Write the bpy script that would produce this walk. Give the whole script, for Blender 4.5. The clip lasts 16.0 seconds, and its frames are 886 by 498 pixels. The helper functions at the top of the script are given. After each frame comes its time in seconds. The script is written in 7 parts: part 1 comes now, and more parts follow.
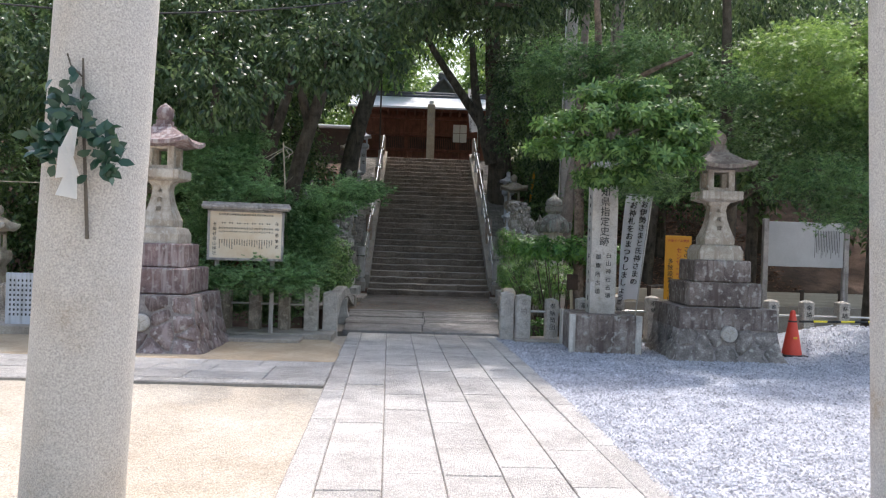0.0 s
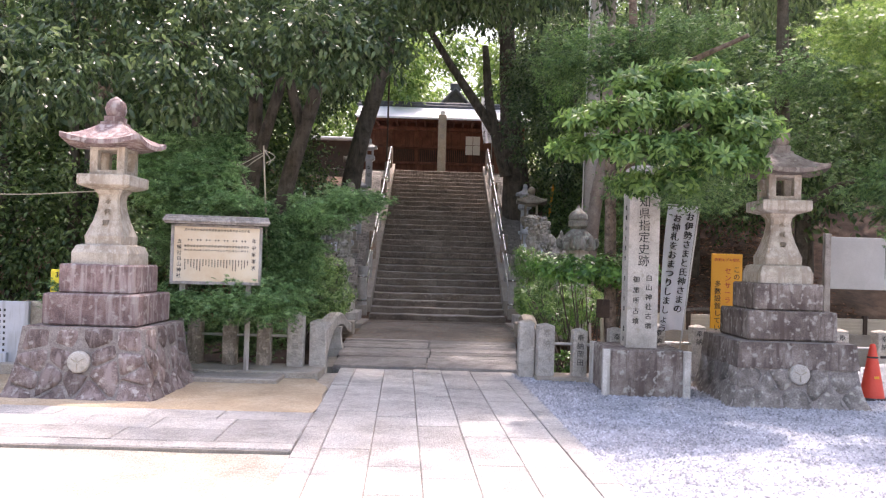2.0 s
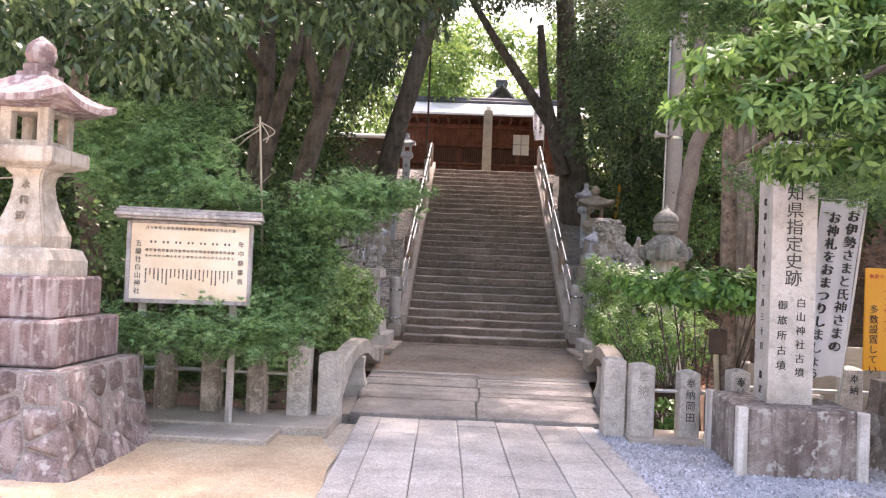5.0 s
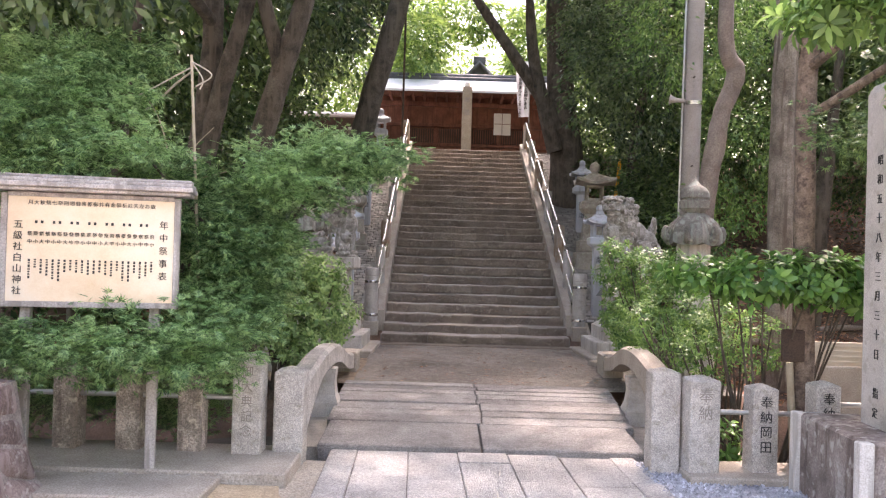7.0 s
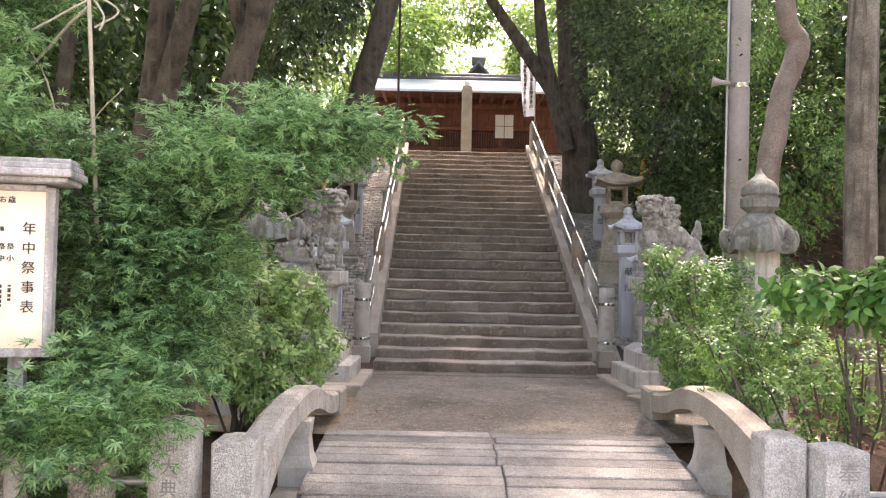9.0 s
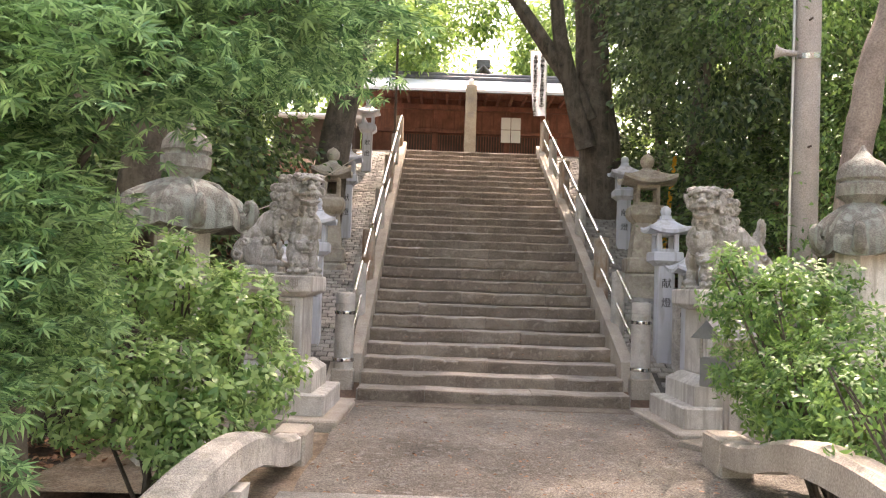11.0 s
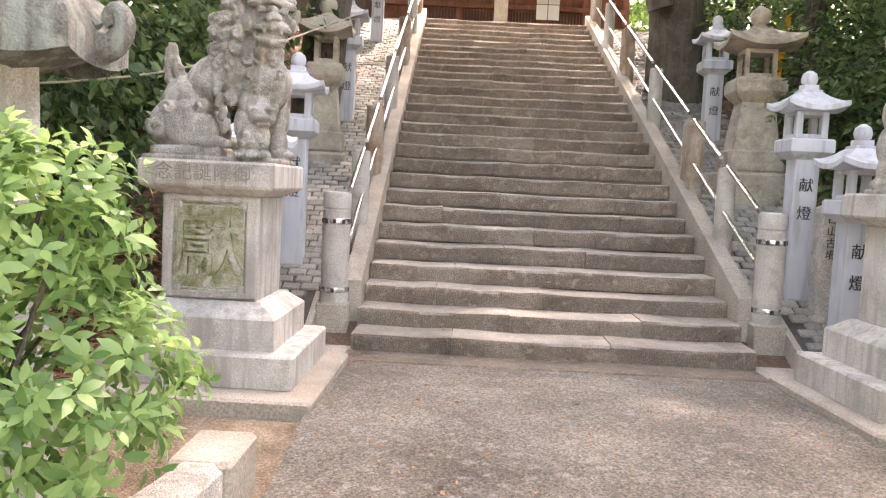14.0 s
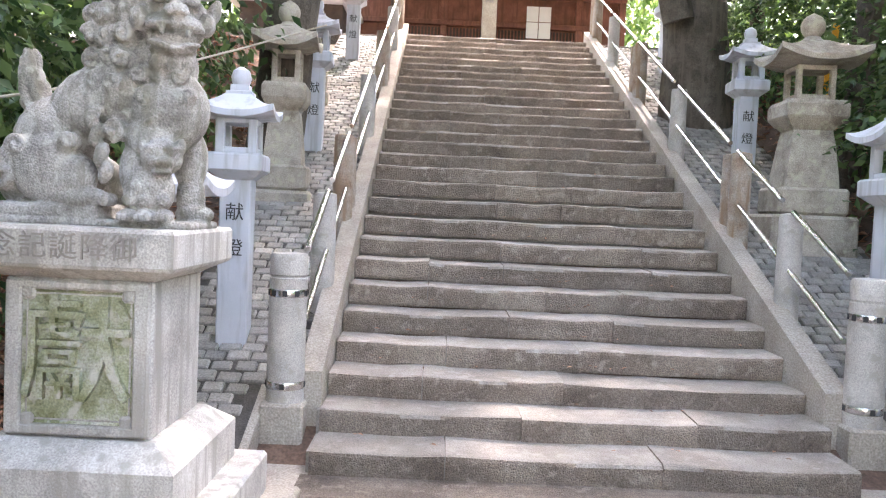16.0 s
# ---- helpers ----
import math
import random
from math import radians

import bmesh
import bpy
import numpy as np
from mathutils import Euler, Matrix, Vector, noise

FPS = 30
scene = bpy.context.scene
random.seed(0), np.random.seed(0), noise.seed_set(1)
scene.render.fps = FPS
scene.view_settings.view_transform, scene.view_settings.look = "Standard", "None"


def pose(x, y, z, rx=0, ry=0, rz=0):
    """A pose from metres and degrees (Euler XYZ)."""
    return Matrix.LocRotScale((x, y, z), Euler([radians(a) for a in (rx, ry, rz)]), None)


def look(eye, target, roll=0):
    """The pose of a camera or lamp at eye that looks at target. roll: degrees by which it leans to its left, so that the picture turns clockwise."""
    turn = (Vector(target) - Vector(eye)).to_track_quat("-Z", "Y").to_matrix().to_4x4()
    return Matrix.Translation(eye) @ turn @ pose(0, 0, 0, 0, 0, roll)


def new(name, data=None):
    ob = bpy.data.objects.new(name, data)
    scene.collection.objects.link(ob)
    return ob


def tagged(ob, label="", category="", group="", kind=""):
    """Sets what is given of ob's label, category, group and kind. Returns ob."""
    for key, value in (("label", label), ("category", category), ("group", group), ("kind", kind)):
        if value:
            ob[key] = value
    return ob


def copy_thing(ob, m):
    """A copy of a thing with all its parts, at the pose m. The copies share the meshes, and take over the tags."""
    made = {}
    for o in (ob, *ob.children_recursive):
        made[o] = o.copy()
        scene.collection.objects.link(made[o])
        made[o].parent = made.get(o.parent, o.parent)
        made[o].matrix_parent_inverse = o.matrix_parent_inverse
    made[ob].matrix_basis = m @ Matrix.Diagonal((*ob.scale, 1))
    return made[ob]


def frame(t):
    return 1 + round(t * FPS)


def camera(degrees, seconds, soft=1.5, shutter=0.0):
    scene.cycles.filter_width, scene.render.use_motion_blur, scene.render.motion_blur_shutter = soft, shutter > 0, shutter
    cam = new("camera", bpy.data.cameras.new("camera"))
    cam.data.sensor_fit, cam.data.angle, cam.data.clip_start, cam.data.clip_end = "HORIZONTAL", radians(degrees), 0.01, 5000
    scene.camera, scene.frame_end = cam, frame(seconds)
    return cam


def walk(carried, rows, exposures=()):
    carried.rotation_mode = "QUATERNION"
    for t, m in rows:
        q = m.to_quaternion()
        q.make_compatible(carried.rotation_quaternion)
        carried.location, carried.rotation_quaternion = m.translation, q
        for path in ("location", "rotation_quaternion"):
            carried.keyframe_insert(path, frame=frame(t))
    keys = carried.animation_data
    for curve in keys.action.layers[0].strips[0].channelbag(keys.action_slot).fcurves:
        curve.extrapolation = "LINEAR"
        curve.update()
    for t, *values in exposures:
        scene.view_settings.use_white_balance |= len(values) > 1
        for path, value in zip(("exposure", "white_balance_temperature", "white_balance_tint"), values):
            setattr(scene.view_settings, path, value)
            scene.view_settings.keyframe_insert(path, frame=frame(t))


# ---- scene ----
cam = camera(57.4, 16.0, 1.2)
PATH = [
    (0, (0.022, 0.001, 1.585), (0.084, 2.0, 1.572), 1.8),
    (0.5, (0.041, 0.492, 1.586), (0.088, 2.491, 1.571), 1.8),
    (1, (0.168, 1.027, 1.623), (0.229, 3.026, 1.627), 1.5),
    (1.5, (0.175, 1.531, 1.617), (0.211, 3.53, 1.644), 1.9),
    (2, (0.179, 2.03, 1.627), (0.204, 4.029, 1.656), 1.7),
    (2.5, (0.17, 2.549, 1.635), (0.194, 4.549, 1.67), 1.8),
    (3, (0.149, 3.039, 1.623), (0.156, 5.039, 1.661), 1.8),
    (3.5, (0.159, 3.541, 1.628), (0.172, 5.541, 1.673), 1.8),
    (4, (0.117, 4.028, 1.64), (0.056, 6.026, 1.703), 2.3),
    (4.2, (0.09, 4.236, 1.662), (0.026, 6.235, 1.719), 2.2),
    (6.3, (-0.124, 6.425, 1.664), (-0.229, 8.422, 1.708), 2.4),
    (6.5, (-0.173, 6.619, 1.642), (-0.286, 8.615, 1.688), 2.2),
    (7, (-0.225, 7.147, 1.637), (-0.228, 9.147, 1.66), 1.7),
    (7.5, (-0.332, 7.639, 1.648), (-0.372, 9.638, 1.681), 1.3),
    (8, (-0.35, 8.147, 1.643), (-0.371, 10.147, 1.676), 1.3),
    (8.5, (-0.323, 8.642, 1.665), (-0.335, 10.642, 1.701), 1.3),
    (9, (-0.319, 9.146, 1.66), (-0.314, 11.145, 1.711), 1.2),
    (9.2, (-0.305, 9.357, 1.656), (-0.239, 11.355, 1.715), 1.3),
    (11.3, (-0.315, 11.489, 1.548), (-0.315, 13.487, 1.642), 2.0),
    (11.5, (-0.307, 11.706, 1.552), (-0.284, 13.704, 1.634), 1.9),
    (12, (-0.322, 12.232, 1.555), (-0.324, 14.232, 1.586), 2.7),
    (12.5, (-0.386, 12.735, 1.549), (-0.423, 14.735, 1.558), 2.9),
    (13, (-0.41, 13.214, 1.516), (-0.459, 15.213, 1.491), 2.5),
    (13.5, (-0.475, 13.691, 1.505), (-0.632, 15.682, 1.399), 2.9),
    (14, (-0.469, 14.225, 1.523), (-0.496, 16.219, 1.371), 2.8),
    (14.5, (-0.463, 14.758, 1.606), (-0.49, 16.754, 1.485), 2.9),
    (15, (-0.489, 15.164, 1.714), (-0.475, 17.163, 1.642), 3.2),
    (15.5, (-0.484, 15.544, 1.727), (-0.427, 17.542, 1.641), 2.9),
    (16, (-0.542, 15.897, 1.745), (-0.529, 17.895, 1.648), 2.6),
]
EXPOSURES = [
    (0.0, 0.95, 6350, 15), (1.5, 1.47, 6700, 25), (3.5, 2.06, 7000, 31), (4.2, 2.16, 7050, 32), (6.3, 2.27, 7250, 31), (9.2, 2.6, 7450, 26),
    (11.3, 2.82, 7950, 25), (12.0, 3.03, 7950, 25), (12.5, 3.41, 7900, 25), (13.5, 3.44, 7850, 26), (14.5, 3.46, 7600, 27), (16.0, 3.53, 6700, 23),
]
walk(cam, [(t, look(eye, target, roll)) for t, eye, target, roll in PATH], EXPOSURES)

# ---- light ----
world = bpy.data.worlds.new("sky")
scene.world = world
world.use_nodes = True
wn = world.node_tree.nodes
sky = wn.new("ShaderNodeTexSky")
sky.sky_type = "NISHITA"
sky.sun_disc = False
SUN_AZ, SUN_EL = radians(20), radians(64)      # azimuth from +y towards +x
sky.sun_elevation, sky.sun_rotation = SUN_EL, SUN_AZ
sky.air_density, sky.dust_density, sky.ozone_density = 1.8, 4.0, 1.0
wn["Background"].inputs["Strength"].default_value = 0.15
world.node_tree.links.new(sky.outputs["Color"], wn["Background"].inputs["Color"])
sun = new("sun", bpy.data.lights.new("sun", "SUN"))
sun.data.energy, sun.data.angle, sun.data.color = 2.0, radians(1.5), (1.0, 0.96, 0.90)
sun.matrix_world = look((20 * math.sin(SUN_AZ), 20 * math.cos(SUN_AZ), 20 * math.tan(SUN_EL)), (0, 0, 0))

# ---- materials ----


def ramp(nodes, stops):
    r = nodes.new("ShaderNodeValToRGB")
    el = r.color_ramp.elements
    while len(el) < len(stops):
        el.new(0.5)
    for e, (p, c) in zip(el, stops):
        e.position, e.color = p, (*c, 1)
    return r


def surface(name, colors, scale=6.0, grain=90.0, rough=0.8, bump=0.25, metal=0.0, spots=None, streak=None, island=0.0, objrand=0.0, low=0.3, high=0.7, pebble=None):
    """A weathered surface: broad stains through the given colours, fine grain, optional lichen spots and vertical streaks."""
    m = bpy.data.materials.new(name)
    m.use_nodes = True
    n, l = m.node_tree.nodes, m.node_tree.links
    p = n["Principled BSDF"]
    co = n.new("ShaderNodeTexCoord")
    geo = n.new("ShaderNodeNewGeometry")
    big = n.new("ShaderNodeTexNoise")
    big.inputs["Scale"].default_value, big.inputs["Detail"].default_value, big.inputs["Roughness"].default_value = scale, 8, 0.65
    fine = n.new("ShaderNodeTexNoise")
    fine.inputs["Scale"].default_value, fine.inputs["Detail"].default_value = grain, 4
    for t in (big, fine):
        l.new(geo.outputs["Position"], t.inputs["Vector"])
    k = len(colors)
    r = ramp(n, [(low + (high - low) * i / max(1, k - 1), c) for i, c in enumerate(colors)])
    l.new(big.outputs["Fac"], r.inputs["Fac"])
    out = r.outputs["Color"]
    mix = n.new("ShaderNodeMixRGB")
    mix.blend_type, mix.inputs["Fac"].default_value = "OVERLAY", 0.5 if bump > 0.1 else 0.12
    l.new(out, mix.inputs["Color1"])
    gr = ramp(n, [(0.28, (0.18, 0.18, 0.18)), (0.72, (0.82, 0.82, 0.82))])
    l.new(fine.outputs["Fac"], gr.inputs["Fac"])
    l.new(gr.outputs["Color"], mix.inputs["Color2"])
    out = mix.outputs["Color"]
    if streak:
        mp = n.new("ShaderNodeMapping")
        mp.inputs["Scale"].default_value = (9, 9, 0.9)
        l.new(geo.outputs["Position"], mp.inputs["Vector"])
        s = n.new("ShaderNodeTexNoise")
        s.inputs["Scale"].default_value, s.inputs["Detail"].default_value = 1.6, 6
        l.new(mp.outputs["Vector"], s.inputs["Vector"])
        sr = ramp(n, [(0.5, (0, 0, 0)), (0.62, (0.85, 0.85, 0.85))])
        l.new(s.outputs["Fac"], sr.inputs["Fac"])
        sm = n.new("ShaderNodeMixRGB")
        l.new(sr.outputs["Color"], sm.inputs["Fac"])
        l.new(out, sm.inputs["Color1"])
        sm.inputs["Color2"].default_value = (*streak, 1)
        out = sm.outputs["Color"]
    if spots:
        s = n.new("ShaderNodeTexNoise")
        s.inputs["Scale"].default_value, s.inputs["Detail"].default_value = 14, 7
        l.new(geo.outputs["Position"], s.inputs["Vector"])
        sr = ramp(n, [(0.56, (0, 0, 0)), (0.66, (0.8, 0.8, 0.8))])
        l.new(s.outputs["Fac"], sr.inputs["Fac"])
        sm = n.new("ShaderNodeMixRGB")
        l.new(sr.outputs["Color"], sm.inputs["Fac"])
        l.new(out, sm.inputs["Color1"])
        sm.inputs["Color2"].default_value = (*spots, 1)
        out = sm.outputs["Color"]
    grit = None
    if pebble:
        vo = n.new("ShaderNodeTexVoronoi")
        vo.inputs["Scale"].default_value = pebble[0]
        l.new(geo.outputs["Position"], vo.inputs["Vector"])
        bw = n.new("ShaderNodeRGBToBW")
        l.new(vo.outputs["Color"], bw.inputs["Color"])
        mr = n.new("ShaderNodeMapRange")
        mr.inputs["From Min"].default_value, mr.inputs["From Max"].default_value = 0.2, 0.8
        mr.inputs["To Min"].default_value, mr.inputs["To Max"].default_value = 1 - 0.45 * pebble[1], 1 + 0.5 * pebble[1]
        l.new(bw.outputs["Val"], mr.inputs["Value"])
        hv = n.new("ShaderNodeHueSaturation")
        l.new(mr.outputs["Result"], hv.inputs["Value"])
        l.new(out, hv.inputs["Color"])
        out = hv.outputs["Color"]
        grit = vo.outputs["Distance"]
    for amount, src in ((island, geo.outputs["Random Per Island"]), (objrand, None)):
        if amount:
            if src is None:
                src = n.new("ShaderNodeObjectInfo").outputs["Random"]
            mr = n.new("ShaderNodeMapRange")
            mr.inputs["To Min"].default_value, mr.inputs["To Max"].default_value = 1 - amount, 1 + amount
            l.new(src, mr.inputs["Value"])
            hv = n.new("ShaderNodeHueSaturation")
            l.new(mr.outputs["Result"], hv.inputs["Value"])
            l.new(out, hv.inputs["Color"])
            out = hv.outputs["Color"]
    l.new(out, p.inputs["Base Color"])
    p.inputs["Roughness"].default_value, p.inputs["Metallic"].default_value = rough, metal
    if bump:
        b = n.new("ShaderNodeBump")
        b.inputs["Strength"].default_value, b.inputs["Distance"].default_value = bump, 0.012
        add = n.new("ShaderNodeMath")
        add.operation = "ADD"
        l.new(big.outputs["Fac"], add.inputs[0])
        l.new(fine.outputs["Fac"], add.inputs[1])
        if grit:
            less = n.new("ShaderNodeMath")
            less.operation = "SUBTRACT"
            l.new(add.outputs[0], less.inputs[0])
            l.new(grit, less.inputs[1])
            add = less
        l.new(add.outputs[0], b.inputs["Height"])
        l.new(b.outputs["Normal"], p.inputs["Normal"])
    return m


def leafy(name, dark, light, rough=0.45, through_light=0.3, scale=0.9):
    """Leaves: colour by leaf and by broad patches, gloss, and light through the blade."""
    m = bpy.data.materials.new(name)
    m.use_nodes = True
    n, l = m.node_tree.nodes, m.node_tree.links
    p = n["Principled BSDF"]
    geo = n.new("ShaderNodeNewGeometry")
    tex = n.new("ShaderNodeTexNoise")
    tex.inputs["Scale"].default_value = scale
    l.new(geo.outputs["Position"], tex.inputs["Vector"])
    add = n.new("ShaderNodeMath")
    add.operation = "MULTIPLY_ADD"
    l.new(geo.outputs["Random Per Island"], add.inputs[0])
    add.inputs[1].default_value = 0.8
    l.new(tex.outputs["Fac"], add.inputs[2])
    r = ramp(n, [(0.45, dark), (0.9, tuple(0.5 * (a + b) for a, b in zip(dark, light))), (1.0, light)])
    l.new(add.outputs[0], r.inputs["Fac"])
    l.new(r.outputs["Color"], p.inputs["Base Color"])
    p.inputs["Roughness"].default_value = rough
    tr = n.new("ShaderNodeBsdfTranslucent")
    hv = n.new("ShaderNodeHueSaturation")
    hv.inputs["Value"].default_value, hv.inputs["Hue"].default_value = 1.6, 0.485
    l.new(r.outputs["Color"], hv.inputs["Color"])
    l.new(hv.outputs["Color"], tr.inputs["Color"])
    mx = n.new("ShaderNodeMixShader")
    mx.inputs["Fac"].default_value = through_light
    l.new(p.outputs["BSDF"], mx.inputs[1])
    l.new(tr.outputs["BSDF"], mx.inputs[2])
    l.new(mx.outputs["Shader"], n["Material Output"].inputs["Surface"])
    return m


GRANITE = surface("pale_granite", [(0.30, 0.28, 0.25), (0.46, 0.43, 0.39), (0.56, 0.53, 0.49)], 3, 160, 0.75, 0.2, spots=(0.36, 0.33, 0.28))
GRANITE_POST = surface("speckled_post_granite", [(0.346, 0.32, 0.288), (0.55, 0.512, 0.467), (0.704, 0.666, 0.614)], 4, 140, 0.8, 0.8, spots=(0.422, 0.384, 0.32), pebble=(120, 0.45))
POST_STONE = surface("lichened_post_stone", [(0.174, 0.146, 0.121), (0.416, 0.355, 0.299), (0.728, 0.636, 0.558)], 5, 80, 0.9, 1.0, spots=(0.694, 0.628, 0.518), streak=(0.278, 0.231, 0.194), pebble=(90, 0.5))
LANTERN = surface("warm_lantern_granite", [(0.25, 0.205, 0.16), (0.46, 0.405, 0.335), (0.60, 0.555, 0.485)], 3.5, 130, 0.8, 0.4, spots=(0.54, 0.50, 0.43), streak=(0.34, 0.28, 0.22))
DARK_ROOF = surface("dark_stained_roof_stone", [(0.12, 0.088, 0.075), (0.235, 0.19, 0.16), (0.36, 0.31, 0.27)], 4, 110, 0.85, 0.6, spots=(0.34, 0.30, 0.25), streak=(0.16, 0.12, 0.10))
# faint shade of shallow cuts, put into the colour of the strokes
FAINT = surface("engraving_shade", [(0.24, 0.205, 0.165), (0.36, 0.31, 0.25)], 8, 90, 0.9, 0.0)
TORII = surface("torii_granite", [(0.36, 0.27, 0.18), (0.47, 0.425, 0.37), (0.51, 0.475, 0.43)], 1.1, 95, 0.8, 0.5, low=0.3, high=0.5)
WHITE_GRANITE = surface("white_granite", [(0.50, 0.52, 0.57), (0.60, 0.62, 0.66)], 4, 220, 0.6, 0.08, streak=(0.40, 0.41, 0.42))
OLD_STONE = surface("old_lantern_stone", [(0.195, 0.159, 0.122), (0.39, 0.342, 0.281), (0.512, 0.464, 0.39)], 4, 120, 0.85, 0.4, spots=(0.488, 0.464, 0.342))
RED_BOULDER = surface("reddish_boulder", [(0.085, 0.062, 0.056), (0.18, 0.13, 0.12), (0.32, 0.265, 0.245)], 4, 70, 0.85, 1.0, spots=(0.42, 0.385, 0.36), objrand=0.3, streak=(0.30, 0.24, 0.23))
DARK_BOULDER = surface("dark_boulder", [(0.069, 0.0633, 0.0575), (0.184, 0.161, 0.144), (0.345, 0.316, 0.287)], 5, 70, 0.85, 0.6, spots=(0.414, 0.391, 0.345), objrand=0.28)
MORTAR = surface("pale_mortar", [(0.17, 0.145, 0.135), (0.33, 0.295, 0.275)], 8, 80, 0.95, 0.3)
RED_STONE = surface("reddish_stone", [(0.11, 0.075, 0.07), (0.21, 0.14, 0.135), (0.34, 0.265, 0.25)], 4.5, 90, 0.8, 0.8, spots=(0.40, 0.36, 0.335), streak=(0.37, 0.315, 0.30), objrand=0.18)
DARK_STONE = surface("mossy_dark_stone", [(0.08, 0.06, 0.053), (0.21, 0.17, 0.15), (0.37, 0.33, 0.30)], 3.0, 90, 0.85, 0.5, streak=(0.10, 0.072, 0.062), spots=(0.42, 0.40, 0.36), objrand=0.15)
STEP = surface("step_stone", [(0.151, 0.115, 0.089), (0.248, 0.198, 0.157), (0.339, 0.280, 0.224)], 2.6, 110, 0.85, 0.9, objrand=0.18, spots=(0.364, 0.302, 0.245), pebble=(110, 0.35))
TREAD_PALE = surface("pale_tread_stone", [(0.224, 0.189, 0.158), (0.318, 0.278, 0.239), (0.411, 0.368, 0.320)], 2.6, 110, 0.8, 0.6, objrand=0.14, spots=(0.401, 0.357, 0.313))
SETT_JOINT = surface("dark_joint_earth", [(0.05, 0.045, 0.04), (0.11, 0.10, 0.09)], 6, 90, 0.95, 0.3)
SETT = surface("grey_setts", [(0.225, 0.208, 0.187), (0.365, 0.342, 0.31)], 5, 90, 0.85, 0.35, objrand=0.2, island=0.2)
SLAB = surface("paving_granite", [(0.345, 0.321, 0.293), (0.49, 0.462, 0.43), (0.599, 0.573, 0.536)], 2.0, 120, 0.8, 1.0, objrand=0.14, spots=(0.51, 0.484, 0.446), pebble=(80, 0.4))
JOINT = surface("joint_earth", [(0.21, 0.19, 0.165), (0.34, 0.31, 0.275)], 5, 90, 0.95, 0.3)
PLANK = surface("bridge_stone", [(0.196, 0.178, 0.167), (0.299, 0.282, 0.265), (0.414, 0.391, 0.374)], 2.6, 130, 0.9, 1.0, objrand=0.2, spots=(0.345, 0.328, 0.31), pebble=(90, 0.4))
CONCRETE = surface("worn_aggregate", [(0.135, 0.113, 0.094), (0.212, 0.185, 0.157), (0.31, 0.277, 0.24)], 1.1, 60, 0.9, 1.0, spots=(0.292, 0.27, 0.248), pebble=(88, 0.75))
PLINTH = surface("plinth_concrete", [(0.299, 0.253, 0.207), (0.46, 0.414, 0.356)], 2.5, 80, 0.9, 0.3)
EARTH = surface("sandy_earth", [(0.39, 0.32, 0.24), (0.50, 0.44, 0.355), (0.585, 0.535, 0.455)], 0.8, 75, 0.95, 0.9, spots=(0.43, 0.38, 0.315), pebble=(65, 0.3))
SAND = surface("tan_sand", [(0.36, 0.27, 0.175), (0.47, 0.365, 0.245), (0.55, 0.455, 0.33)], 1.6, 80, 0.95, 0.5, spots=(0.40, 0.31, 0.21))
BARE = surface("trodden_brown_earth", [(0.17, 0.12, 0.08), (0.27, 0.20, 0.14), (0.37, 0.29, 0.215)], 3, 70, 0.95, 0.8, spots=(0.33, 0.27, 0.21), pebble=(70, 0.4))
GRAVEL = surface("crushed_gravel", [(0.259, 0.27, 0.302), (0.486, 0.497, 0.54)], 3, 60, 0.9, 0.5, island=0.45)
LITTER = surface("leaf_litter_earth", [(0.05, 0.035, 0.026), (0.13, 0.08, 0.056), (0.22, 0.14, 0.10)], 2.5, 50, 0.95, 0.6)
FALLEN = surface("fallen_leaves", [(0.24, 0.105, 0.06), (0.495, 0.27, 0.165)], 6, 60, 0.8, 0.1, island=0.5)
LION = surface("statue_stone", [(0.18, 0.166, 0.146), (0.372, 0.348, 0.318), (0.552, 0.528, 0.492)], 6, 110, 0.9, 0.8, spots=(0.504, 0.492, 0.444), streak=(0.228, 0.216, 0.174))
PEDESTAL = surface("pedestal_granite", [(0.324, 0.298, 0.27), (0.541, 0.513, 0.473), (0.703, 0.675, 0.635)], 2.4, 120, 0.8, 0.25, streak=(0.366, 0.338, 0.298))
MOSSY = surface("mossy_panel", [(0.22, 0.23, 0.12), (0.37, 0.38, 0.25), (0.50, 0.49, 0.41)], 9, 110, 0.9, 0.4, spots=(0.58, 0.56, 0.51), low=0.36, high=0.62)
BRONZE = surface("weathered_cap_stone", [(0.085, 0.08, 0.07), (0.18, 0.168, 0.148), (0.30, 0.285, 0.255)], 4, 90, 0.85, 0.8, spots=(0.32, 0.335, 0.29), streak=(0.27, 0.30, 0.265))
BARK = surface("brown_bark", [(0.03, 0.025, 0.019), (0.088, 0.073, 0.056), (0.155, 0.133, 0.104)], 5, 60, 0.9, 1.0, streak=(0.13, 0.108, 0.083))
CEDAR = surface("grey_cedar_bark", [(0.11, 0.09, 0.072), (0.22, 0.19, 0.155), (0.34, 0.31, 0.26)], 4, 60, 0.9, 0.9, streak=(0.10, 0.076, 0.058))
KNOT_BARK = surface("knotted_brown_bark", [(0.075, 0.055, 0.043), (0.19, 0.142, 0.11), (0.29, 0.225, 0.18)], 9, 70, 0.9, 0.9, spots=(0.07, 0.05, 0.04))
BOX_METAL = surface("dull_sheet_metal", [(0.17, 0.18, 0.185), (0.26, 0.265, 0.265)], 6, 80, 0.5, 0.08, metal=0.3)
RUSTY = surface("rust_stained_stone", [(0.24, 0.14, 0.085), (0.36, 0.29, 0.23), (0.46, 0.43, 0.39)], 4, 90, 0.85, 0.4, streak=(0.28, 0.18, 0.11))
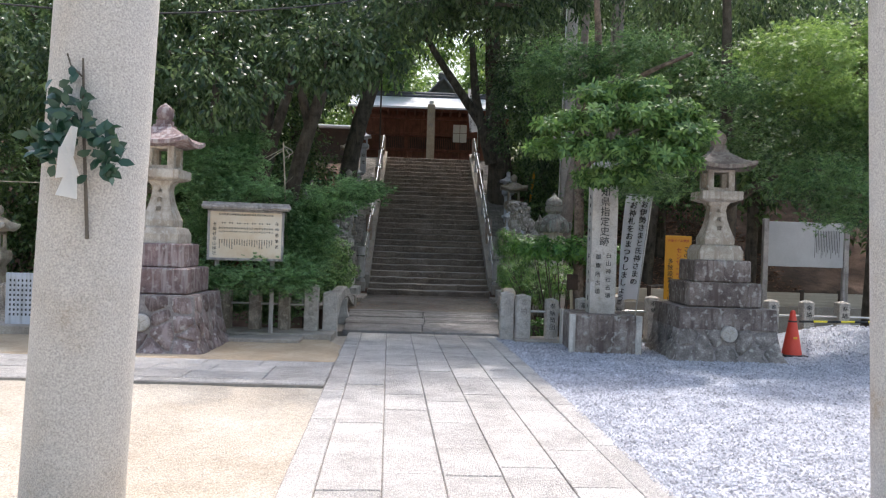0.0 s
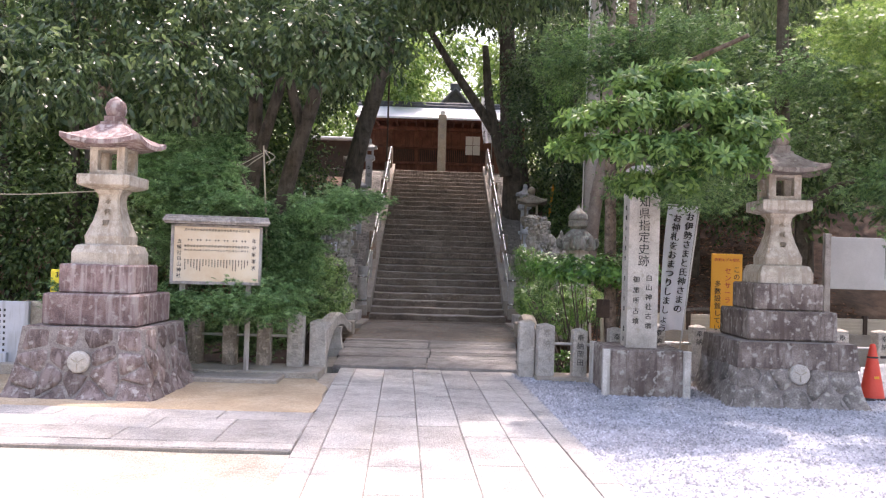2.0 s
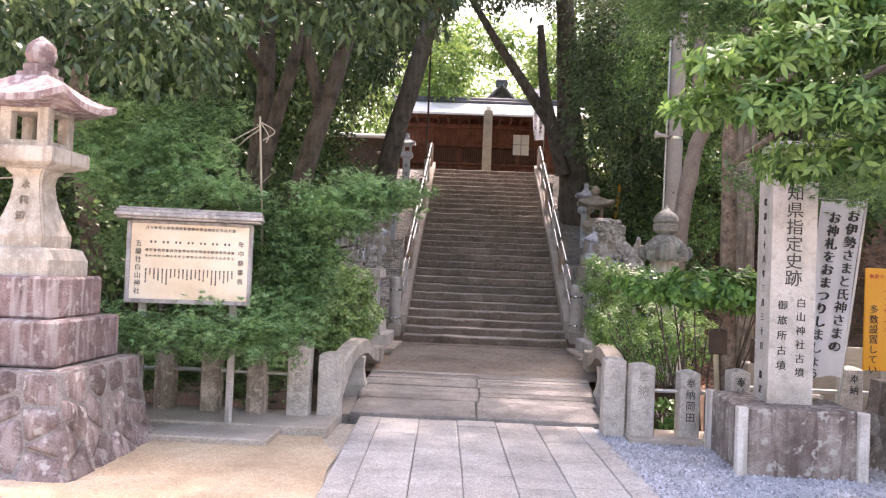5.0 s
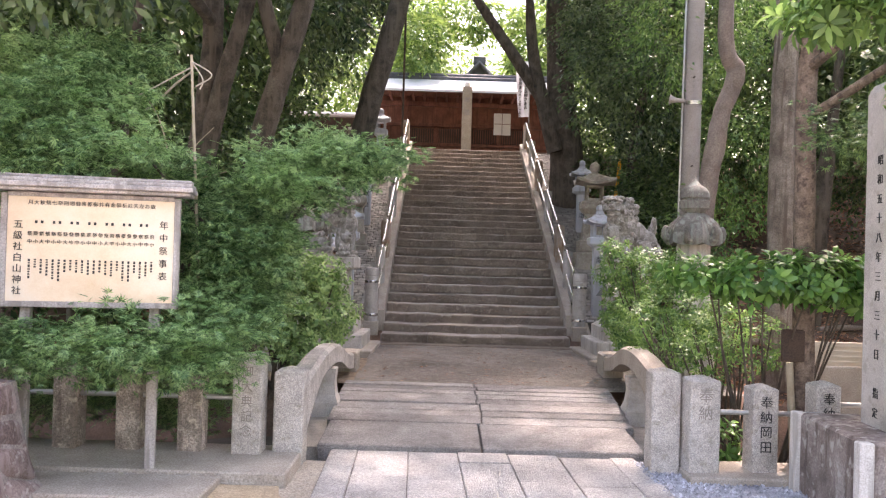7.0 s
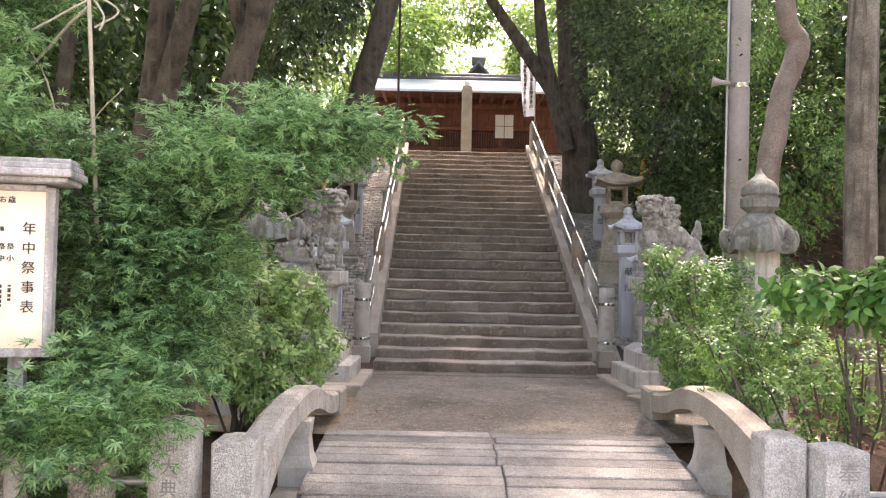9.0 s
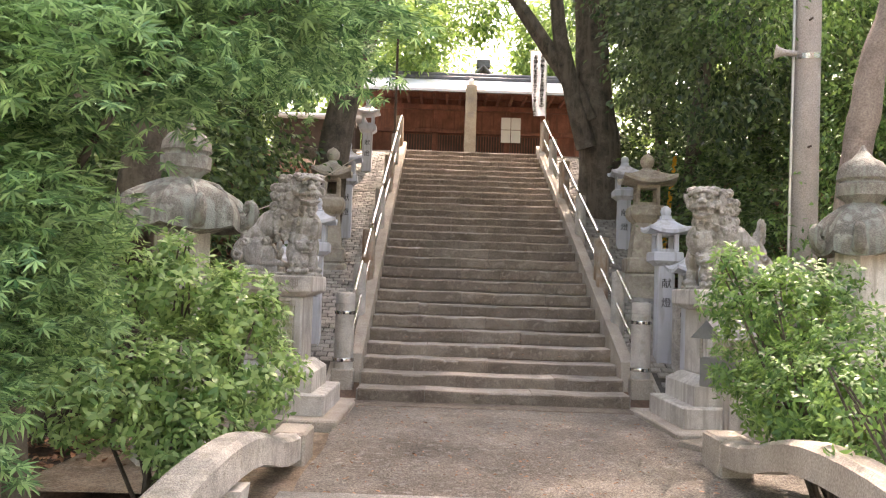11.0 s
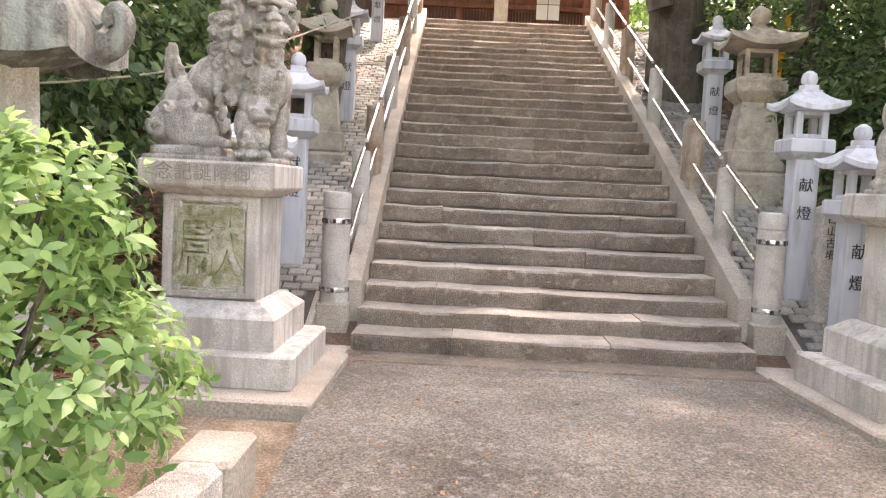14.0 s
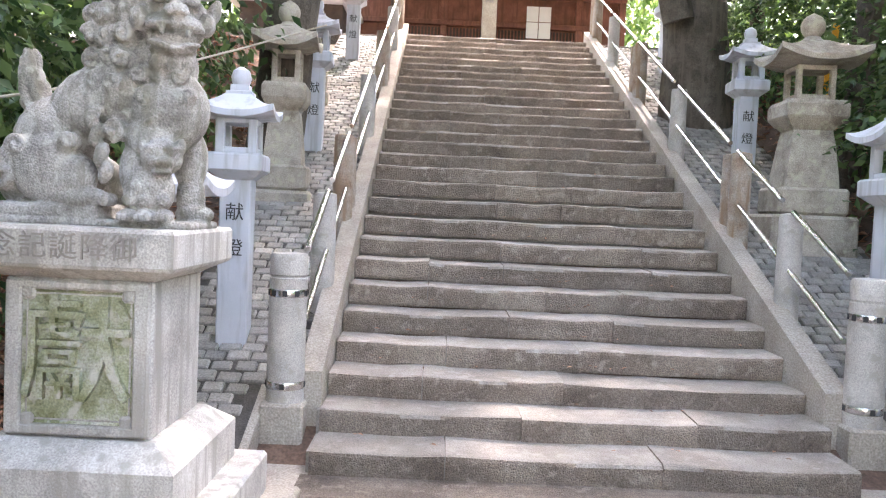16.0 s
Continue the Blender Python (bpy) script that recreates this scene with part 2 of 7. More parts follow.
PALE_BARK = surface("pale_bark", [(0.17, 0.13, 0.11), (0.30, 0.25, 0.21)], 5, 60, 0.85, 0.4)
STEEL = surface("stainless_tube", [(0.62, 0.62, 0.62), (0.72, 0.72, 0.72)], 8, 90, 0.22, 0.0, metal=1.0)
PIPE = surface("galvanised_pipe", [(0.42, 0.42, 0.41), (0.55, 0.55, 0.54)], 8, 90, 0.4, 0.02, metal=0.8)
TIMBER = surface("red_brown_timber", [(0.11, 0.035, 0.02), (0.20, 0.075, 0.045), (0.27, 0.11, 0.07)], 3, 70, 0.7, 0.2, streak=(0.13, 0.05, 0.03))
DARK_WOOD = surface("dark_wood", [(0.045, 0.03, 0.024), (0.09, 0.06, 0.045)], 4, 70, 0.8, 0.2)
PALE_WOOD = surface("pale_pillar_wood", [(0.34, 0.27, 0.19), (0.46, 0.39, 0.29)], 3, 80, 0.75, 0.15)
GREY_WOOD = surface("silvered_wood", [(0.24, 0.22, 0.21), (0.40, 0.37, 0.35), (0.50, 0.47, 0.45)], 5, 90, 0.75, 0.25, streak=(0.24, 0.22, 0.20))
BOARD = surface("cream_board", [(0.70, 0.52, 0.33), (0.79, 0.66, 0.49), (0.83, 0.75, 0.63)], 1.8, 100, 0.5, 0.04)
ROOF_METAL = surface("pale_sheet_roof", [(0.66, 0.66, 0.66), (0.78, 0.78, 0.78)], 2, 60, 0.3, 0.05)
ROOF_DARK = surface("dark_roof_tile", [(0.06, 0.06, 0.065), (0.13, 0.13, 0.135)], 4, 60, 0.6, 0.2)
PAINT_DARK = surface("black_paint", [(0.02, 0.02, 0.02), (0.035, 0.035, 0.035)], 8, 90, 0.6, 0.0)
# darker stone colour that holds the shade of carved strokes
CARVED = surface("carved_shadow_stone", [(0.26, 0.235, 0.21), (0.36, 0.325, 0.29)], 8, 90, 0.9, 0.0)
RED_PAINT = surface("red_paint", [(0.50, 0.05, 0.03), (0.60, 0.08, 0.05)], 8, 90, 0.6, 0.0)
YELLOW = surface("yellow_sign_paint", [(0.80, 0.36, 0.02), (0.85, 0.42, 0.03)], 3, 80, 0.45, 0.02)
LEMON = surface("lemon_sign_paint", [(0.85, 0.70, 0.03), (0.88, 0.75, 0.06)], 3, 80, 0.45, 0.02)
CONE_RED = surface("orange_red_plastic", [(0.72, 0.055, 0.03), (0.80, 0.09, 0.05)], 3, 60, 0.5, 0.05)
RUBBER = surface("black_rubber", [(0.02, 0.02, 0.02), (0.05, 0.05, 0.05)], 6, 80, 0.8, 0.1)
CLOTH = surface("white_banner_cloth", [(0.72, 0.73, 0.76), (0.80, 0.81, 0.84)], 2, 120, 0.85, 0.05)
PAPER = surface("white_paper", [(0.78, 0.77, 0.74), (0.84, 0.83, 0.80)], 4, 90, 0.85, 0.03)
NOTICE = surface("grey_notice_panel", [(0.40, 0.41, 0.42), (0.52, 0.53, 0.54)], 1.5, 60, 0.35, 0.03)
CREAM = surface("cream_panel", [(0.50, 0.44, 0.35), (0.62, 0.56, 0.46)], 3, 80, 0.7, 0.1)
BAMBOO = surface("dry_bamboo", [(0.34, 0.28, 0.19), (0.46, 0.40, 0.30)], 7, 80, 0.6, 0.1)
ROPE = surface("straw_rope", [(0.36, 0.32, 0.25), (0.48, 0.44, 0.36)], 20, 120, 0.9, 0.1)
POLE = surface("concrete_pole", [(0.30, 0.27, 0.24), (0.42, 0.39, 0.36)], 2, 80, 0.8, 0.12)
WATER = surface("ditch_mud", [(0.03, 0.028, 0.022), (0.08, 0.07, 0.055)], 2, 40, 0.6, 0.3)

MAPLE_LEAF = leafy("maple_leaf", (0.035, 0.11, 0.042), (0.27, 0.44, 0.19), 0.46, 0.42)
# the maple leaf again, with shade put into its colour
SHADED_MAPLE = leafy("shaded_maple_leaf", (0.022, 0.075, 0.03), (0.17, 0.29, 0.105), 0.42, 0.38)
AZALEA_LEAF = leafy("azalea_leaf", (0.08, 0.185, 0.053), (0.335, 0.485, 0.195), 0.33, 0.38, 4.0)
SHRUB_LEAF = leafy("shrub_leaf", (0.04, 0.115, 0.032), (0.165, 0.30, 0.085), 0.4, 0.35, 3.0)
LAUREL_LEAF = leafy("laurel_leaf", (0.035, 0.12, 0.03), (0.14, 0.30, 0.07), 0.3, 0.3, 2.0)
BRIGHT_LEAF = leafy("fresh_leaf", (0.032, 0.1, 0.027), (0.185, 0.315, 0.09), 0.42, 0.35, 1.2)
OAK_LEAF = leafy("evergreen_leaf", (0.018, 0.046, 0.02), (0.115, 0.175, 0.072), 0.3, 0.35, 0.7)
WOOD_LEAF = leafy("woodland_leaf", (0.018, 0.053, 0.019), (0.125, 0.205, 0.072), 0.38, 0.35, 1.2)
# yellow-green with the sunshine on the leaves put into the colour
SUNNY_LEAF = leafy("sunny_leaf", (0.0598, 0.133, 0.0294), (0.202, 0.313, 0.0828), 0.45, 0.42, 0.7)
SAKAKI_LEAF = leafy("sakaki_leaf", (0.012, 0.045, 0.025), (0.04, 0.09, 0.055), 0.28, 0.1, 6)

# ---- helpers for building ----


def thing(name, at=(0, 0, 0), turn=0, label="", category="", group="", kind=""):
    e = new(name)
    e.empty_display_size = 0.1
    e.matrix_basis = pose(*at, 0, 0, turn)
    return tagged(e, label, category, group, kind)


def part(name, shape, material, parent=None, label="", m=None, smooth=False, kind=""):
    """Links a bmesh or a mesh as one object under a thing or a part."""
    if isinstance(shape, bmesh.types.BMesh):
        me = bpy.data.meshes.new(name)
        bmesh.ops.recalc_face_normals(shape, faces=shape.faces)
        shape.to_mesh(me)
        shape.free()
    else:
        me = shape
    if material and not me.materials:
        me.materials.append(material)
    if smooth:
        me.shade_smooth()
        me.set_sharp_from_angle(angle=radians(35))
    ob = new(name, me)
    ob.parent = parent
    if m is not None:
        ob.matrix_basis = m
    return tagged(ob, label, kind=kind)


def box(x0, x1, y0, y1, z0, z1, bevel=0.008, bm=None, seg=1):
    own = bmesh.new()
    made = bmesh.ops.create_cube(own, size=1)
    bmesh.ops.transform(own, matrix=Matrix.Translation(((x0 + x1) / 2, (y0 + y1) / 2, (z0 + z1) / 2)) @ Matrix.Diagonal((x1 - x0, y1 - y0, z1 - z0, 1)), verts=made["verts"])
    if bevel:
        bmesh.ops.bevel(own, geom=own.edges[:], offset=bevel, segments=seg, affect="EDGES", profile=0.6)
    return own if bm is None else merge(bm, own)


def merge(bm, other):
    me = bpy.data.meshes.new("tmp")
    other.to_mesh(me)
    other.free()
    bm.from_mesh(me)
    bpy.data.meshes.remove(me)
    return bm


def lathe(profile, n=24, phase=0.0, bm=None, at=(0, 0), cap=True):
    """A turned body from (radius, z) rows; n = 4 or 6 gives prisms, whose radius is the corner's."""
    bm = bm or bmesh.new()
    rings = []
    for r, z in profile:
        rings.append([bm.verts.new((at[0] + r * math.cos(phase + 2 * math.pi * i / n), at[1] + r * math.sin(phase + 2 * math.pi * i / n), z)) for i in range(n)])
    for a, b in zip(rings, rings[1:]):
        for i in range(n):
            bm.faces.new((a[i], a[(i + 1) % n], b[(i + 1) % n], b[i]))
    if cap:
        bm.faces.new(rings[0][::-1])
        bm.faces.new(rings[-1])
    return bm


S2 = math.sqrt(2)


def square(profile, bm=None, at=(0, 0)):
    """A square body from (half width, z) rows."""
    return lathe([(h * S2, z) for h, z in profile], 4, math.pi / 4, bm, at)


def tube(points, radii, n=10, bm=None, wobble=0.0, rng=None, cap=True):
    """A tube along points with a radius at each."""
    bm = bm or bmesh.new()
    pts = [Vector(p) for p in points]
    if not hasattr(radii, "__len__"):
        radii = [radii] * len(pts)
    rings, side = [], None
    for i, p in enumerate(pts):
        d = (pts[min(i + 1, len(pts) - 1)] - pts[max(i - 1, 0)]).normalized()
        side = (side - d * side.dot(d)).normalized() if side else d.orthogonal().normalized()
        up = d.cross(side)
        ring = []
        for k in range(n):
            a = 2 * math.pi * k / n
            r = radii[i] * (1 + (rng.uniform(-wobble, wobble) if rng else 0))
            ring.append(bm.verts.new(p + side * r * math.cos(a) + up * r * math.sin(a)))
        rings.append(ring)
    for a, b in zip(rings, rings[1:]):
        for k in range(n):
            bm.faces.new((a[k], a[(k + 1) % n], b[(k + 1) % n], b[k]))
    if cap:
        bm.faces.new(rings[0][::-1])
        bm.faces.new(rings[-1])
    return bm


def curve_points(points, steps=5):
    """A smooth line through the points (Catmull-Rom)."""
    p = [Vector(q) for q in points]
    p = [2 * p[0] - p[1], *p, 2 * p[-1] - p[-2]]
    out = []
    for a, b, c, d in zip(p, p[1:], p[2:], p[3:]):
        for i in range(steps):
            t = i / steps
            out.append(0.5 * (2 * b + (c - a) * t + (2 * a - 5 * b + 4 * c - d) * t * t + (3 * b - a - 3 * c + d) * t**3))
    return out + [p[-2]]


def array_mesh(name, verts, faces, width):
    """A mesh from numpy arrays, all faces with the same number of corners."""
    me = bpy.data.meshes.new(name)
    me.vertices.add(len(verts))
    me.vertices.foreach_set("co", np.ascontiguousarray(verts, np.float32).ravel())
    me.loops.add(len(faces) * width)
    me.loops.foreach_set("vertex_index", np.ascontiguousarray(faces, np.int32).ravel())
    me.polygons.add(len(faces))
    me.polygons.foreach_set("loop_start", np.arange(len(faces), dtype=np.int32) * width)
    me.update(calc_edges=True)
    return me


def unit(a):
    return a / np.maximum(np.linalg.norm(a, axis=-1, keepdims=True), 1e-9)


def leaf_shape(kind):
    """Corners (along, across, up) and triangles of one leaf of length and width 1."""
    if kind == "maple":
        v, f = [], []
        for a, s in ((-100, 0.55), (-62, 0.8), (-30, 0.95), (0, 1.0), (30, 0.95), (62, 0.8), (100, 0.55)):
            c, si = math.cos(radians(a)), math.sin(radians(a))
            k = len(v)
            for al, ac, up in ((0, 0, 0), (0.45 * s, -0.085, 0.02), (s, 0, -0.06), (0.45 * s, 0.085, 0.02)):
                v.append((al * c - ac * si, al * si + ac * c, up))
            f += [(k, k + 1, k + 2), (k, k + 2, k + 3)]
        return np.array(v), np.array(f)
    if kind == "palm":
        v, f = [], []
        for a, s in ((-95, 0.6), (-60, 0.82), (-29, 0.95), (0, 1.0), (29, 0.95), (60, 0.82), (95, 0.6)):
            c, si = math.cos(radians(a)), math.sin(radians(a))
            k = len(v)
            for al, ac, up in ((0.12, -0.1, 0.02), (s, 0, -0.06), (0.12, 0.1, 0.02)):
                v.append((al * c - ac * si, al * si + ac * c, up))
            f.append((k, k + 1, k + 2))
        return np.array(v), np.array(f)
    if kind == "oval":
        v = [(0, 0, 0), (0.3, -0.42, 0.07), (0.65, -0.42, 0.05), (1, 0, -0.12), (0.65, 0.42, 0.05), (0.3, 0.42, 0.07)]
        return np.array(v), np.array([(0, 1, 5), (1, 2, 4), (1, 4, 5), (2, 3, 4)])
    v = [(0, 0, 0), (0.45, -0.5, 0.08), (1, 0, -0.1), (0.45, 0.5, 0.08)]
    return np.array(v), np.array([(0, 1, 2), (0, 2, 3)])


def leaf_mesh(name, pos, along, normal, length, width, kind="blade"):
    sv, sf = leaf_shape(kind)
    a = unit(along)
    n = unit(normal - a * (normal * a).sum(-1, keepdims=True))
    c = np.cross(n, a)
    ln, wd = length[:, None, None], width[:, None, None]
    v = pos[:, None] + a[:, None] * sv[None, :, :1] * ln + c[:, None] * sv[None, :, 1:2] * wd + n[:, None] * sv[None, :, 2:] * ln
    f = sf[None] + (np.arange(len(pos)) * len(sv))[:, None, None]
    return array_mesh(name, v.reshape(-1, 3), f.reshape(-1, 3), 3)


def crown_leaves(name, blobs, twigs, per, length, width, kind="blade", droop=0.4, spread=0.3, seed=1, shell=0.55, flat=0.0, up=1.0, rosette=0.0):
    """Leaves in sprays on twigs that fill the given blobs ((x, y, z), (rx, ry, rz)), denser near the outside.
    droop: how far the sprays hang; spread: a spray's length in metres; flat: how far it keeps to a level layer."""
    g = np.random.default_rng(seed)
    size = np.array([b[1][0] * b[1][1] + b[1][1] * b[1][2] + b[1][0] * b[1][2] for b in blobs])
    pick = g.choice(len(blobs), twigs, p=size / size.sum())
    cen, rad = np.array([b[0] for b in blobs], float)[pick], np.array([b[1] for b in blobs], float)[pick]
    d = unit(g.normal(size=(twigs, 3)))
    far = shell + (1 - shell) * g.random(twigs) ** 0.7
    far *= 1 + 0.22 * np.sin(5 * d[:, 0] + 3 * pick) * np.cos(4 * d[:, 1] + 7 * d[:, 2] + pick)
    base = cen + d * rad * far[:, None]
    out = unit(d * (1, 1, 1 - flat) + g.normal(size=d.shape) * 0.55 - np.array([0, 0, droop]))
    t = g.random((twigs, per))
    pos = base[:, None] + out[:, None] * (t * spread)[..., None] + g.normal(size=(twigs, per, 3)) * spread * 0.17 * np.array([1, 1, 1 - 0.7 * flat])
    al = out[:, None] * 0.7 + g.normal(size=pos.shape) * np.array([0.75, 0.75, 0.4 * (1 - 0.5 * flat)]) - np.array([0, 0, droop * 0.9])
    nm = g.normal(size=pos.shape) * (0.75 - 0.45 * flat) + np.array([0, 0, up])
    if rosette:
        ax = unit(d + np.array([0, 0, 0.7]) + g.normal(size=d.shape) * 0.35)
        s1 = unit(np.cross(ax, g.normal(size=d.shape)))
        s2 = np.cross(ax, s1)
        th = (np.arange(per) * 2.4 + g.random((twigs, 1)) * 6.28)[..., None]
        lift = (-0.05 + 0.55 * np.linspace(0, 1, per) + g.normal(size=(twigs, per)) * 0.15)[..., None]
        al = (s1[:, None] * np.cos(th) + s2[:, None] * np.sin(th)) * np.cos(lift) + ax[:, None] * np.sin(lift)
        nm = ax[:, None] + g.normal(size=al.shape) * 0.15
        pos = base[:, None] + ax[:, None] * (np.linspace(0, 1, per)[:, None] * rosette) + al * 0.008
    k = twigs * per
    ln = length * g.uniform(0.65, 1.2, k)
    return leaf_mesh(name, pos.reshape(k, 3), al.reshape(k, 3), nm.reshape(k, 3), ln, width * ln / length, kind)


FONT_CACHE = {}


def glyph(ch, size, depth):
    """A mesh of one written character in the xz plane, read from -y."""
    key = (ch, size, depth)
    if key not in FONT_CACHE:
        cu = bpy.data.curves.new("glyph", "FONT")
        cu.body, cu.size, cu.extrude, cu.resolution_u = ch, size, depth / 2, 2
        cu.align_x, cu.align_y = "CENTER", "CENTER"
        ob = bpy.data.objects.new("glyph", cu)
        me = bpy.data.meshes.new_from_object(ob)
        me.transform(pose(0, 0, 0, 90))
        bpy.data.objects.remove(ob)
        bpy.data.curves.remove(cu)
        FONT_CACHE[key] = me
    return FONT_CACHE[key].copy()


def write(text, size, at, material, parent, vertical=True, turn=0.0, depth=0.006, label="", step=1.06, tilt=0.0):
    """Characters as parts; a vertical column runs downwards from the place, a row to the right."""
    base = pose(*at, 0, tilt, turn)
    for i, ch in enumerate(text):
        if ch != " ":
            m = pose(0, 0, -size * (i + 0.5) * step) if vertical else pose(size * step * (i + 0.5), 0, 0)
            part("character", glyph(ch, size, depth), material, parent, label, base @ m)


def upturned_roof(half, z0, z1, lift, thick, power=1.5, top=0.12, n=4, per=8):
    """A stone lantern's roof: square or hexagonal in plan, hollow slopes, corners swept up."""
    bm = bmesh.new()
    fr = [1.0, 0.86, 0.68, 0.5, 0.32, top / half]
    count = n * per
    ph = math.pi / n

    def ring(f, dz):
        out = []
        for i in range(count):
            a = 2 * math.pi * i / count + ph
            local = ((a - ph) % (2 * math.pi / n)) - math.pi / n
            r = half / math.cos(local) if n > 2 else half
            corner = abs(local) / (math.pi / n)
            z = z0 + (z1 - z0) * (1 - (f - top / half) / (1 - top / half)) ** power + lift * corner**3 * f**4 + dz
            out.append(bm.verts.new((r * f * math.cos(a), r * f * math.sin(a), z)))
        return out

    rings = [ring(0.35, -thick - 0.01 * half), ring(0.92, -thick), ring(1.0, -thick * 0.8)] + [ring(f, 0) for f in fr]
    for v in rings[0]:
        v.co.z = z0 - thick
    for a, b in zip(rings, rings[1:]):
        for i in range(count):
            bm.faces.new((a[i], a[(i + 1) % count], b[(i + 1) % count], b[i]))
    bm.faces.new(rings[0][::-1])
    bm.faces.new(rings[-1])
    return bm


def fire_box(half, z0, z1, wall, material, parent):
    """A hollow lantern chamber: corner posts between sill and head, so the openings go through."""
    h = z1 - z0
    sill = part("fire_box", box(-half + 0.004, half - 0.004, -half + 0.004, half - 0.004, z0, z0 + 0.17 * h, 0.004), material, parent)
    part("lintel", box(-half + 0.004, half - 0.004, -half + 0.004, half - 0.004, z1 - 0.14 * h, z1, 0.004), material, sill)
    me = bpy.data.meshes.new("corner_post")
    bm = box(-wall / 2, wall / 2, -wall / 2, wall / 2, z0, z1, 0.006)
    bm.to_mesh(me)
    bm.free()
    for sx in (-1, 1):
        for sy in (-1, 1):
            part("corner_post", me, material, sill, m=pose(sx * (half - wall / 2), sy * (half - wall / 2), 0))


def ball_top(r, z, neck=0.5):
    """A lantern's jewel on its neck, from height z."""
    pts = [(r * 1.05, z), (r * 1.15, z + 0.25 * r), (r * 0.75, z + 0.5 * r), (r * 0.6, z + 0.7 * r)]
    for i in range(1, 9):
        a = -1.1 + i * (math.pi / 2 + 1.1) / 9
        pts.append((r * math.cos(a), z + 1.55 * r + r * 1.05 * math.sin(a)))
    pts.append((0.03 * r, z + 2.72 * r))
    return lathe(pts, 20)


def cells(points, x0, x1, z0, z1):
    """Voronoi polygons of 2D points inside a rectangle."""
    out = []
    for i, (px, pz) in enumerate(points):
        poly = [(x0, z0), (x1, z0), (x1, z1), (x0, z1)]
        for j, (qx, qz) in enumerate(points):
            if i == j:
                continue
            nx, nz, mx, mz = qx - px, qz - pz, (px + qx) / 2, (pz + qz) / 2
            side = [(x - mx) * nx + (z - mz) * nz for x, z in poly]
            cut = []
            for k in range(len(poly)):
                a, b, sa, sb = poly[k], poly[(k + 1) % len(poly)], side[k], side[(k + 1) % len(poly)]
                if sa <= 0:
                    cut.append(a)
                if sa * sb < 0:
                    t = sa / (sa - sb)
                    cut.append((a[0] + t * (b[0] - a[0]), a[1] + t * (b[1] - a[1])))
            poly = cut
            if not poly:
                break
        if len(poly) > 2:
            out.append(poly)
    return out


def stone_cell(poly, to_world, gap=0.012, proud=0.05):
    """One rounded stone on a wall face; to_world(u, v, out) gives its place."""
    bm = bmesh.new()
    cu, cv = sum(p[0] for p in poly) / len(poly), sum(p[1] for p in poly) / len(poly)
    dense = []
    for k in range(len(poly)):
        a, b = poly[k], poly[(k + 1) % len(poly)]
        dense += [(a[0] + q * (b[0] - a[0]), a[1] + q * (b[1] - a[1])) for q in (0.14, 0.5, 0.86)]
    rings = []
    size = max(0.05, min(max(p[0] for p in poly) - min(p[0] for p in poly), max(p[1] for p in poly) - min(p[1] for p in poly)))
    for shrink, out in ((gap, -0.04), (gap, proud * 0.25), (gap + 0.02, proud * 0.66), (gap + 0.055, proud * 0.92), (gap + 0.1, proud)):
        f = max(0.25, 1 - 2 * shrink / size)
        rings.append([bm.verts.new(to_world(cu + (u - cu) * f, cv + (v - cv) * f, out)) for u, v in dense])
    for a, b in zip(rings, rings[1:]):
        for i in range(len(dense)):
            bm.faces.new((a[i], a[(i + 1) % len(dense)], b[(i + 1) % len(dense)], b[i]))
    bm.faces.new(rings[-1])
    return bm


def sub(a, b):
    return (min(a, b), max(a, b))

# ---- ground ----
SLOPE = 0.4466


def nose(y):
    """Height of the stair's line of edges."""
    return 0.426 + SLOPE * (y - 20.28)


def smooth(a, b, v):
    t = min(1, max(0, (v - a) / (b - a)))
    return t * t * (3 - 2 * t)


def ground_height(x, y):
    path = min(4.6, max(0.18, nose(y) - 0.22)) if y > 19.9 else 0.19 * smooth(14.0, 16.3, y)
    k = smooth(2.4, 4.2, abs(x - 0.4))
    z = path * (1 - k) + (4.6 * smooth(17.0, 31, y) + 0.15 * math.sin(1.3 * x + 0.7 * y) * smooth(15, 18, y)) * k
    z += 0.09 * max(0, abs(x) - 7) * smooth(14, 24, y)
    ditch = smooth(13.75, 14.1, y) * (1 - smooth(15.9, 16.6, y))
    z -= 0.55 * ditch
    if x > 5.2 and y < 14.2:
        z += 0.42 * math.exp(-((x - 7.3) / 1.5) ** 2 - ((y - 13.3) / 0.75) ** 2)
    return z


xs = np.concatenate([[-900, -300, -120, -60], np.arange(-36, -9, 1.5), np.arange(-9, 10, 0.2), np.arange(10, 37, 1.5), [60, 120, 300, 900]])
ys = np.concatenate([[-900, -300, -100, -40], np.arange(-20, 3, 1.5), np.arange(3, 34, 0.2), np.arange(34, 62, 1.5), [90, 160, 400, 1200]])
gv = np.array([(x, y, ground_height(x, y) + (0.006 * noise.noise(Vector((x * 2, y * 2, 0)))) - 0.02) for y in ys for x in xs])
nx = len(xs)
gi, gj = np.meshgrid(np.arange(len(ys) - 1), np.arange(nx - 1), indexing="ij")
gf = np.stack([gi * nx + gj, gi * nx + gj + 1, (gi + 1) * nx + gj + 1, (gi + 1) * nx + gj], -1).reshape(-1, 4)
ground_me = array_mesh("ground", gv, gf, 4)
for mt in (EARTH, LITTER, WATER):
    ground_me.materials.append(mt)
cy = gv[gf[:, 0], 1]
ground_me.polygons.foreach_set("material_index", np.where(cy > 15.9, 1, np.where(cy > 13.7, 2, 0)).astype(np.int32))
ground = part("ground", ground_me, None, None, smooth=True)
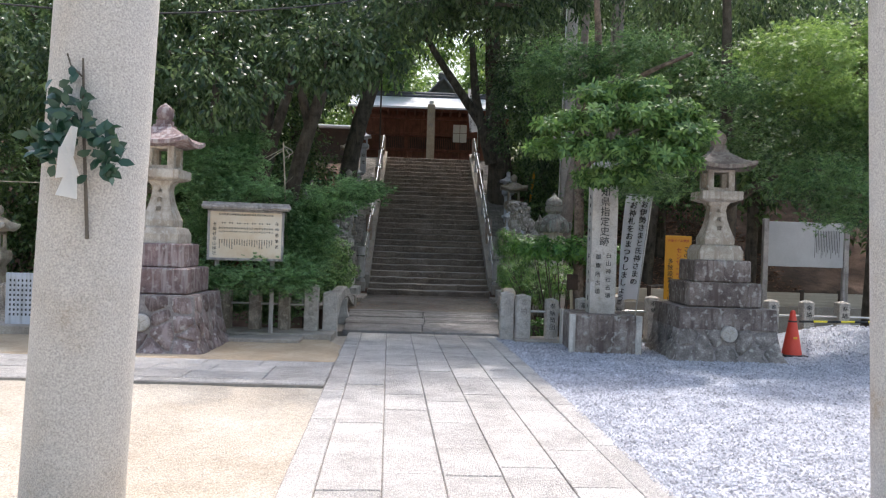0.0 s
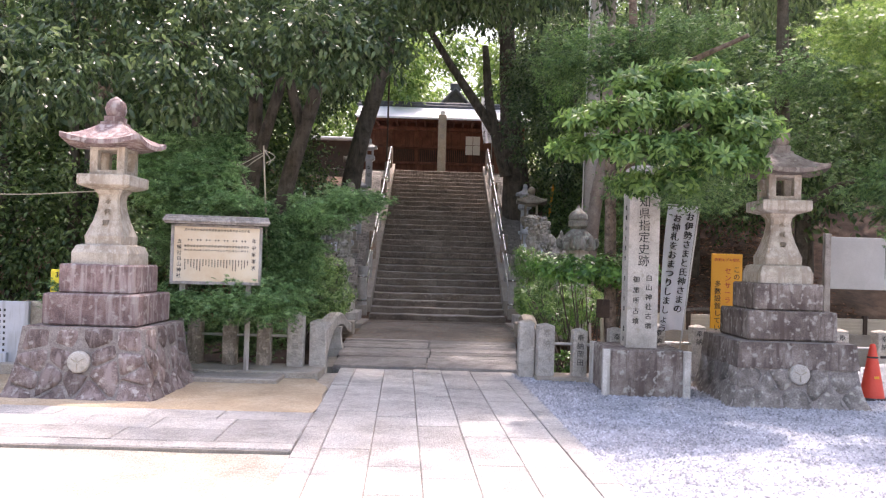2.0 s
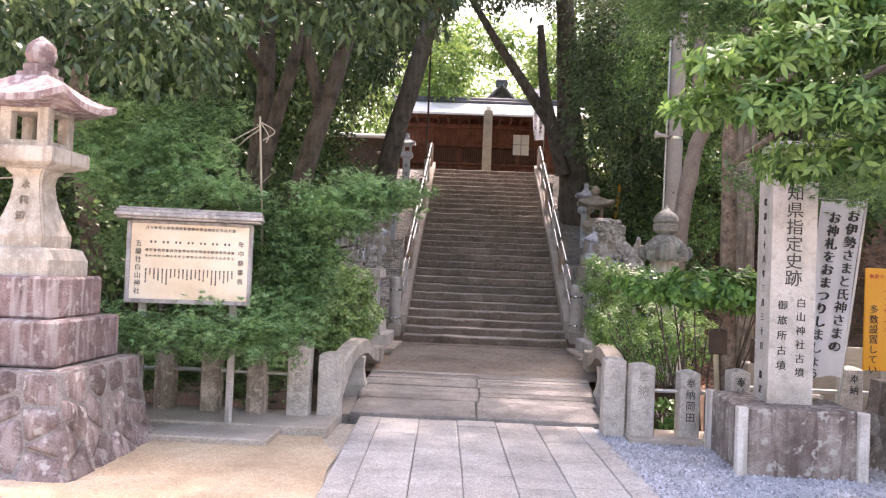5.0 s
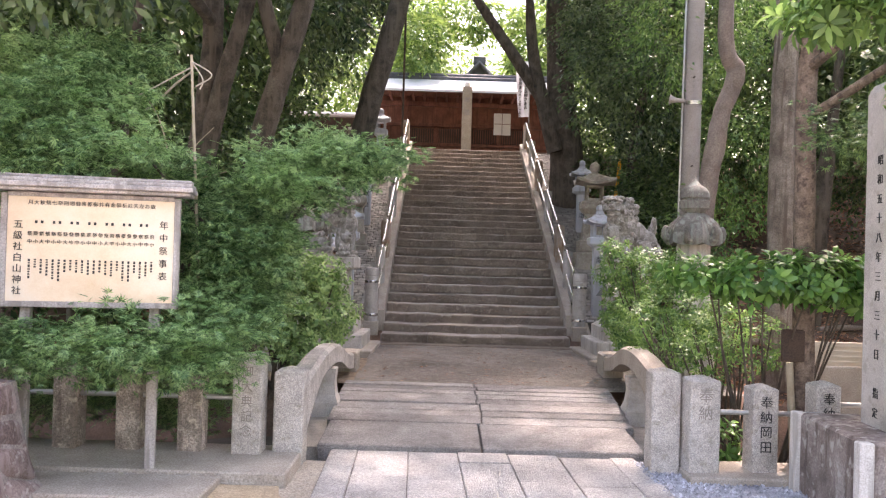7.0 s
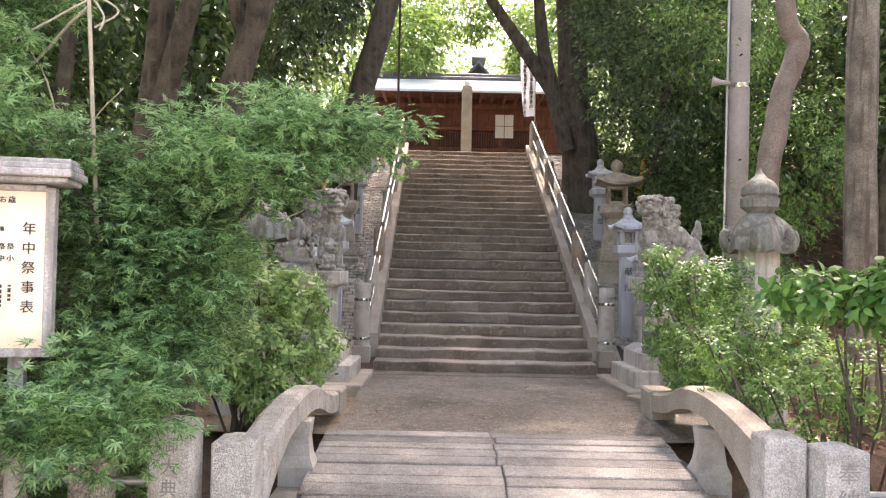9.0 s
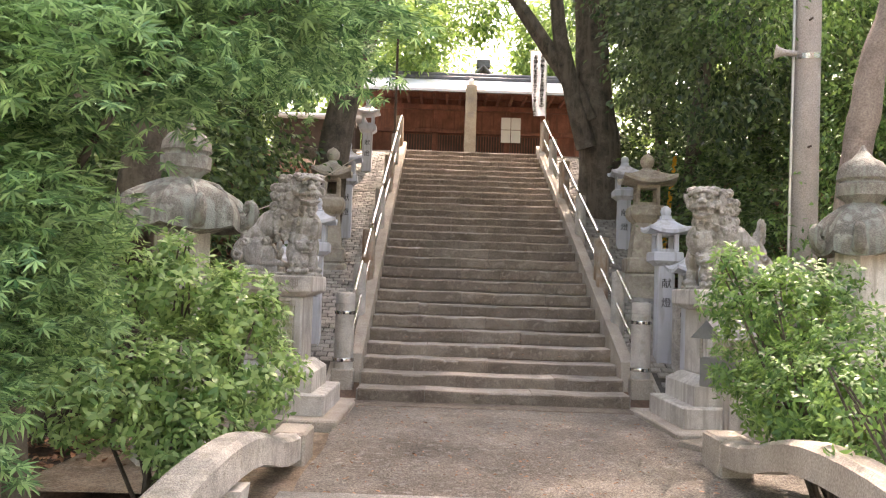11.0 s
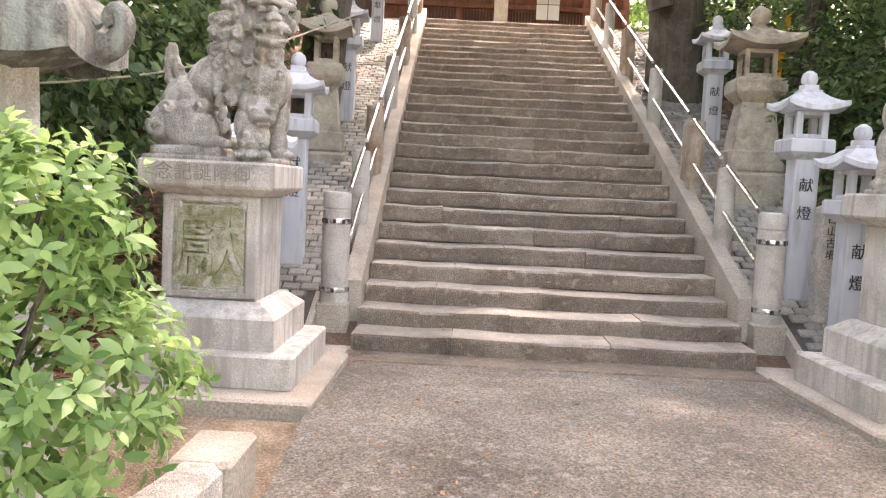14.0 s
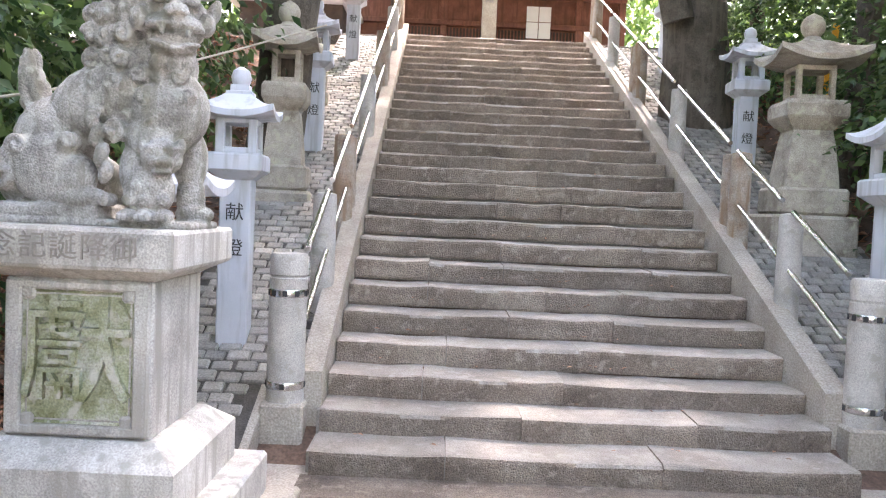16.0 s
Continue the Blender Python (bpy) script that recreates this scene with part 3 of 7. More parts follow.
tagged(ground, "sandy shrine forecourt rising into a leaf-littered wooded slope", "ground", kind="structure")


def path_mid(y):
    return 0.465 - 0.036 * (y - 5)


# forecourt gravel: a sheet with loose stones on it
def gravel_edge(y):
    return path_mid(y) + 1.28


g = np.random.default_rng(5)
gy = np.arange(-6, 13.75, 0.25)
gx = np.linspace(0, 1, 40)
gv2 = []
for y in gy:
    a, b = gravel_edge(y), 16.0
    for f in gx:
        x = a + (b - a) * f**1.6
        gv2.append((x, y, max(0.004, ground_height(x, y) + 0.006)))
gi, gj = np.meshgrid(np.arange(len(gy) - 1), np.arange(39), indexing="ij")
gf2 = np.stack([gi * 40 + gj, gi * 40 + gj + 1, (gi + 1) * 40 + gj + 1, (gi + 1) * 40 + gj], -1).reshape(-1, 4)
gravel = part("gravel_bed", array_mesh("gravel_bed", np.array(gv2), gf2, 4), GRAVEL, smooth=True)
tagged(gravel, "bluish grey crushed gravel beside the paved approach", "gravel", kind="structure")
count = 90000
sy = 3.2 + 10.6 * g.random(count) ** 1.3
sx = gravel_edge(sy) - 0.06 + (9.5 * g.random(count) ** 1.25)
keep = (sx - 0.15) < 0.72 * (sy - 0.0) + 1.0
sx, sy = sx[keep], sy[keep]
sz = np.array([max(0.0, ground_height(a, b)) for a, b in zip(sx, sy)])
r = g.uniform(0.008, 0.021, len(sx))
octa = np.array([(1, 0, 0), (0, 1, 0), (-1, 0, 0), (0, -1, 0), (0, 0, 1), (0, 0, -1)], float)
of = np.array([(0, 1, 4), (1, 2, 4), (2, 3, 4), (3, 0, 4)])
sv = octa[None] * r[:, None, None] * g.uniform(0.55, 1.25, (len(sx), 6, 3))
ang = g.random(len(sx)) * 6.28
ca, sa = np.cos(ang)[:, None], np.sin(ang)[:, None]
sv = np.stack([sv[..., 0] * ca - sv[..., 1] * sa, sv[..., 0] * sa + sv[..., 1] * ca, sv[..., 2]], -1) + np.stack([sx, sy, sz + 0.012], -1)[:, None]
sf = of[None] + (np.arange(len(sx)) * 6)[:, None, None]
tagged(part("gravel", array_mesh("gravel", sv.reshape(-1, 3), sf.reshape(-1, 3), 3), GRAVEL), "loose bluish grey gravel stones", "gravel", kind="stuff")

# ---- stairs, ramps and bridge ----
rng = random.Random(3)
STEPS, RISE, TREAD = 28, 0.159, 0.356
stairs = thing("stairs", (0, 0, 0), 0, "long flight of worn brown-grey stone steps", "stairs", kind="structure")


def stair_left(y):
    return -1.2 - 0.002 * (y - 20.2)


def stair_right(y):
    return 1.845 - 0.001 * (y - 20.2)


SETTLED = (0.03, 0.045, 0.065, 0.07, 0.07, 0.065, 0.06, 0.05, 0.035, 0.015)      # how far the lowest steps have sunk


def step_top(i):
    return 0.426 + RISE * i - (SETTLED[i] if i < len(SETTLED) else 0)


block_meshes = {}


def stair_block(w, d, h, seed):
    """One tread stone: slightly hollow top, rounded nose, uneven ends."""
    key = (round(w, 2), seed % 3)
    if key not in block_meshes:
        bm = bmesh.new()
        r2 = random.Random(seed)
        n = 5
        prof = [(0.012, 0.0), (0.004, 0.02), (0.0, h - 0.025), (0.008, h - 0.006), (0.028, h), (d, h + 0.004)]
        rows = []
        for i in range(n + 1):
            x = -w / 2 + w * i / n
            dip = -0.009 * math.sin(math.pi * i / n) + r2.uniform(-0.004, 0.004)
            rows.append([bm.verts.new((x, y + r2.uniform(-0.004, 0.004), z + (dip if z > h / 2 else 0))) for y, z in prof])
        for a, b in zip(rows, rows[1:]):
            for k in range(len(prof) - 1):
                bm.faces.new((a[k], b[k], b[k + 1], a[k + 1]))
        for row in (rows[0], rows[-1]):
            low = bm.verts.new((row[0].co.x, d, 0))
            bm.faces.new([*row, low])
        me = bpy.data.meshes.new("step_stone")
        bmesh.ops.recalc_face_normals(bm, faces=bm.faces)
        bm.to_mesh(me)
        bm.free()
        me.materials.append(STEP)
        me.materials.append(TREAD_PALE)
        # upward faces take the paler tread stone, the rest the step stone
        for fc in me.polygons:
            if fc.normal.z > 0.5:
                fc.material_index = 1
        block_meshes[key] = me
    return block_meshes[key]


core = bmesh.new()
for i in range(STEPS):
    y, z = 20.27 + TREAD * i, step_top(i)
    x0, x1 = stair_left(y), stair_right(y)
    cuts = [x0]
    while cuts[-1] < x1 - 0.55:
        cuts.append(min(x1, cuts[-1] + rng.choice((0.6, 0.75, 0.9, 1.05, 1.2))))
    if x1 - cuts[-1] > 0.02:
        cuts[-1] = x1
    for a, b in zip(cuts, cuts[1:]):
        w = round(b - a, 2)
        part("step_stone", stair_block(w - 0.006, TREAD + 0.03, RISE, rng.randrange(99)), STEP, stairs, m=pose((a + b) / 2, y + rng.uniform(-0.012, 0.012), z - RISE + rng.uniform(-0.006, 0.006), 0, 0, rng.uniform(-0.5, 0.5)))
    box(x0 - 0.02, x1 + 0.02, y + 0.05, y + 0.45, z - RISE - 0.25, z - 0.02, 0, core)
part("stair_core", core, JOINT, stairs)
for x0, x1 in ((-1.61, -1.19), (1.83, 2.25)):
    part("foot_pad", box(x0, x1, 19.4, 20.88, 0.05, 0.258, 0.008), PLINTH, stairs)
part("foot_strip", box(-1.25, 1.85, 19.93, 20.29, 0.1, 0.262, 0.012), STEP, stairs)
for name, fx, s in (("left", stair_left, -1), ("right", stair_right, 1)):
    bm = bmesh.new()
    rows = []
    for y in (20.75, 24, 28, 30.2):
        a, b = sub(fx(y) + s * 0.004, fx(y) + s * 0.15)
        zt = nose(y) + 0.10
        rows.append([bm.verts.new(p) for p in ((a, y, zt - 0.6), (b, y, zt - 0.6), (b, y, zt), (a, y, zt))])
    for a, b in zip(rows, rows[1:]):
        for k in range(4):
            bm.faces.new((a[k], a[(k + 1) % 4], b[(k + 1) % 4], b[k]))
    bm.faces.new(rows[0][::-1])
    bm.faces.new(rows[-1])
    part("stair_kerb", bm, PLINTH, stairs, "sloping concrete kerb")

# plateau in front of the gate
tagged(part("plateau", box(-6, 8, 30.05, 46, 4.3, 4.71, 0.01), CONCRETE), "grey stone terrace at the top of the stairs", "terrace", kind="structure")

# sett-paved ramps beside the stairs, easing out onto the landing
def ramp_height(y):
    """The slope of the stairs, a little lower, rounding off into the landing."""
    d = nose(y) - 0.08 - 0.262
    return 0.262 + 0.5 * (d + math.sqrt(d * d + 0.004))


sett_meshes = []
for w_, d_ in ((0.142, 0.098), (0.128, 0.098), (0.15, 0.1)):
    one = box(-w_ / 2, w_ / 2, -d_ / 2, d_ / 2, -0.01, 0.035, 0.01)
    sett_me = bpy.data.meshes.new("sett")
    one.to_mesh(sett_me)
    one.free()
    sett_me.materials.append(SETT)
    sett_meshes.append(sett_me)
for name, s, w in (("ramp_west", -1, 1.0), ("ramp_east", 1, 1.2)):
    ramp_bed = bmesh.new()
    rows = []
    for y in (19.55, 19.8, 20.0, 20.2, 20.5, 20.85, 20.86, 24, 28, 30.0):
        e = stair_left(y) - 0.15 if s < 0 else stair_right(y) + 0.15
        a, b = sub(e + (s * 0.24 if y < 20.855 else 0), e + s * w)
        zt = ramp_height(y) - 0.012
        rows.append([ramp_bed.verts.new(p) for p in ((a, y, zt - 0.6), (b, y, zt - 0.6), (b, y, zt), (a, y, zt))])
    for a, b in zip(rows, rows[1:]):
        for k in range(4):
            ramp_bed.faces.new((a[k], a[(k + 1) % 4], b[(k + 1) % 4], b[k]))
    ramp_bed.faces.new(rows[0][::-1])
    ramp_bed.faces.new(rows[-1])
    bed = part(name, ramp_bed, SETT_JOINT)
    tagged(bed, "sloping footway paved with small grey setts", "ramp", kind="structure")
    lip = bmesh.new()
    rows = []
    for y in (19.55, 19.9, 20.2, 20.5, 20.86):
        e = stair_left(y) - 0.39 if s < 0 else stair_right(y) + 0.39
        a, b = sub(e - s * 0.05, e)
        rows.append([lip.verts.new(p) for p in ((a, y, 0.1), (b, y, 0.1), (b, y, ramp_height(y) + 0.01), (a, y, ramp_height(y) + 0.01))])
    for a, b in zip(rows, rows[1:]):
        for k in range(4):
            lip.faces.new((a[k], a[(k + 1) % 4], b[(k + 1) % 4], b[k]))
    lip.faces.new(rows[0][::-1])
    lip.faces.new(rows[-1])
    part("ramp_lip", lip, PLINTH, bed, "narrow concrete edging")
    rest = bmesh.new()
    made, row, y = 0, 0, 19.62
    while y < 29.9:
        e = stair_left(y) - 0.16 if s < 0 else stair_right(y) + 0.16
        grade = (ramp_height(y + 0.05) - ramp_height(y - 0.05)) / 0.1
        tilt = math.degrees(math.atan(grade))
        off = 0.07 + (0.075 if row % 2 else 0.0)
        while off + 0.06 < w:
            wave = 0.012 * math.sin(1.7 * off + 0.9 * row)
            m = pose(e + s * off + rng.uniform(-0.005, 0.005), y + wave, ramp_height(y + wave) - 0.026 + rng.uniform(-0.005, 0.004), tilt + rng.uniform(-2, 2), rng.uniform(-1.5, 1.5), rng.uniform(-3, 3))
            if y < 20.87 and off < 0.31:
                off += 0.151
                continue
            me = rng.choice(sett_meshes)
            if made < 280:
                part("sett", me, SETT, bed, m=m)
                made += 1
            else:
                n0 = len(rest.verts)
                rest.from_mesh(me)
                rest.verts.ensure_lookup_table()
                bmesh.ops.transform(rest, matrix=m, verts=rest.verts[n0:])
            off += 0.151
        row += 1
        y += 0.107 * math.cos(math.atan(grade))
    part("setts", rest, SETT, bed, kind="stuff")

# landing between bridge and stairs
bm = bmesh.new()
lx = np.concatenate([[-1.23], np.linspace(-1.22, 3.2, 24)])
ly = np.linspace(16.2, 19.95, 24)
grid = [[bm.verts.new((x + 0.02 * math.sin(4 * y) * (x < -1.2), y, (0.2 if x > -1.225 else 0.03) + 0.05 * smooth(16.2, 18.5, y) + 0.006 * noise.noise(Vector((3 * x, 3 * y, 1))))) for x in lx] for y in ly]
for a, b in zip(grid, grid[1:]):
    for i in range(len(lx) - 1):
        bm.faces.new((a[i], a[i + 1], b[i + 1], b[i]))
tagged(part("landing", bm, CONCRETE, smooth=True), "worn exposed-aggregate concrete landing at the foot of the stairs", "landing", kind="structure")

bare = bmesh.new()
rows = [[bare.verts.new((x, y, 0.195 + 0.012 * noise.noise(Vector((4 * x, 4 * y, 5))))) for x in np.linspace(-3.0, -1.2, 10)] for y in np.linspace(16.3, 19.9, 16)]
for a, b in zip(rows, rows[1:]):
    for i in range(9):
        bare.faces.new((a[i], a[i + 1], b[i + 1], b[i]))
tagged(part("bare_earth", bare, BARE, smooth=True), "trodden brown earth beside the landing", "earth", kind="structure")

bridge = thing("bridge", (0, 0, 0), 0, "low stone bridge with arched side rails", "bridge", kind="structure")


def deck(y):
    return 0.06 + 0.15 * smooth(13.9, 16.3, y)


part("deck_core", box(-1.5, 1.86, 13.98, 16.4, -0.5, 0.02, 0), JOINT, bridge)
for a, b in ((-1.24, 0.14), (0.15, 1.52)):
    bm = box(a, b - 0.008, 13.93, 14.72, -0.2, deck(14.33), 0.010)
    for v in bm.verts:
        v.co.z += deck(v.co.y) - deck(14.33)
    part("flagstone", bm, PLANK, bridge)
yy = 14.73
while yy < 16.3:
    d = rng.uniform(0.16, 0.26)
    split = 0.16 + rng.uniform(-0.02, 0.02)
    for a, b in ((-1.26 - 0.02 * (yy - 14), split), (split + 0.012, 1.56 + 0.05 * (yy - 14))):
        bm = box(a, b, yy, yy + d - 0.02, -0.1, deck(yy + d / 2) + rng.uniform(-0.008, 0.006), 0.009)
        for v in bm.verts:
            v.co.z += deck(v.co.y) - deck(yy + d / 2)
        part("deck_plank", bm, PLANK, bridge)
    yy += d
for s, xa, xb, up, label in ((-1, -1.40, -1.40, 0.0, "arched granite rail"), (1, 1.66, 1.92, 0.06, "arched sandstone-tinted rail")):
    bm = bmesh.new()
    rows = []
    for i in range(15):
        f = i / 14
        y = 13.78 + 3.75 * f
        x = xa + (xb - xa) * f
        top = 0.60 + up + 0.13 * math.sin(math.pi * min(1, f * 1.35)) - 0.18 * smooth(0.5, 1, f)
        low = min(top - 0.17, 0.05 + 0.62 * math.sin(math.pi * (0.06 + 0.88 * f)) ** 0.7) - 0.02
        rows.append([bm.verts.new(p) for p in ((x - 0.1, y, low), (x + 0.1, y, low), (x + 0.1, y, top - 0.03), (x + 0.06, y, top), (x - 0.06, y, top), (x - 0.1, y, top - 0.03))])
    for a, b in zip(rows, rows[1:]):
        for k in range(6):
            bm.faces.new((a[k], a[(k + 1) % 6], b[(k + 1) % 6], b[k]))
    bm.faces.new(rows[0][::-1])
    bm.faces.new(rows[-1])
    part("side_rail", bm, GRANITE_POST if s < 0 else PLINTH, bridge, label, smooth=True)
    x = xa + (xb - xa) * 0.5
    part("baluster", square([(0.13, 0.0), (0.13, 0.16), (0.10, 0.24), (0.085, 0.36), (0.10, 0.5)], at=(x - s * 0.03, 15.35)), GRANITE, bridge)
    part("end_block", box(xb - 0.13, xb + 0.13, 17.2, 17.62, 0.1, 0.44 + up, 0.02), PLINTH, bridge)


def post(name, x, y, w, h, turn=0, text="", z=0.0, label="", mat=None, slope=0.04, parent=None, group=""):
    """A square stone fence post with a low pyramid head."""
    t = thing(name, (x, y, z), turn, label, "post", group)
    bm = square([(w / 2, -0.1), (w / 2, h - slope), (w / 2 - 0.012, h - slope + 0.012), (0.02, h)])
    bmesh.ops.bevel(bm, geom=[e for e in bm.edges if abs(e.verts[0].co.z - e.verts[1].co.z) > 0.3], offset=0.012, segments=1, affect="EDGES")
    part("shaft", bm, mat or GRANITE_POST, t)
    if text:
        write(text, w * 0.5, (0, -w / 2 - 0.002, h - 0.08), PAINT_DARK if "black" in label else CARVED, t, depth=0.004, label="engraved characters", step=1.15)
    return t


post("bridge_newel", -1.41, 13.62, 0.235, 0.74, 0, label="rough granite newel post at the bridge end", group="bridge newels")
post("bridge_newel", 1.55, 13.6, 0.225, 0.82, 0, label="rough granite newel post at the bridge end", group="bridge newels")
tp = post("fence_post", -1.71, 13.5, 0.225, 0.78, 0, "", 0.07, "tall granite fence post with worn engraving", group="fence posts")
write("御大典記念", 0.095, (0, -0.1145, 0.70), CARVED, tp, depth=0.004, label="worn engraved characters", step=1.2)
post("fence_post", 1.80, 13.45, 0.235, 0.74, 3, "奉納", 0.05, "pale granite fence post with engraved characters", group="fence posts")
post("fence_post", 2.29, 13.5, 0.2, 0.68, 3, "奉納岡田", 0.05, "pale granite fence post with black engraved characters", group="fence posts")
post("fence_post", 2.83, 13.62, 0.2, 0.7, 3, "奉納", 0.05, "pale granite fence post with black engraved characters", group="fence posts")
for x in (3.5, 4.1, 5.0, 5.6, 6.2, 6.82, 7.45, 8.1, 8.8, 9.5):
    post("fence_post", x, 13.9, 0.2, 0.78, 3, "奉納", 0.02, "pale granite fence post with black engraved characters", group="fence posts")
for x in (-2.16, -2.64, -3.13, -3.65, -4.2, -4.8, -5.4, -6.0, -6.7, -7.4):
    post("fence_post", x, 13.52, 0.19, 0.66, 0, "", 0.07, "grey lichen-stained stone fence post", mat=POST_STONE, group="fence posts")
for name, x0, x1, y, z in (("fence_rail", -7.6, -1.75, 13.5, 0.5), ("fence_rail", 1.85, 2.75, 13.5, 0.5), ("fence_rail", 2.9, 9.8, 13.88, 0.52)):
    tagged(part(name, tube([(x0, y, z), (x1, y, z)], 0.021, 12), PIPE, smooth=True), "galvanised pipe rail between stone posts", "rail")
tagged(part("kerb_plinth", box(-4.9, -1.75, 12.32, 12.86, -0.05, 0.06, 0.012), PLINTH), "low concrete plinth under the notice board", "plinth", kind="structure")
tagged(part("fence_plinth", box(-8, -1.30, 12.87, 13.72, -0.2, 0.085, 0.012), PLINTH), "low stone plinth under the fence", "plinth", kind="structure")
tagged(part("fence_plinth", box(1.66, 2.75, 13.2, 13.75, -0.2, 0.06, 0.012), PLINTH), "low stone plinth under the fence", "plinth", kind="structure")
tagged(part("fence_plinth", box(2.9, 10, 13.7, 14.05, -0.4, 0.05, 0.012), PLINTH), "low stone plinth under the fence", "plinth", kind="structure")

# ---- paving ----
approach = tagged(part("approach_bed", box(-0.1, 0.1, 0, 0.1, -0.1, -0.05, 0), JOINT), "paved approach of pale granite slabs", "paving", kind="structure")
bed = bmesh.new()
ring = [bed.verts.new(p) for p in ((path_mid(-4) - 1.27, -4, 0.004), (path_mid(-4) + 1.27, -4, 0.004), (path_mid(13.93) + 1.27, 13.93, 0.004), (path_mid(13.93) - 1.27, 13.93, 0.004))]
bed.faces.new(ring)
part("joint_bed", bed, JOINT, approach)
cols = [-1.265, -1.04, -0.62, -0.21, 0.2, 0.62, 1.05, 1.265]
slab_cache = {}


def slab(w, d):
    key = (round(w, 2), round(d, 2))
    if key not in slab_cache:
        one = box(-w / 2, w / 2, -d / 2, d / 2, -0.05, 0.022, 0.006)
        me = bpy.data.meshes.new("slab")
        one.to_mesh(me)
        one.free()
        me.materials.append(SLAB)
        slab_cache[key] = me
    return slab_cache[key]


turn = math.degrees(math.atan(0.036))
for a, b in zip(cols, cols[1:]):
    y = -4 + rng.uniform(0, 0.6)
    edge = b - a < 0.23
    while y < 13.9:
        d = min(13.92 - y, rng.choice((1.2, 1.4, 1.6)) if edge else rng.choice((0.75, 0.85, 0.95, 1.05)))
        if d > 0.1:
            ym = y + d / 2
            part("slab", slab(b - a - 0.009, d - 0.007), SLAB, approach, m=pose(path_mid(ym) + (a + b) / 2, ym, rng.uniform(-0.005, 0.004), 0, 0, turn))
        y += d
cross = tagged(part("cross_path_bed", box(-14, -0.96, 8.78, 10.45, -0.1, 0.006, 0), JOINT), "side path of grey stone slabs", "paving", kind="structure")
yrow = [8.8, 9.02, 9.5, 10.0, 10.42]
for a, b in zip(yrow, yrow[1:]):
    x = path_mid((a + b) / 2) - 1.272
    while x > -13.5:
        d = rng.choice((0.7, 0.9, 1.1))
        part("slab", slab(d - 0.012, b - a - 0.012), SLAB, cross, m=pose(x - d / 2, (a + b) / 2, rng.uniform(-0.006, 0.002), 0, 0, 0.4))
        x -= d

# swept sand between the side path and the fence
sand = bmesh.new()
rows = []
for k in range(13):
    y = 10.46 + 2.38 * k / 12
    xr = path_mid(y) - 1.275 - (0.22 * smooth(11.9, 12.8, y) + 0.025 * math.sin(5 * y))
    rows.append([sand.verts.new((-9 + (xr + 9) * q / 20, y, 0.006 + 0.004 * noise.noise(Vector((q, 2 * y, 3))))) for q in range(21)])
for a, b in zip(rows, rows[1:]):
    for q in range(20):
        sand.faces.new((a[q], a[q + 1], b[q + 1], b[q]))
tagged(part("sand_bed", sand, SAND, smooth=True), "swept tan sand around the lantern and notice board", "sand", kind="structure")

# ---- gateway pillars ----
for x, s in ((-1.925, 1), (3.09, -1)):
    t = thing("torii_pillar", (x, 4.72, 0), 0, "pale speckled granite pillar of a shrine gateway, leaning inwards", "pillar", "gateway pillars")
    part("shaft", tube([(s * 0.042 * z, 0, z) for z in (-0.1, 1.5, 3.0, 4.6)], [0.285, 0.283, 0.28, 0.275], 40), TORII, t, smooth=True)

# sacred branch with paper streamers on one pillar
b = thing("sakaki_branch", (-1.835, 4.43, 0), 0, "dark green sakaki branch with white paper streamers tied to the pillar", "branch")
part("stem", tube([(0.07, 0, 1.55), (0.06, -0.01, 1.8), (0.05, -0.03, 2.1), (0.03, -0.02, 2.52)], [0.011, 0.01, 0.009, 0.006], 8), BARK, b)
part("twig", tube([(0.03, -0.02, 2.42), (-0.03, -0.03, 2.48), (-0.05, -0.03, 2.54)], 0.005, 6), BARK, b)
g = np.random.default_rng(8)
pos, al = [], []
for cx, cz, rx, rz, k in ((-0.03, 2.25, 0.10, 0.15, 42), (-0.03, 2.1, 0.13, 0.13, 46), (0.15, 2.0, 0.10, 0.16, 48), (-0.12, 2.02, 0.10, 0.11, 36)):
    p = np.stack([g.normal(cx + 0.02, rx * 0.42, k), g.normal(-0.07, 0.03, k), g.normal(cz, rz * 0.5, k)], -1)
    pos.append(p)
    al.append(np.stack([g.normal(np.sign(p[:, 0] - 0.04) * 0.5, 0.6), g.normal(-0.2, 0.3, k), g.normal(0.35, 0.6, k)], -1))
pos, al = np.concatenate(pos), np.concatenate(al)
part("foliage", leaf_mesh("foliage", pos, al, g.normal(size=pos.shape) * 0.5 + (0, -1, 0.3), g.uniform(0.07, 0.10, len(pos)), g.uniform(0.042, 0.056, len(pos)), "oval"), SAKAKI_LEAF, b)
for k, (x, z, w, h, tl) in enumerate(((0.04, 2.06, 0.08, 0.15, 15), (0.02, 1.95, 0.12, 0.16, -8), (0.04, 1.84, 0.11, 0.15, 10))):
    bm = bmesh.new()
    vs = [bm.verts.new(p) for p in ((-w / 4, 0, h / 2), (w / 4, -0.01, h / 2), (w / 2, 0.0, -h / 2), (-w / 2, -0.012, -h / 2))]
    bm.faces.new(vs)
    bmesh.ops.solidify(bm, geom=bm.faces[:], thickness=0.004)
    part("streamer", bm, PAPER, b, "folded white paper", pose(x, -0.17, z, 0, tl, 0))

# ---- large stone lanterns on stone bases ----


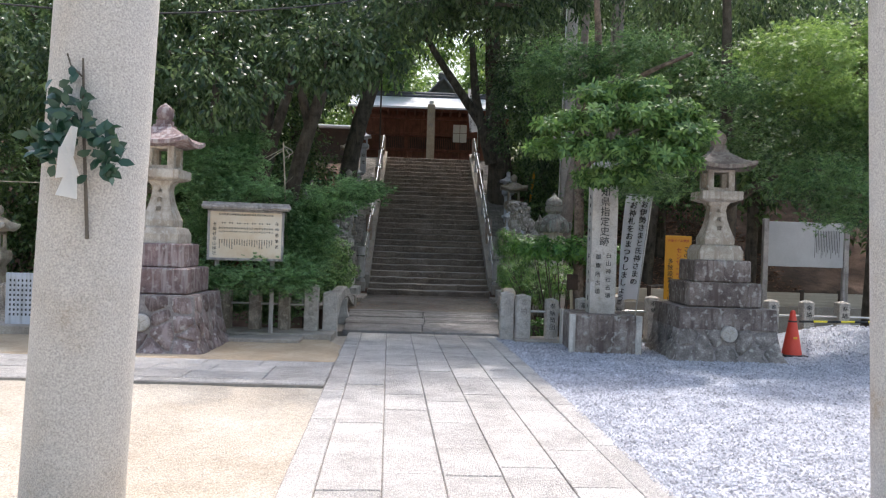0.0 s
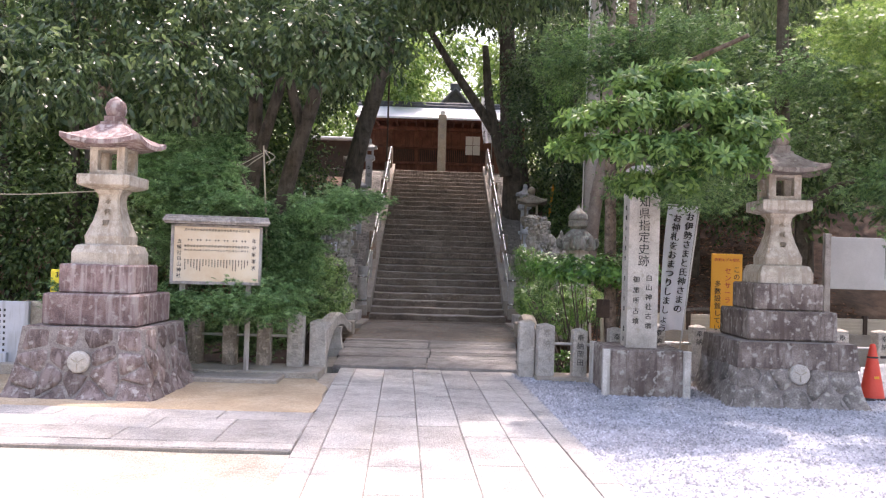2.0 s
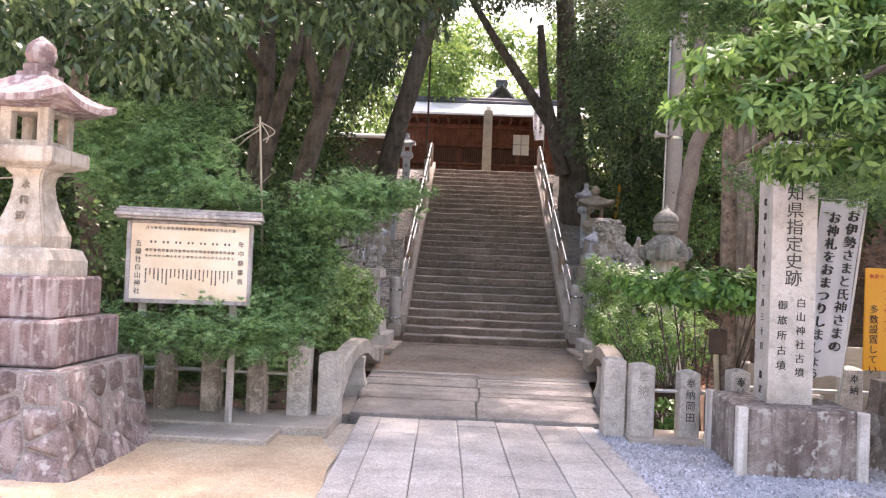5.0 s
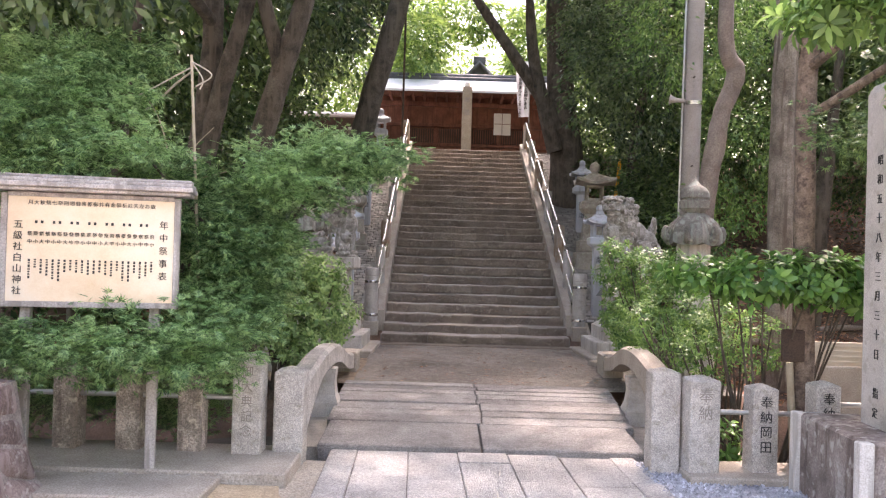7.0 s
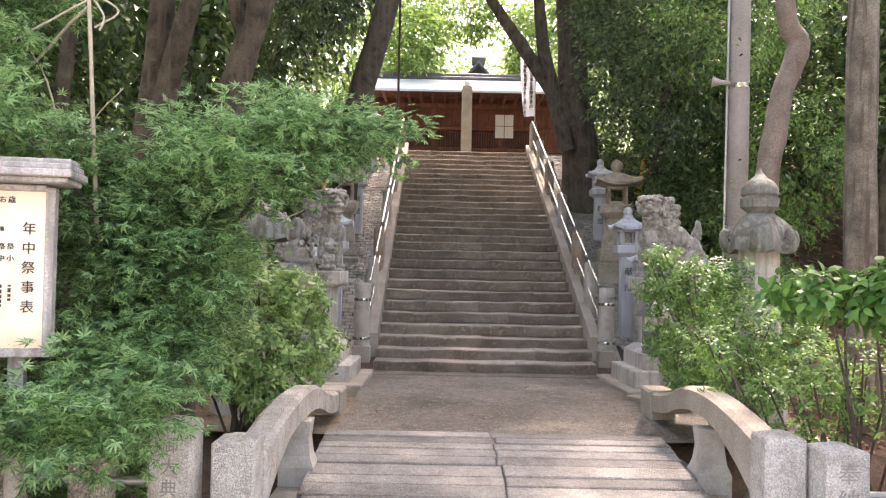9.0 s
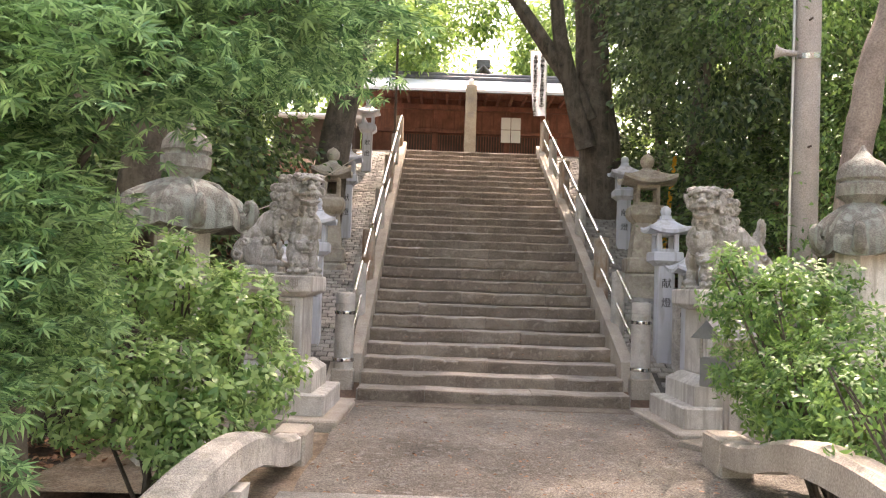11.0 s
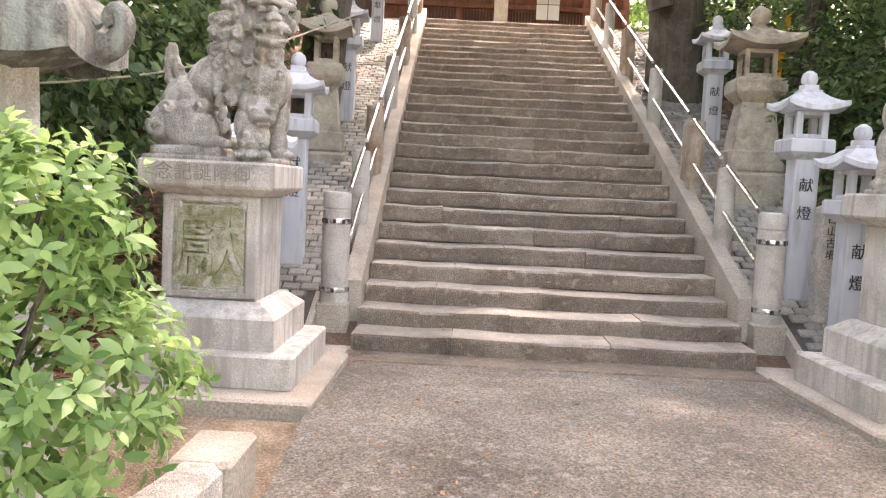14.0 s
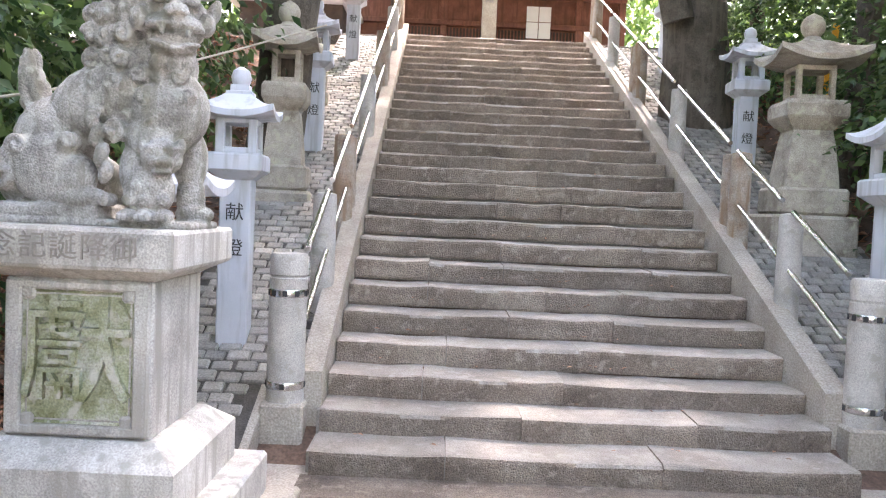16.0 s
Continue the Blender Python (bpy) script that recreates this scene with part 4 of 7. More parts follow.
def big_lantern(x, y, turn, stone_mat, tier_mat, upper_mat, label, seed, only_low):
    t = thing("stone_lantern", (x, y, 0), turn, label, "stone lantern", "great lanterns")
    lo, hi, h = 0.86, 0.67, 0.78
    base = part("base", square([(lo + 0.01, -0.05), (0.765, 0.13), (0.74, 0.27), (0.71, 0.45), (hi + 0.005, h - 0.012)]), MORTAR, t, "flared base of fitted boulders")
    r2 = random.Random(seed)
    for q in range(4):
        rot = Matrix.Rotation(q * math.pi / 2, 4, "Z")

        def to_world(u, v, out, rot=rot):
            half = lo + (hi - lo) * min(1, (v / h) ** 0.5 if v > 0 else 0)
            return rot @ Vector((u * half, -half - out * 0.8 + 0.03, v))

        pts = []
        for row, (z, n) in enumerate(((0.05, 4), (0.24, 5), (0.42, 4), (0.64, 4)) if not only_low else ((0.10, 5), (0.36, 4), (0.60, 4))):
            for i in range(n):
                pts.append((-1 + 2 * (i + 0.5) / n + r2.uniform(-0.09, 0.09), z + r2.uniform(-0.05, 0.05) * (row < 3)))
        pts = [p for p in pts if abs(p[0]) > 0.14 or abs(p[1] - 0.4) > 0.12] + [(0.0, 0.40)]
        for k, poly in enumerate(cells(pts, -1.0, 1.0, -0.03, h)):
            cu, cv = sum(p[0] for p in poly) / len(poly), sum(p[1] for p in poly) / len(poly)
            if only_low and cv > 0.46:
                continue
            centre = abs(cu) < 0.14 and abs(cv - 0.4) < 0.12
            part("boulder", stone_cell(poly, to_world, 0.006, 0.03 if centre else r2.uniform(0.05, 0.085)), RED_BOULDER if not only_low else DARK_BOULDER, base, smooth=True)
        if q == 0:
            disc = lathe([(0.12, 0), (0.12, 0.05), (0.105, 0.068), (0.03, 0.074)], 28)
            d = part("crest", disc, GRANITE, base, "round pale crest stone", pose(0, -0.725, 0.40, 90), smooth=True)
            for k in range(3):
                part("crest_line", box(-0.004, 0.004, -0.08, -0.012, 0.07, 0.082, 0), OLD_STONE, d, m=pose(0, 0, 0, 0, 0, k * 120))
    if only_low:
        part("base_band", square([(0.73, 0.46), (0.71, 0.62), (0.70, 0.765)]), stone_mat, base, "dark stained stone band")
    part("lower_tier", box(-0.54, 0.54, -0.54, 0.54, 0.775, 1.135, 0.02), tier_mat, t)
    part("middle_tier", box(-0.42, 0.42, -0.42, 0.42, 1.135, 1.47, 0.02), tier_mat, t)
    part("pedestal", square([(0.325, 1.47), (0.325, 1.6), (0.29, 1.685), (0.25, 1.70)]), upper_mat, t)
    prof = [(0.225, 1.70), (0.23, 1.80), (0.205, 1.86), (0.165, 1.98), (0.135, 2.1), (0.12, 2.22), (0.13, 2.29), (0.165, 2.335), (0.165, 2.35)]
    bm = square(prof)
    bmesh.ops.bevel(bm, geom=[e for e in bm.edges if abs(e.verts[0].co.z - e.verts[1].co.z) > 0.015], offset=0.016, segments=2, affect="EDGES")
    shaft = part("shaft", bm, upper_mat, t)
    write("永", 0.075, (0, -0.135, 2.25), FAINT, shaft, label="engraved character", depth=0.02)
    write("代", 0.075, (0, -0.155, 2.12), FAINT, shaft, label="engraved character", depth=0.03)
    write("燈", 0.075, (0, -0.185, 1.99), FAINT, shaft, label="engraved character", depth=0.04)
    part("platform", square([(0.20, 2.35), (0.295, 2.385), (0.305, 2.40), (0.305, 2.50), (0.295, 2.515)]), upper_mat, t)
    fire_box(0.205, 2.515, 2.85, 0.095, upper_mat, t)
    part("roof", upturned_roof(0.455, 2.90, 3.12, 0.075, 0.07, 1.25, 0.13), RED_STONE if not only_low else DARK_ROOF, t, "stained stone roof with swept corners", smooth=True)
    part("neck", square([(0.13, 3.10), (0.13, 3.15), (0.095, 3.16), (0.10, 3.22), (0.075, 3.23)]), RED_STONE if not only_low else DARK_ROOF, t)
    part("jewel", lathe([(0.07, 3.21), (0.105, 3.245), (0.125, 3.31), (0.11, 3.385), (0.065, 3.43), (0.01, 3.47)], 24), RED_STONE if not only_low else DARK_ROOF, t, smooth=True)
    return t


big_lantern(-3.65, 11.72, -1, RED_STONE, RED_STONE, LANTERN, "tall granite lantern on a reddish boulder base", 4, False)
big_lantern(4.6, 12.36, -2, DARK_STONE, DARK_STONE, LANTERN, "tall stone lantern on a dark streaked boulder base", 9, True)

# ---- inscribed pillar on its block ----
blk = thing("monument_pillar", (2.9, 12.6, 0), -2, "granite pillar inscribed in black on a stained stone block", "monument")
bm = box(-0.5, 0.5, -0.5, 0.5, -0.05, 0.585, 0.02)
part("block", bm, DARK_STONE, blk, "dark streaked stone block")
for x in (-0.5, 0.5):
    for y in (-0.5, 0.5):
        part("corner_strip", box(x - 0.045, x + 0.045, y - 0.045, y + 0.045, -0.02, 0.588, 0.008), PEDESTAL, blk)
sh = part("pillar", square([(0.195, 0.58), (0.195, 2.86), (0.17, 2.92), (0.02, 2.96)]), GRANITE, blk)
write("愛知県指定史跡", 0.152, (0.0, -0.198, 2.68), PAINT_DARK, sh, label="black painted character", step=1.0)
write("白山神社古墳", 0.088, (0.075, -0.198, 1.54), PAINT_DARK, sh, step=1.4)
write("御旅所古墳", 0.088, (-0.085, -0.198, 1.52), PAINT_DARK, sh, step=1.52)
write("昭和五十八年三月三十日 指定", 0.075, (-0.197, 0.0, 2.45), PAINT_DARK, sh, turn=-90, step=1.75)

# ---- notice board of yearly rites ----
nb = thing("notice_board", (-2.68, 12.79, 0.05), 11.5, "cream notice board under a silvered wooden roof", "notice board")
part("panel", box(-0.545, 0.545, -0.02, 0.02, 1.21, 1.93, 0.002), BOARD, nb)
for a in ((-0.585, -0.545, 1.17, 1.95), (0.545, 0.585, 1.17, 1.95), (-0.545, 0.545, 1.17, 1.21), (-0.545, 0.545, 1.93, 1.96)):
    part("frame", box(a[0], a[1], -0.035, 0.03, a[2], a[3], 0.004), GREY_WOOD, nb)
for x in (-0.43, 0.42):
    part("leg", box(x - 0.035, x + 0.035, 0.03, 0.10, -0.02, 2.0, 0.005), GREY_WOOD, nb)
for k, (z0, z1, hy, hx) in enumerate(((1.965, 1.99, 0.14, 0.66), (1.99, 2.025, 0.17, 0.68), (2.025, 2.055, 0.13, 0.67), (2.055, 2.08, 0.08, 0.66))):
    part("roof_board", box(-hx, hx, -hy, hy, z0, z1, 0.006), GREY_WOOD, nb)
write("年中祭事表", 0.062, (0.475, -0.022, 1.80), PAINT_DARK, nb, step=1.45)
write("五級社白山神社", 0.062, (-0.475, -0.022, 1.77), PAINT_DARK, nb, step=1.22)
top_row = "月大秋祭七祭刑増蛙祭都御井春金御祈厄天左お歳"
for i, ch in enumerate(top_row):
    x = -0.40 + 0.038 * i
    write(ch, 0.034, (x, -0.022, 1.905), PAINT_DARK, nb)
    sizes = "中小大中小中大中中小中中小大中小中大小中中小"
    write("祭" + sizes[i], 0.032, (x, -0.022, 1.70), PAINT_DARK, nb, step=1.7)
    z = 1.50
    for k in range(rng.randint(4, 7)):
        hh = rng.uniform(0.008, 0.02)
        part("script_bar", box(x - 0.0065, x + 0.0065, -0.0235, -0.0205, z - hh, z, 0), PAINT_DARK, nb)
        z -= hh + 0.007
    if i % 3:
        part("script_bar", box(x - 0.008, x + 0.008, -0.0235, -0.0205, 1.745, 1.765, 0), PAINT_DARK, nb)
# bamboo cane tied behind the board, with strings
bc = thing("bamboo_cane", (-2.2, 13.5, 0.08), 0, "dry bamboo cane with straw strings at its tip", "cane")
part("cane", tube([(0.12, 0, 0), (0.05, 0, 1.4), (-0.06, 0, 3.1)], [0.016, 0.014, 0.011], 8), BAMBOO, bc)
for a, c, d in (((-0.06, 0, 3.0), (-0.5, 0.0, 2.75), (-1.05, 0.05, 2.5)), ((-0.06, 0, 3.05), (0.1, 0.02, 2.95), (-0.02, 0, 2.85)), ((-0.06, 0, 3.05), (0.05, -0.05, 2.9), (0.03, -0.05, 2.82))):
    part("string", tube(curve_points([a, c, d]), 0.006, 6), ROPE, bc)
for k, (dx, dz) in enumerate(((-0.75, 0.75), (-0.35, 0.9), (0.3, 0.55), (0.42, 0.2), (-0.55, 0.45))):
    part("twig", tube(curve_points([(-0.2, 0.15, 2.0), (-0.2 + 0.4 * dx, 0.15, 2.0 + 0.65 * dz), (-0.2 + dx, 0.12, 2.0 + dz)]), [0.006] * 6 + [0.0035] * 5, 6), BAMBOO, bc)

# ---- banner, warning sign, cone, boards ----


def nobori(at, turn, lean, label):
    t = thing("banner", at, turn, label, "banner")
    part("pole", tube([(0, 0, -0.35), (lean, 0, 1.95)], 0.013, 10), PIPE, t)
    part("arm", tube([(lean, 0, 1.92), (lean - 0.45, 0, 1.93)], 0.008, 8), PIPE, t)
    bm = bmesh.new()
    rows = []
    for i in range(15):
        f = i / 14
        z = 1.91 - 1.68 * f
        xr = lean * (z + 0.35) / 2.3 - 0.015
        rows.append([bm.verts.new((xr - 0.41 * (1 - 0.28 * f * f) * k / 6, 0.022 * math.sin(5 * f + 1.3 * k) * f, z + 0.01 * math.sin(k))) for k in range(7)])
    for a, b in zip(rows, rows[1:]):
        for k in range(6):
            bm.faces.new((a[k], a[k + 1], b[k + 1], b[k]))
    bmesh.ops.solidify(bm, geom=bm.faces[:], thickness=0.003)
    c = part("cloth", bm, CLOTH, t, smooth=True)
    tl = math.degrees(math.atan2(lean, 2.3))
    for text, x, z, s in (("お伊勢さまと氏神さまの", -0.115, 1.82, 0.118), ("お神札をおまつりしましょう", -0.29, 1.80, 0.118)):
        write(text, s, (lean * 0.97 + x, 0, z), PAINT_DARK, c, depth=0.05, tilt=tl)
    return t


nobori((3.52, 12.95, 0.55), 0, 0.26, "white cloth banner with black characters on a pole")
nobori((2.22, 31.6, 5.75), 0, 0.0, "white cloth banner with black characters beside the gate")

ws = thing("warning_sign", (4.66, 14.3, 0), 0, "orange-yellow security warning board on a post", "sign")
part("panel", box(-0.235, 0.235, -0.015, 0.015, 0.72, 1.86, 0.004), YELLOW, ws)
part("leg", box(-0.03, 0.03, 0.015, 0.06, -0.2, 1.8, 0.004), PIPE, ws)
write("防犯モデル地区", 0.052, (-0.195, -0.018, 1.765), RED_PAINT, ws, vertical=False)
write("この地区には", 0.105, (0.15, -0.018, 1.67), PAINT_DARK, ws)
write("センサーラ", 0.105, (0.015, -0.018, 1.65), RED_PAINT, ws)
write("多数設置してい", 0.105, (-0.135, -0.018, 1.45), PAINT_DARK, ws)

cn = thing("traffic_cone", (5.86, 12.36, 0.01), 0, "orange-red traffic cone with a black base", "traffic cone")
part("base", box(-0.19, 0.19, -0.19, 0.19, 0, 0.035, 0.01), RUBBER, cn)
part("cone", lathe([(0.15, 0.03), (0.145, 0.06), (0.035, 0.70), (0.02, 0.715)], 28), CONE_RED, cn, smooth=True)
part("ring", lathe([(0.062, 0.53), (0.068, 0.54), (0.062, 0.555), (0.055, 0.55)], 20, cap=False), RUBBER, cn)
part("label_patch", box(-0.03, 0.03, -0.112, -0.104, 0.28, 0.31, 0), YELLOW, cn, m=pose(0, 0, 0))
bar = thing("barrier_bar", (5.92, 12.36, 0.555), 2, "yellow and black striped barrier bar hooked on the cone", "barrier bar")
for k in range(9):
    part("stripe", tube([(0.05 + 0.22 * k, 0, 0.003 * k), (0.27 + 0.22 * k, 0, 0.003 * (k + 1))], 0.017, 10), LEMON if k % 2 else RUBBER, bar)

ib = thing("information_board", (7.3, 15.0, 0), -3, "weathered grey information board on two posts", "information board")
for x in (-0.75, 0.75):
    part("leg", box(x - 0.05, x + 0.05, -0.05, 0.05, -0.3, 2.25, 0.008), GREY_WOOD, ib)
part("panel", box(-0.70, 0.70, -0.03, 0.03, 1.36, 2.2, 0.006), NOTICE, ib)
for k in range(16):
    part("script_bar", box(0.16 + 0.03 * k, 0.168 + 0.03 * k, -0.034, -0.031, 1.5 + 0.2 * rng.random(), 2.05, 0), PAINT_DARK, ib)
wn_ = thing("donor_stone", (-5.72, 12.75, 0.0), 2, "white donor slab with rows of small dark characters", "donor slab")
part("slab_panel", box(-0.6, 0.62, -0.04, 0.02, 0.12, 0.93, 0.008), WHITE_GRANITE, wn_)
part("back_stone", box(0.5, 0.82, 0.03, 0.2, -0.05, 0.93, 0.01), OLD_STONE, wn_)
part("plinth", box(-0.8, 0.85, -0.25, 0.3, -0.05, 0.14, 0.012), PLINTH, wn_)
part("foot", box(0.2, 0.38, -0.12, 0.0, 0.1, 0.26, 0.006), WHITE_GRANITE, wn_)
for r_ in range(8):
    for k in range(15):
        part("script_bar", box(-0.54 + 0.06 * k, -0.515 + 0.06 * k, -0.044, -0.041, 0.27 + 0.075 * r_, 0.305 + 0.075 * r_, 0), PAINT_DARK, wn_)
ly_ = thing("small_sign", (-4.75, 13.0, 0), 0, "small lemon-yellow sign board", "sign")
part("panel", box(-0.2, 0.12, -0.01, 0.01, 1.02, 1.36, 0.004), LEMON, ly_)
part("leg", box(-0.05, 0.0, 0.01, 0.05, -0.05, 1.3, 0.004), PIPE, ly_)
write("あぶ", 0.1, (-0.15, -0.013, 1.28), PAINT_DARK, ly_, vertical=False)

# low retaining wall with cream panels beyond the ditch
rw = thing("retaining_wall", (0, 16.5, 0), 0, "low retaining wall topped with cream slatted panels", "wall", kind="structure")
part("wall", box(3.9, 14, 0, 0.3, -0.6, 0.52, 0.015), PLINTH, rw)
for k in range(12):
    x = 4.0 + 0.8 * k
    part("panel", box(x + 0.05, x + 0.77, 0.04, 0.07, 0.525, 0.80, 0.004), CREAM, rw)
    part("panel_post", box(x - 0.03, x + 0.045, 0.02, 0.1, 0.52, 0.86, 0.006), DARK_WOOD, rw)
    for j in range(4):
        part("slat", box(x + 0.06, x + 0.76, 0.028, 0.04, 0.56 + 0.06 * j, 0.585 + 0.06 * j, 0.002), CREAM, rw)

# ---- stair rails ----
for s, fx in ((-1, stair_left), (1, stair_right)):
    rail = thing("stair_rail", (0, 0, 0), 0, "stainless handrail on round stone posts beside the stairs", "handrail", "stair rails", kind="structure")
    off = 0.22
    ends = (20.72, 21.75, 22.9, 24.75, 26.7, 28.4, 29.95)
    for k, y in enumerate(ends):
        x = fx(y) + s * off * (1 if k == 0 else 0.75)
        zb = nose(y)
        if k == 0:
            part("post_foot", box(x - 0.13, x + 0.13, y - 0.13, y + 0.13, 0.1, 0.56, 0.015), PLINTH, rail)
            p = part("newel", lathe([(0.112, 0.5), (0.112, 1.30), (0.106, 1.305), (0.106, 1.315), (0.113, 1.32), (0.113, 1.425), (0.103, 1.445), (0.05, 1.45)], 28, at=(x, y)), GRANITE, rail, smooth=True)
            for z in (0.64, 1.19):
                part("band", lathe([(0.114, z), (0.1155, z + 0.003), (0.1155, z + 0.042), (0.114, z + 0.045)], 28, at=(x, y), cap=False), STEEL, p, smooth=True)
                for q in range(10 if z > 1 else 4):
                    part("slot", box(-0.014, 0.014, -0.118, -0.112, z + 0.006, z + 0.039, 0), RUBBER, p, m=pose(x, y, 0, 0, 0, q * (36 if z > 1 else 90)))
        else:
            for dy in ((-0.11, 0.11) if k % 2 == 0 else (0,)):
                part("post", lathe([(0.088, zb - 0.3), (0.085, zb + 0.70), (0.08, zb + 0.74), (0.03, zb + 0.75)], 20, at=(x, y + dy)), RUSTY if (k + s) % 2 else GRANITE, rail, smooth=True)
    for a, b in zip(ends, ends[1:]):
        for up, r_ in ((0.80, 0.021), (0.38, 0.019)):
            xa, xb = fx(a) + s * off * 0.6, fx(b) + s * off * 0.6
            ya = a + 0.1
            part("tube", tube([(xa, ya, nose(ya) + up), (xb, b - 0.1, nose(b - 0.1) + up)], r_, 12), STEEL, rail, smooth=True)

# ---- guardian lions on pedestals ----
CURL = bpy.data.textures.new("curls", "VORONOI")
CURL.noise_scale = 0.055
ROUGH = bpy.data.textures.new("rough", "CLOUDS")
ROUGH.noise_scale = 0.03


def lion_mesh(facing):
    """A seated guardian lion looking to -y, body turned side-on; facing = 1 has its head towards +x."""
    f = facing
    bm = bmesh.new()

    def blob(c, r, tilt=0.0):
        made = bmesh.ops.create_icosphere(bm, subdivisions=3, radius=1)
        bmesh.ops.transform(bm, matrix=Matrix.Translation((f * c[0], c[1], c[2])) @ Matrix.Rotation(radians(f * tilt), 4, "Y") @ Matrix.Diagonal((*r, 1)), verts=made["verts"])

    def headblob(c, r, tilt=0.0):
        """A blob in the head's own axes: right, forward, up; the head is turned a little outwards."""
        a = radians(24)
        x = 0.29 + c[0] * math.cos(a) + c[1] * math.sin(a)
        y = -0.05 + c[0] * math.sin(a) - c[1] * math.cos(a)
        made = bmesh.ops.create_icosphere(bm, subdivisions=3, radius=1)
        turn = Matrix.Rotation(f * a, 4, "Z") @ Matrix.Rotation(radians(f * tilt), 4, "Y")
        bmesh.ops.transform(bm, matrix=Matrix.Translation((f * x, y, 0.86 + c[2])) @ turn @ Matrix.Diagonal((*r, 1)), verts=made["verts"])

    def spiral(c, r, side, thick=0.02):
        pts, n = [], 14
        for k in range(n):
            q = k / (n - 1)
            th = 2.4 * math.pi * q * side + 11.7 * c[2]
            rr_ = r * (1 - 0.85 * q)
            pts.append((f * (c[0] + rr_ * math.cos(th)), c[1] - 0.025 * q, c[2] + rr_ * math.sin(th)))
        tube(pts, [thick - 0.35 * thick * k / n for k in range(n)], 8, bm)
        blob((c[0], c[1] + 0.02, c[2]), (r * 1.05, 0.03, r * 1.05))

    r2 = random.Random(5)
    # base slab, rump, haunches and hind paws
    merge(bm, box(-0.43, 0.44, -0.2, 0.2, 0.0, 0.035, 0.01))
    merge(bm, box(-0.38, 0.06, -0.2, 0.2, 0.03, 0.09, 0.015) if f > 0 else box(-0.06, 0.38, -0.2, 0.2, 0.03, 0.09, 0.015))
    blob((-0.31, 0, 0.22), (0.135, 0.17, 0.17))
    for y in (-0.13, 0.13):
        blob((-0.17, y, 0.23), (0.15, 0.085, 0.15))
        blob((-0.06, y, 0.20), (0.09, 0.08, 0.10))
        blob((-0.02, y * 1.2, 0.12), (0.12, 0.055, 0.045))
        for k in (-1, 0, 1):
            blob((0.085, y * 1.2 + 0.032 * k, 0.115), (0.03, 0.017, 0.03))
    # back, shoulders, breast
    blob((-0.20, 0, 0.38), (0.19, 0.15, 0.16), -35)
    blob((-0.05, 0, 0.50), (0.21, 0.15, 0.16), -42)
    blob((0.10, 0, 0.56), (0.18, 0.165, 0.20))
    blob((0.28, -0.02, 0.50), (0.17, 0.165, 0.18))
    blob((0.22, 0, 0.68), (0.17, 0.16, 0.15))
    for k in range(7):
        blob((0.06 - 0.055 * k, 0.0, 0.74 - 0.05 * k), (0.05, 0.04, 0.04), 45)
    # fore legs: the far one straight, the near one bent over the cub
    blob((0.34, 0.10, 0.30), (0.075, 0.07, 0.14))
    blob((0.345, 0.10, 0.14), (0.062, 0.06, 0.12))
    blob((0.37, 0.08, 0.065), (0.085, 0.06, 0.045))
    blob((0.24, -0.10, 0.37), (0.11, 0.09, 0.10))
    blob((0.18, -0.12, 0.24), (0.06, 0.06, 0.12))
    # cub: body, head, brow, muzzle, ears, feet
    blob((0.25, -0.14, 0.16), (0.105, 0.085, 0.12))
    blob((0.31, -0.17, 0.295), (0.085, 0.08, 0.075))
    blob((0.33, -0.235, 0.275), (0.05, 0.04, 0.022))
    blob((0.33, -0.225, 0.235), (0.04, 0.035, 0.014))
    for x in (0.285, 0.365):
        blob((x, -0.225, 0.328), (0.034, 0.025, 0.015))
        blob((x, -0.228, 0.308), (0.014, 0.014, 0.012))
    for x in (0.235, 0.385):
        blob((x, -0.17, 0.34), (0.022, 0.03, 0.035))
    for x, y in ((0.19, -0.2), (0.265, -0.215), (0.335, -0.19)):
        blob((x, y, 0.055), (0.036, 0.05, 0.03))
        for k in (-1, 0, 1):
            blob((x + 0.022 * k, y - 0.04, 0.05), (0.011, 0.02, 0.02))
    for k in range(5):
        spiral((0.19 + 0.035 * k, -0.215 + 0.004 * k, 0.12 + 0.05 * (k % 2)), 0.024, 1 if k % 2 else -1, 0.012)
    # skull, muzzle, open jaws, nose, brows, eyes, cheeks, ears
    headblob((0, 0, 0.01), (0.15, 0.15, 0.135))
    headblob((0, 0.125, -0.025), (0.112, 0.085, 0.042))
    headblob((0, 0.125, -0.132), (0.092, 0.085, 0.026))
    headblob((0, 0.07, -0.08), (0.10, 0.06, 0.06))
    headblob((0, 0.205, 0.018), (0.05, 0.028, 0.026))
    headblob((0, 0.155, 0.058), (0.032, 0.06, 0.035))
    for x in (-1, 1):
        headblob((x * 0.032, 0.222, 0.004), (0.02, 0.016, 0.015))
        headblob((x * 0.06, 0.178, -0.04), (0.06, 0.04, 0.02), x * 14)
        headblob((x * 0.055, 0.175, -0.118), (0.05, 0.035, 0.014), -x * 10)
        headblob((x * 0.078, 0.15, 0.108), (0.078, 0.045, 0.026), x * 16)
        headblob((x * 0.068, 0.165, 0.062), (0.03, 0.022, 0.022))
        headblob((x * 0.128, 0.085, -0.01), (0.04, 0.055, 0.05))
        headblob((x * 0.165, 0.03, 0.05), (0.028, 0.045, 0.065), x * 18)
        headblob((x * 0.05, 0.195, -0.068), (0.012, 0.012, 0.022))
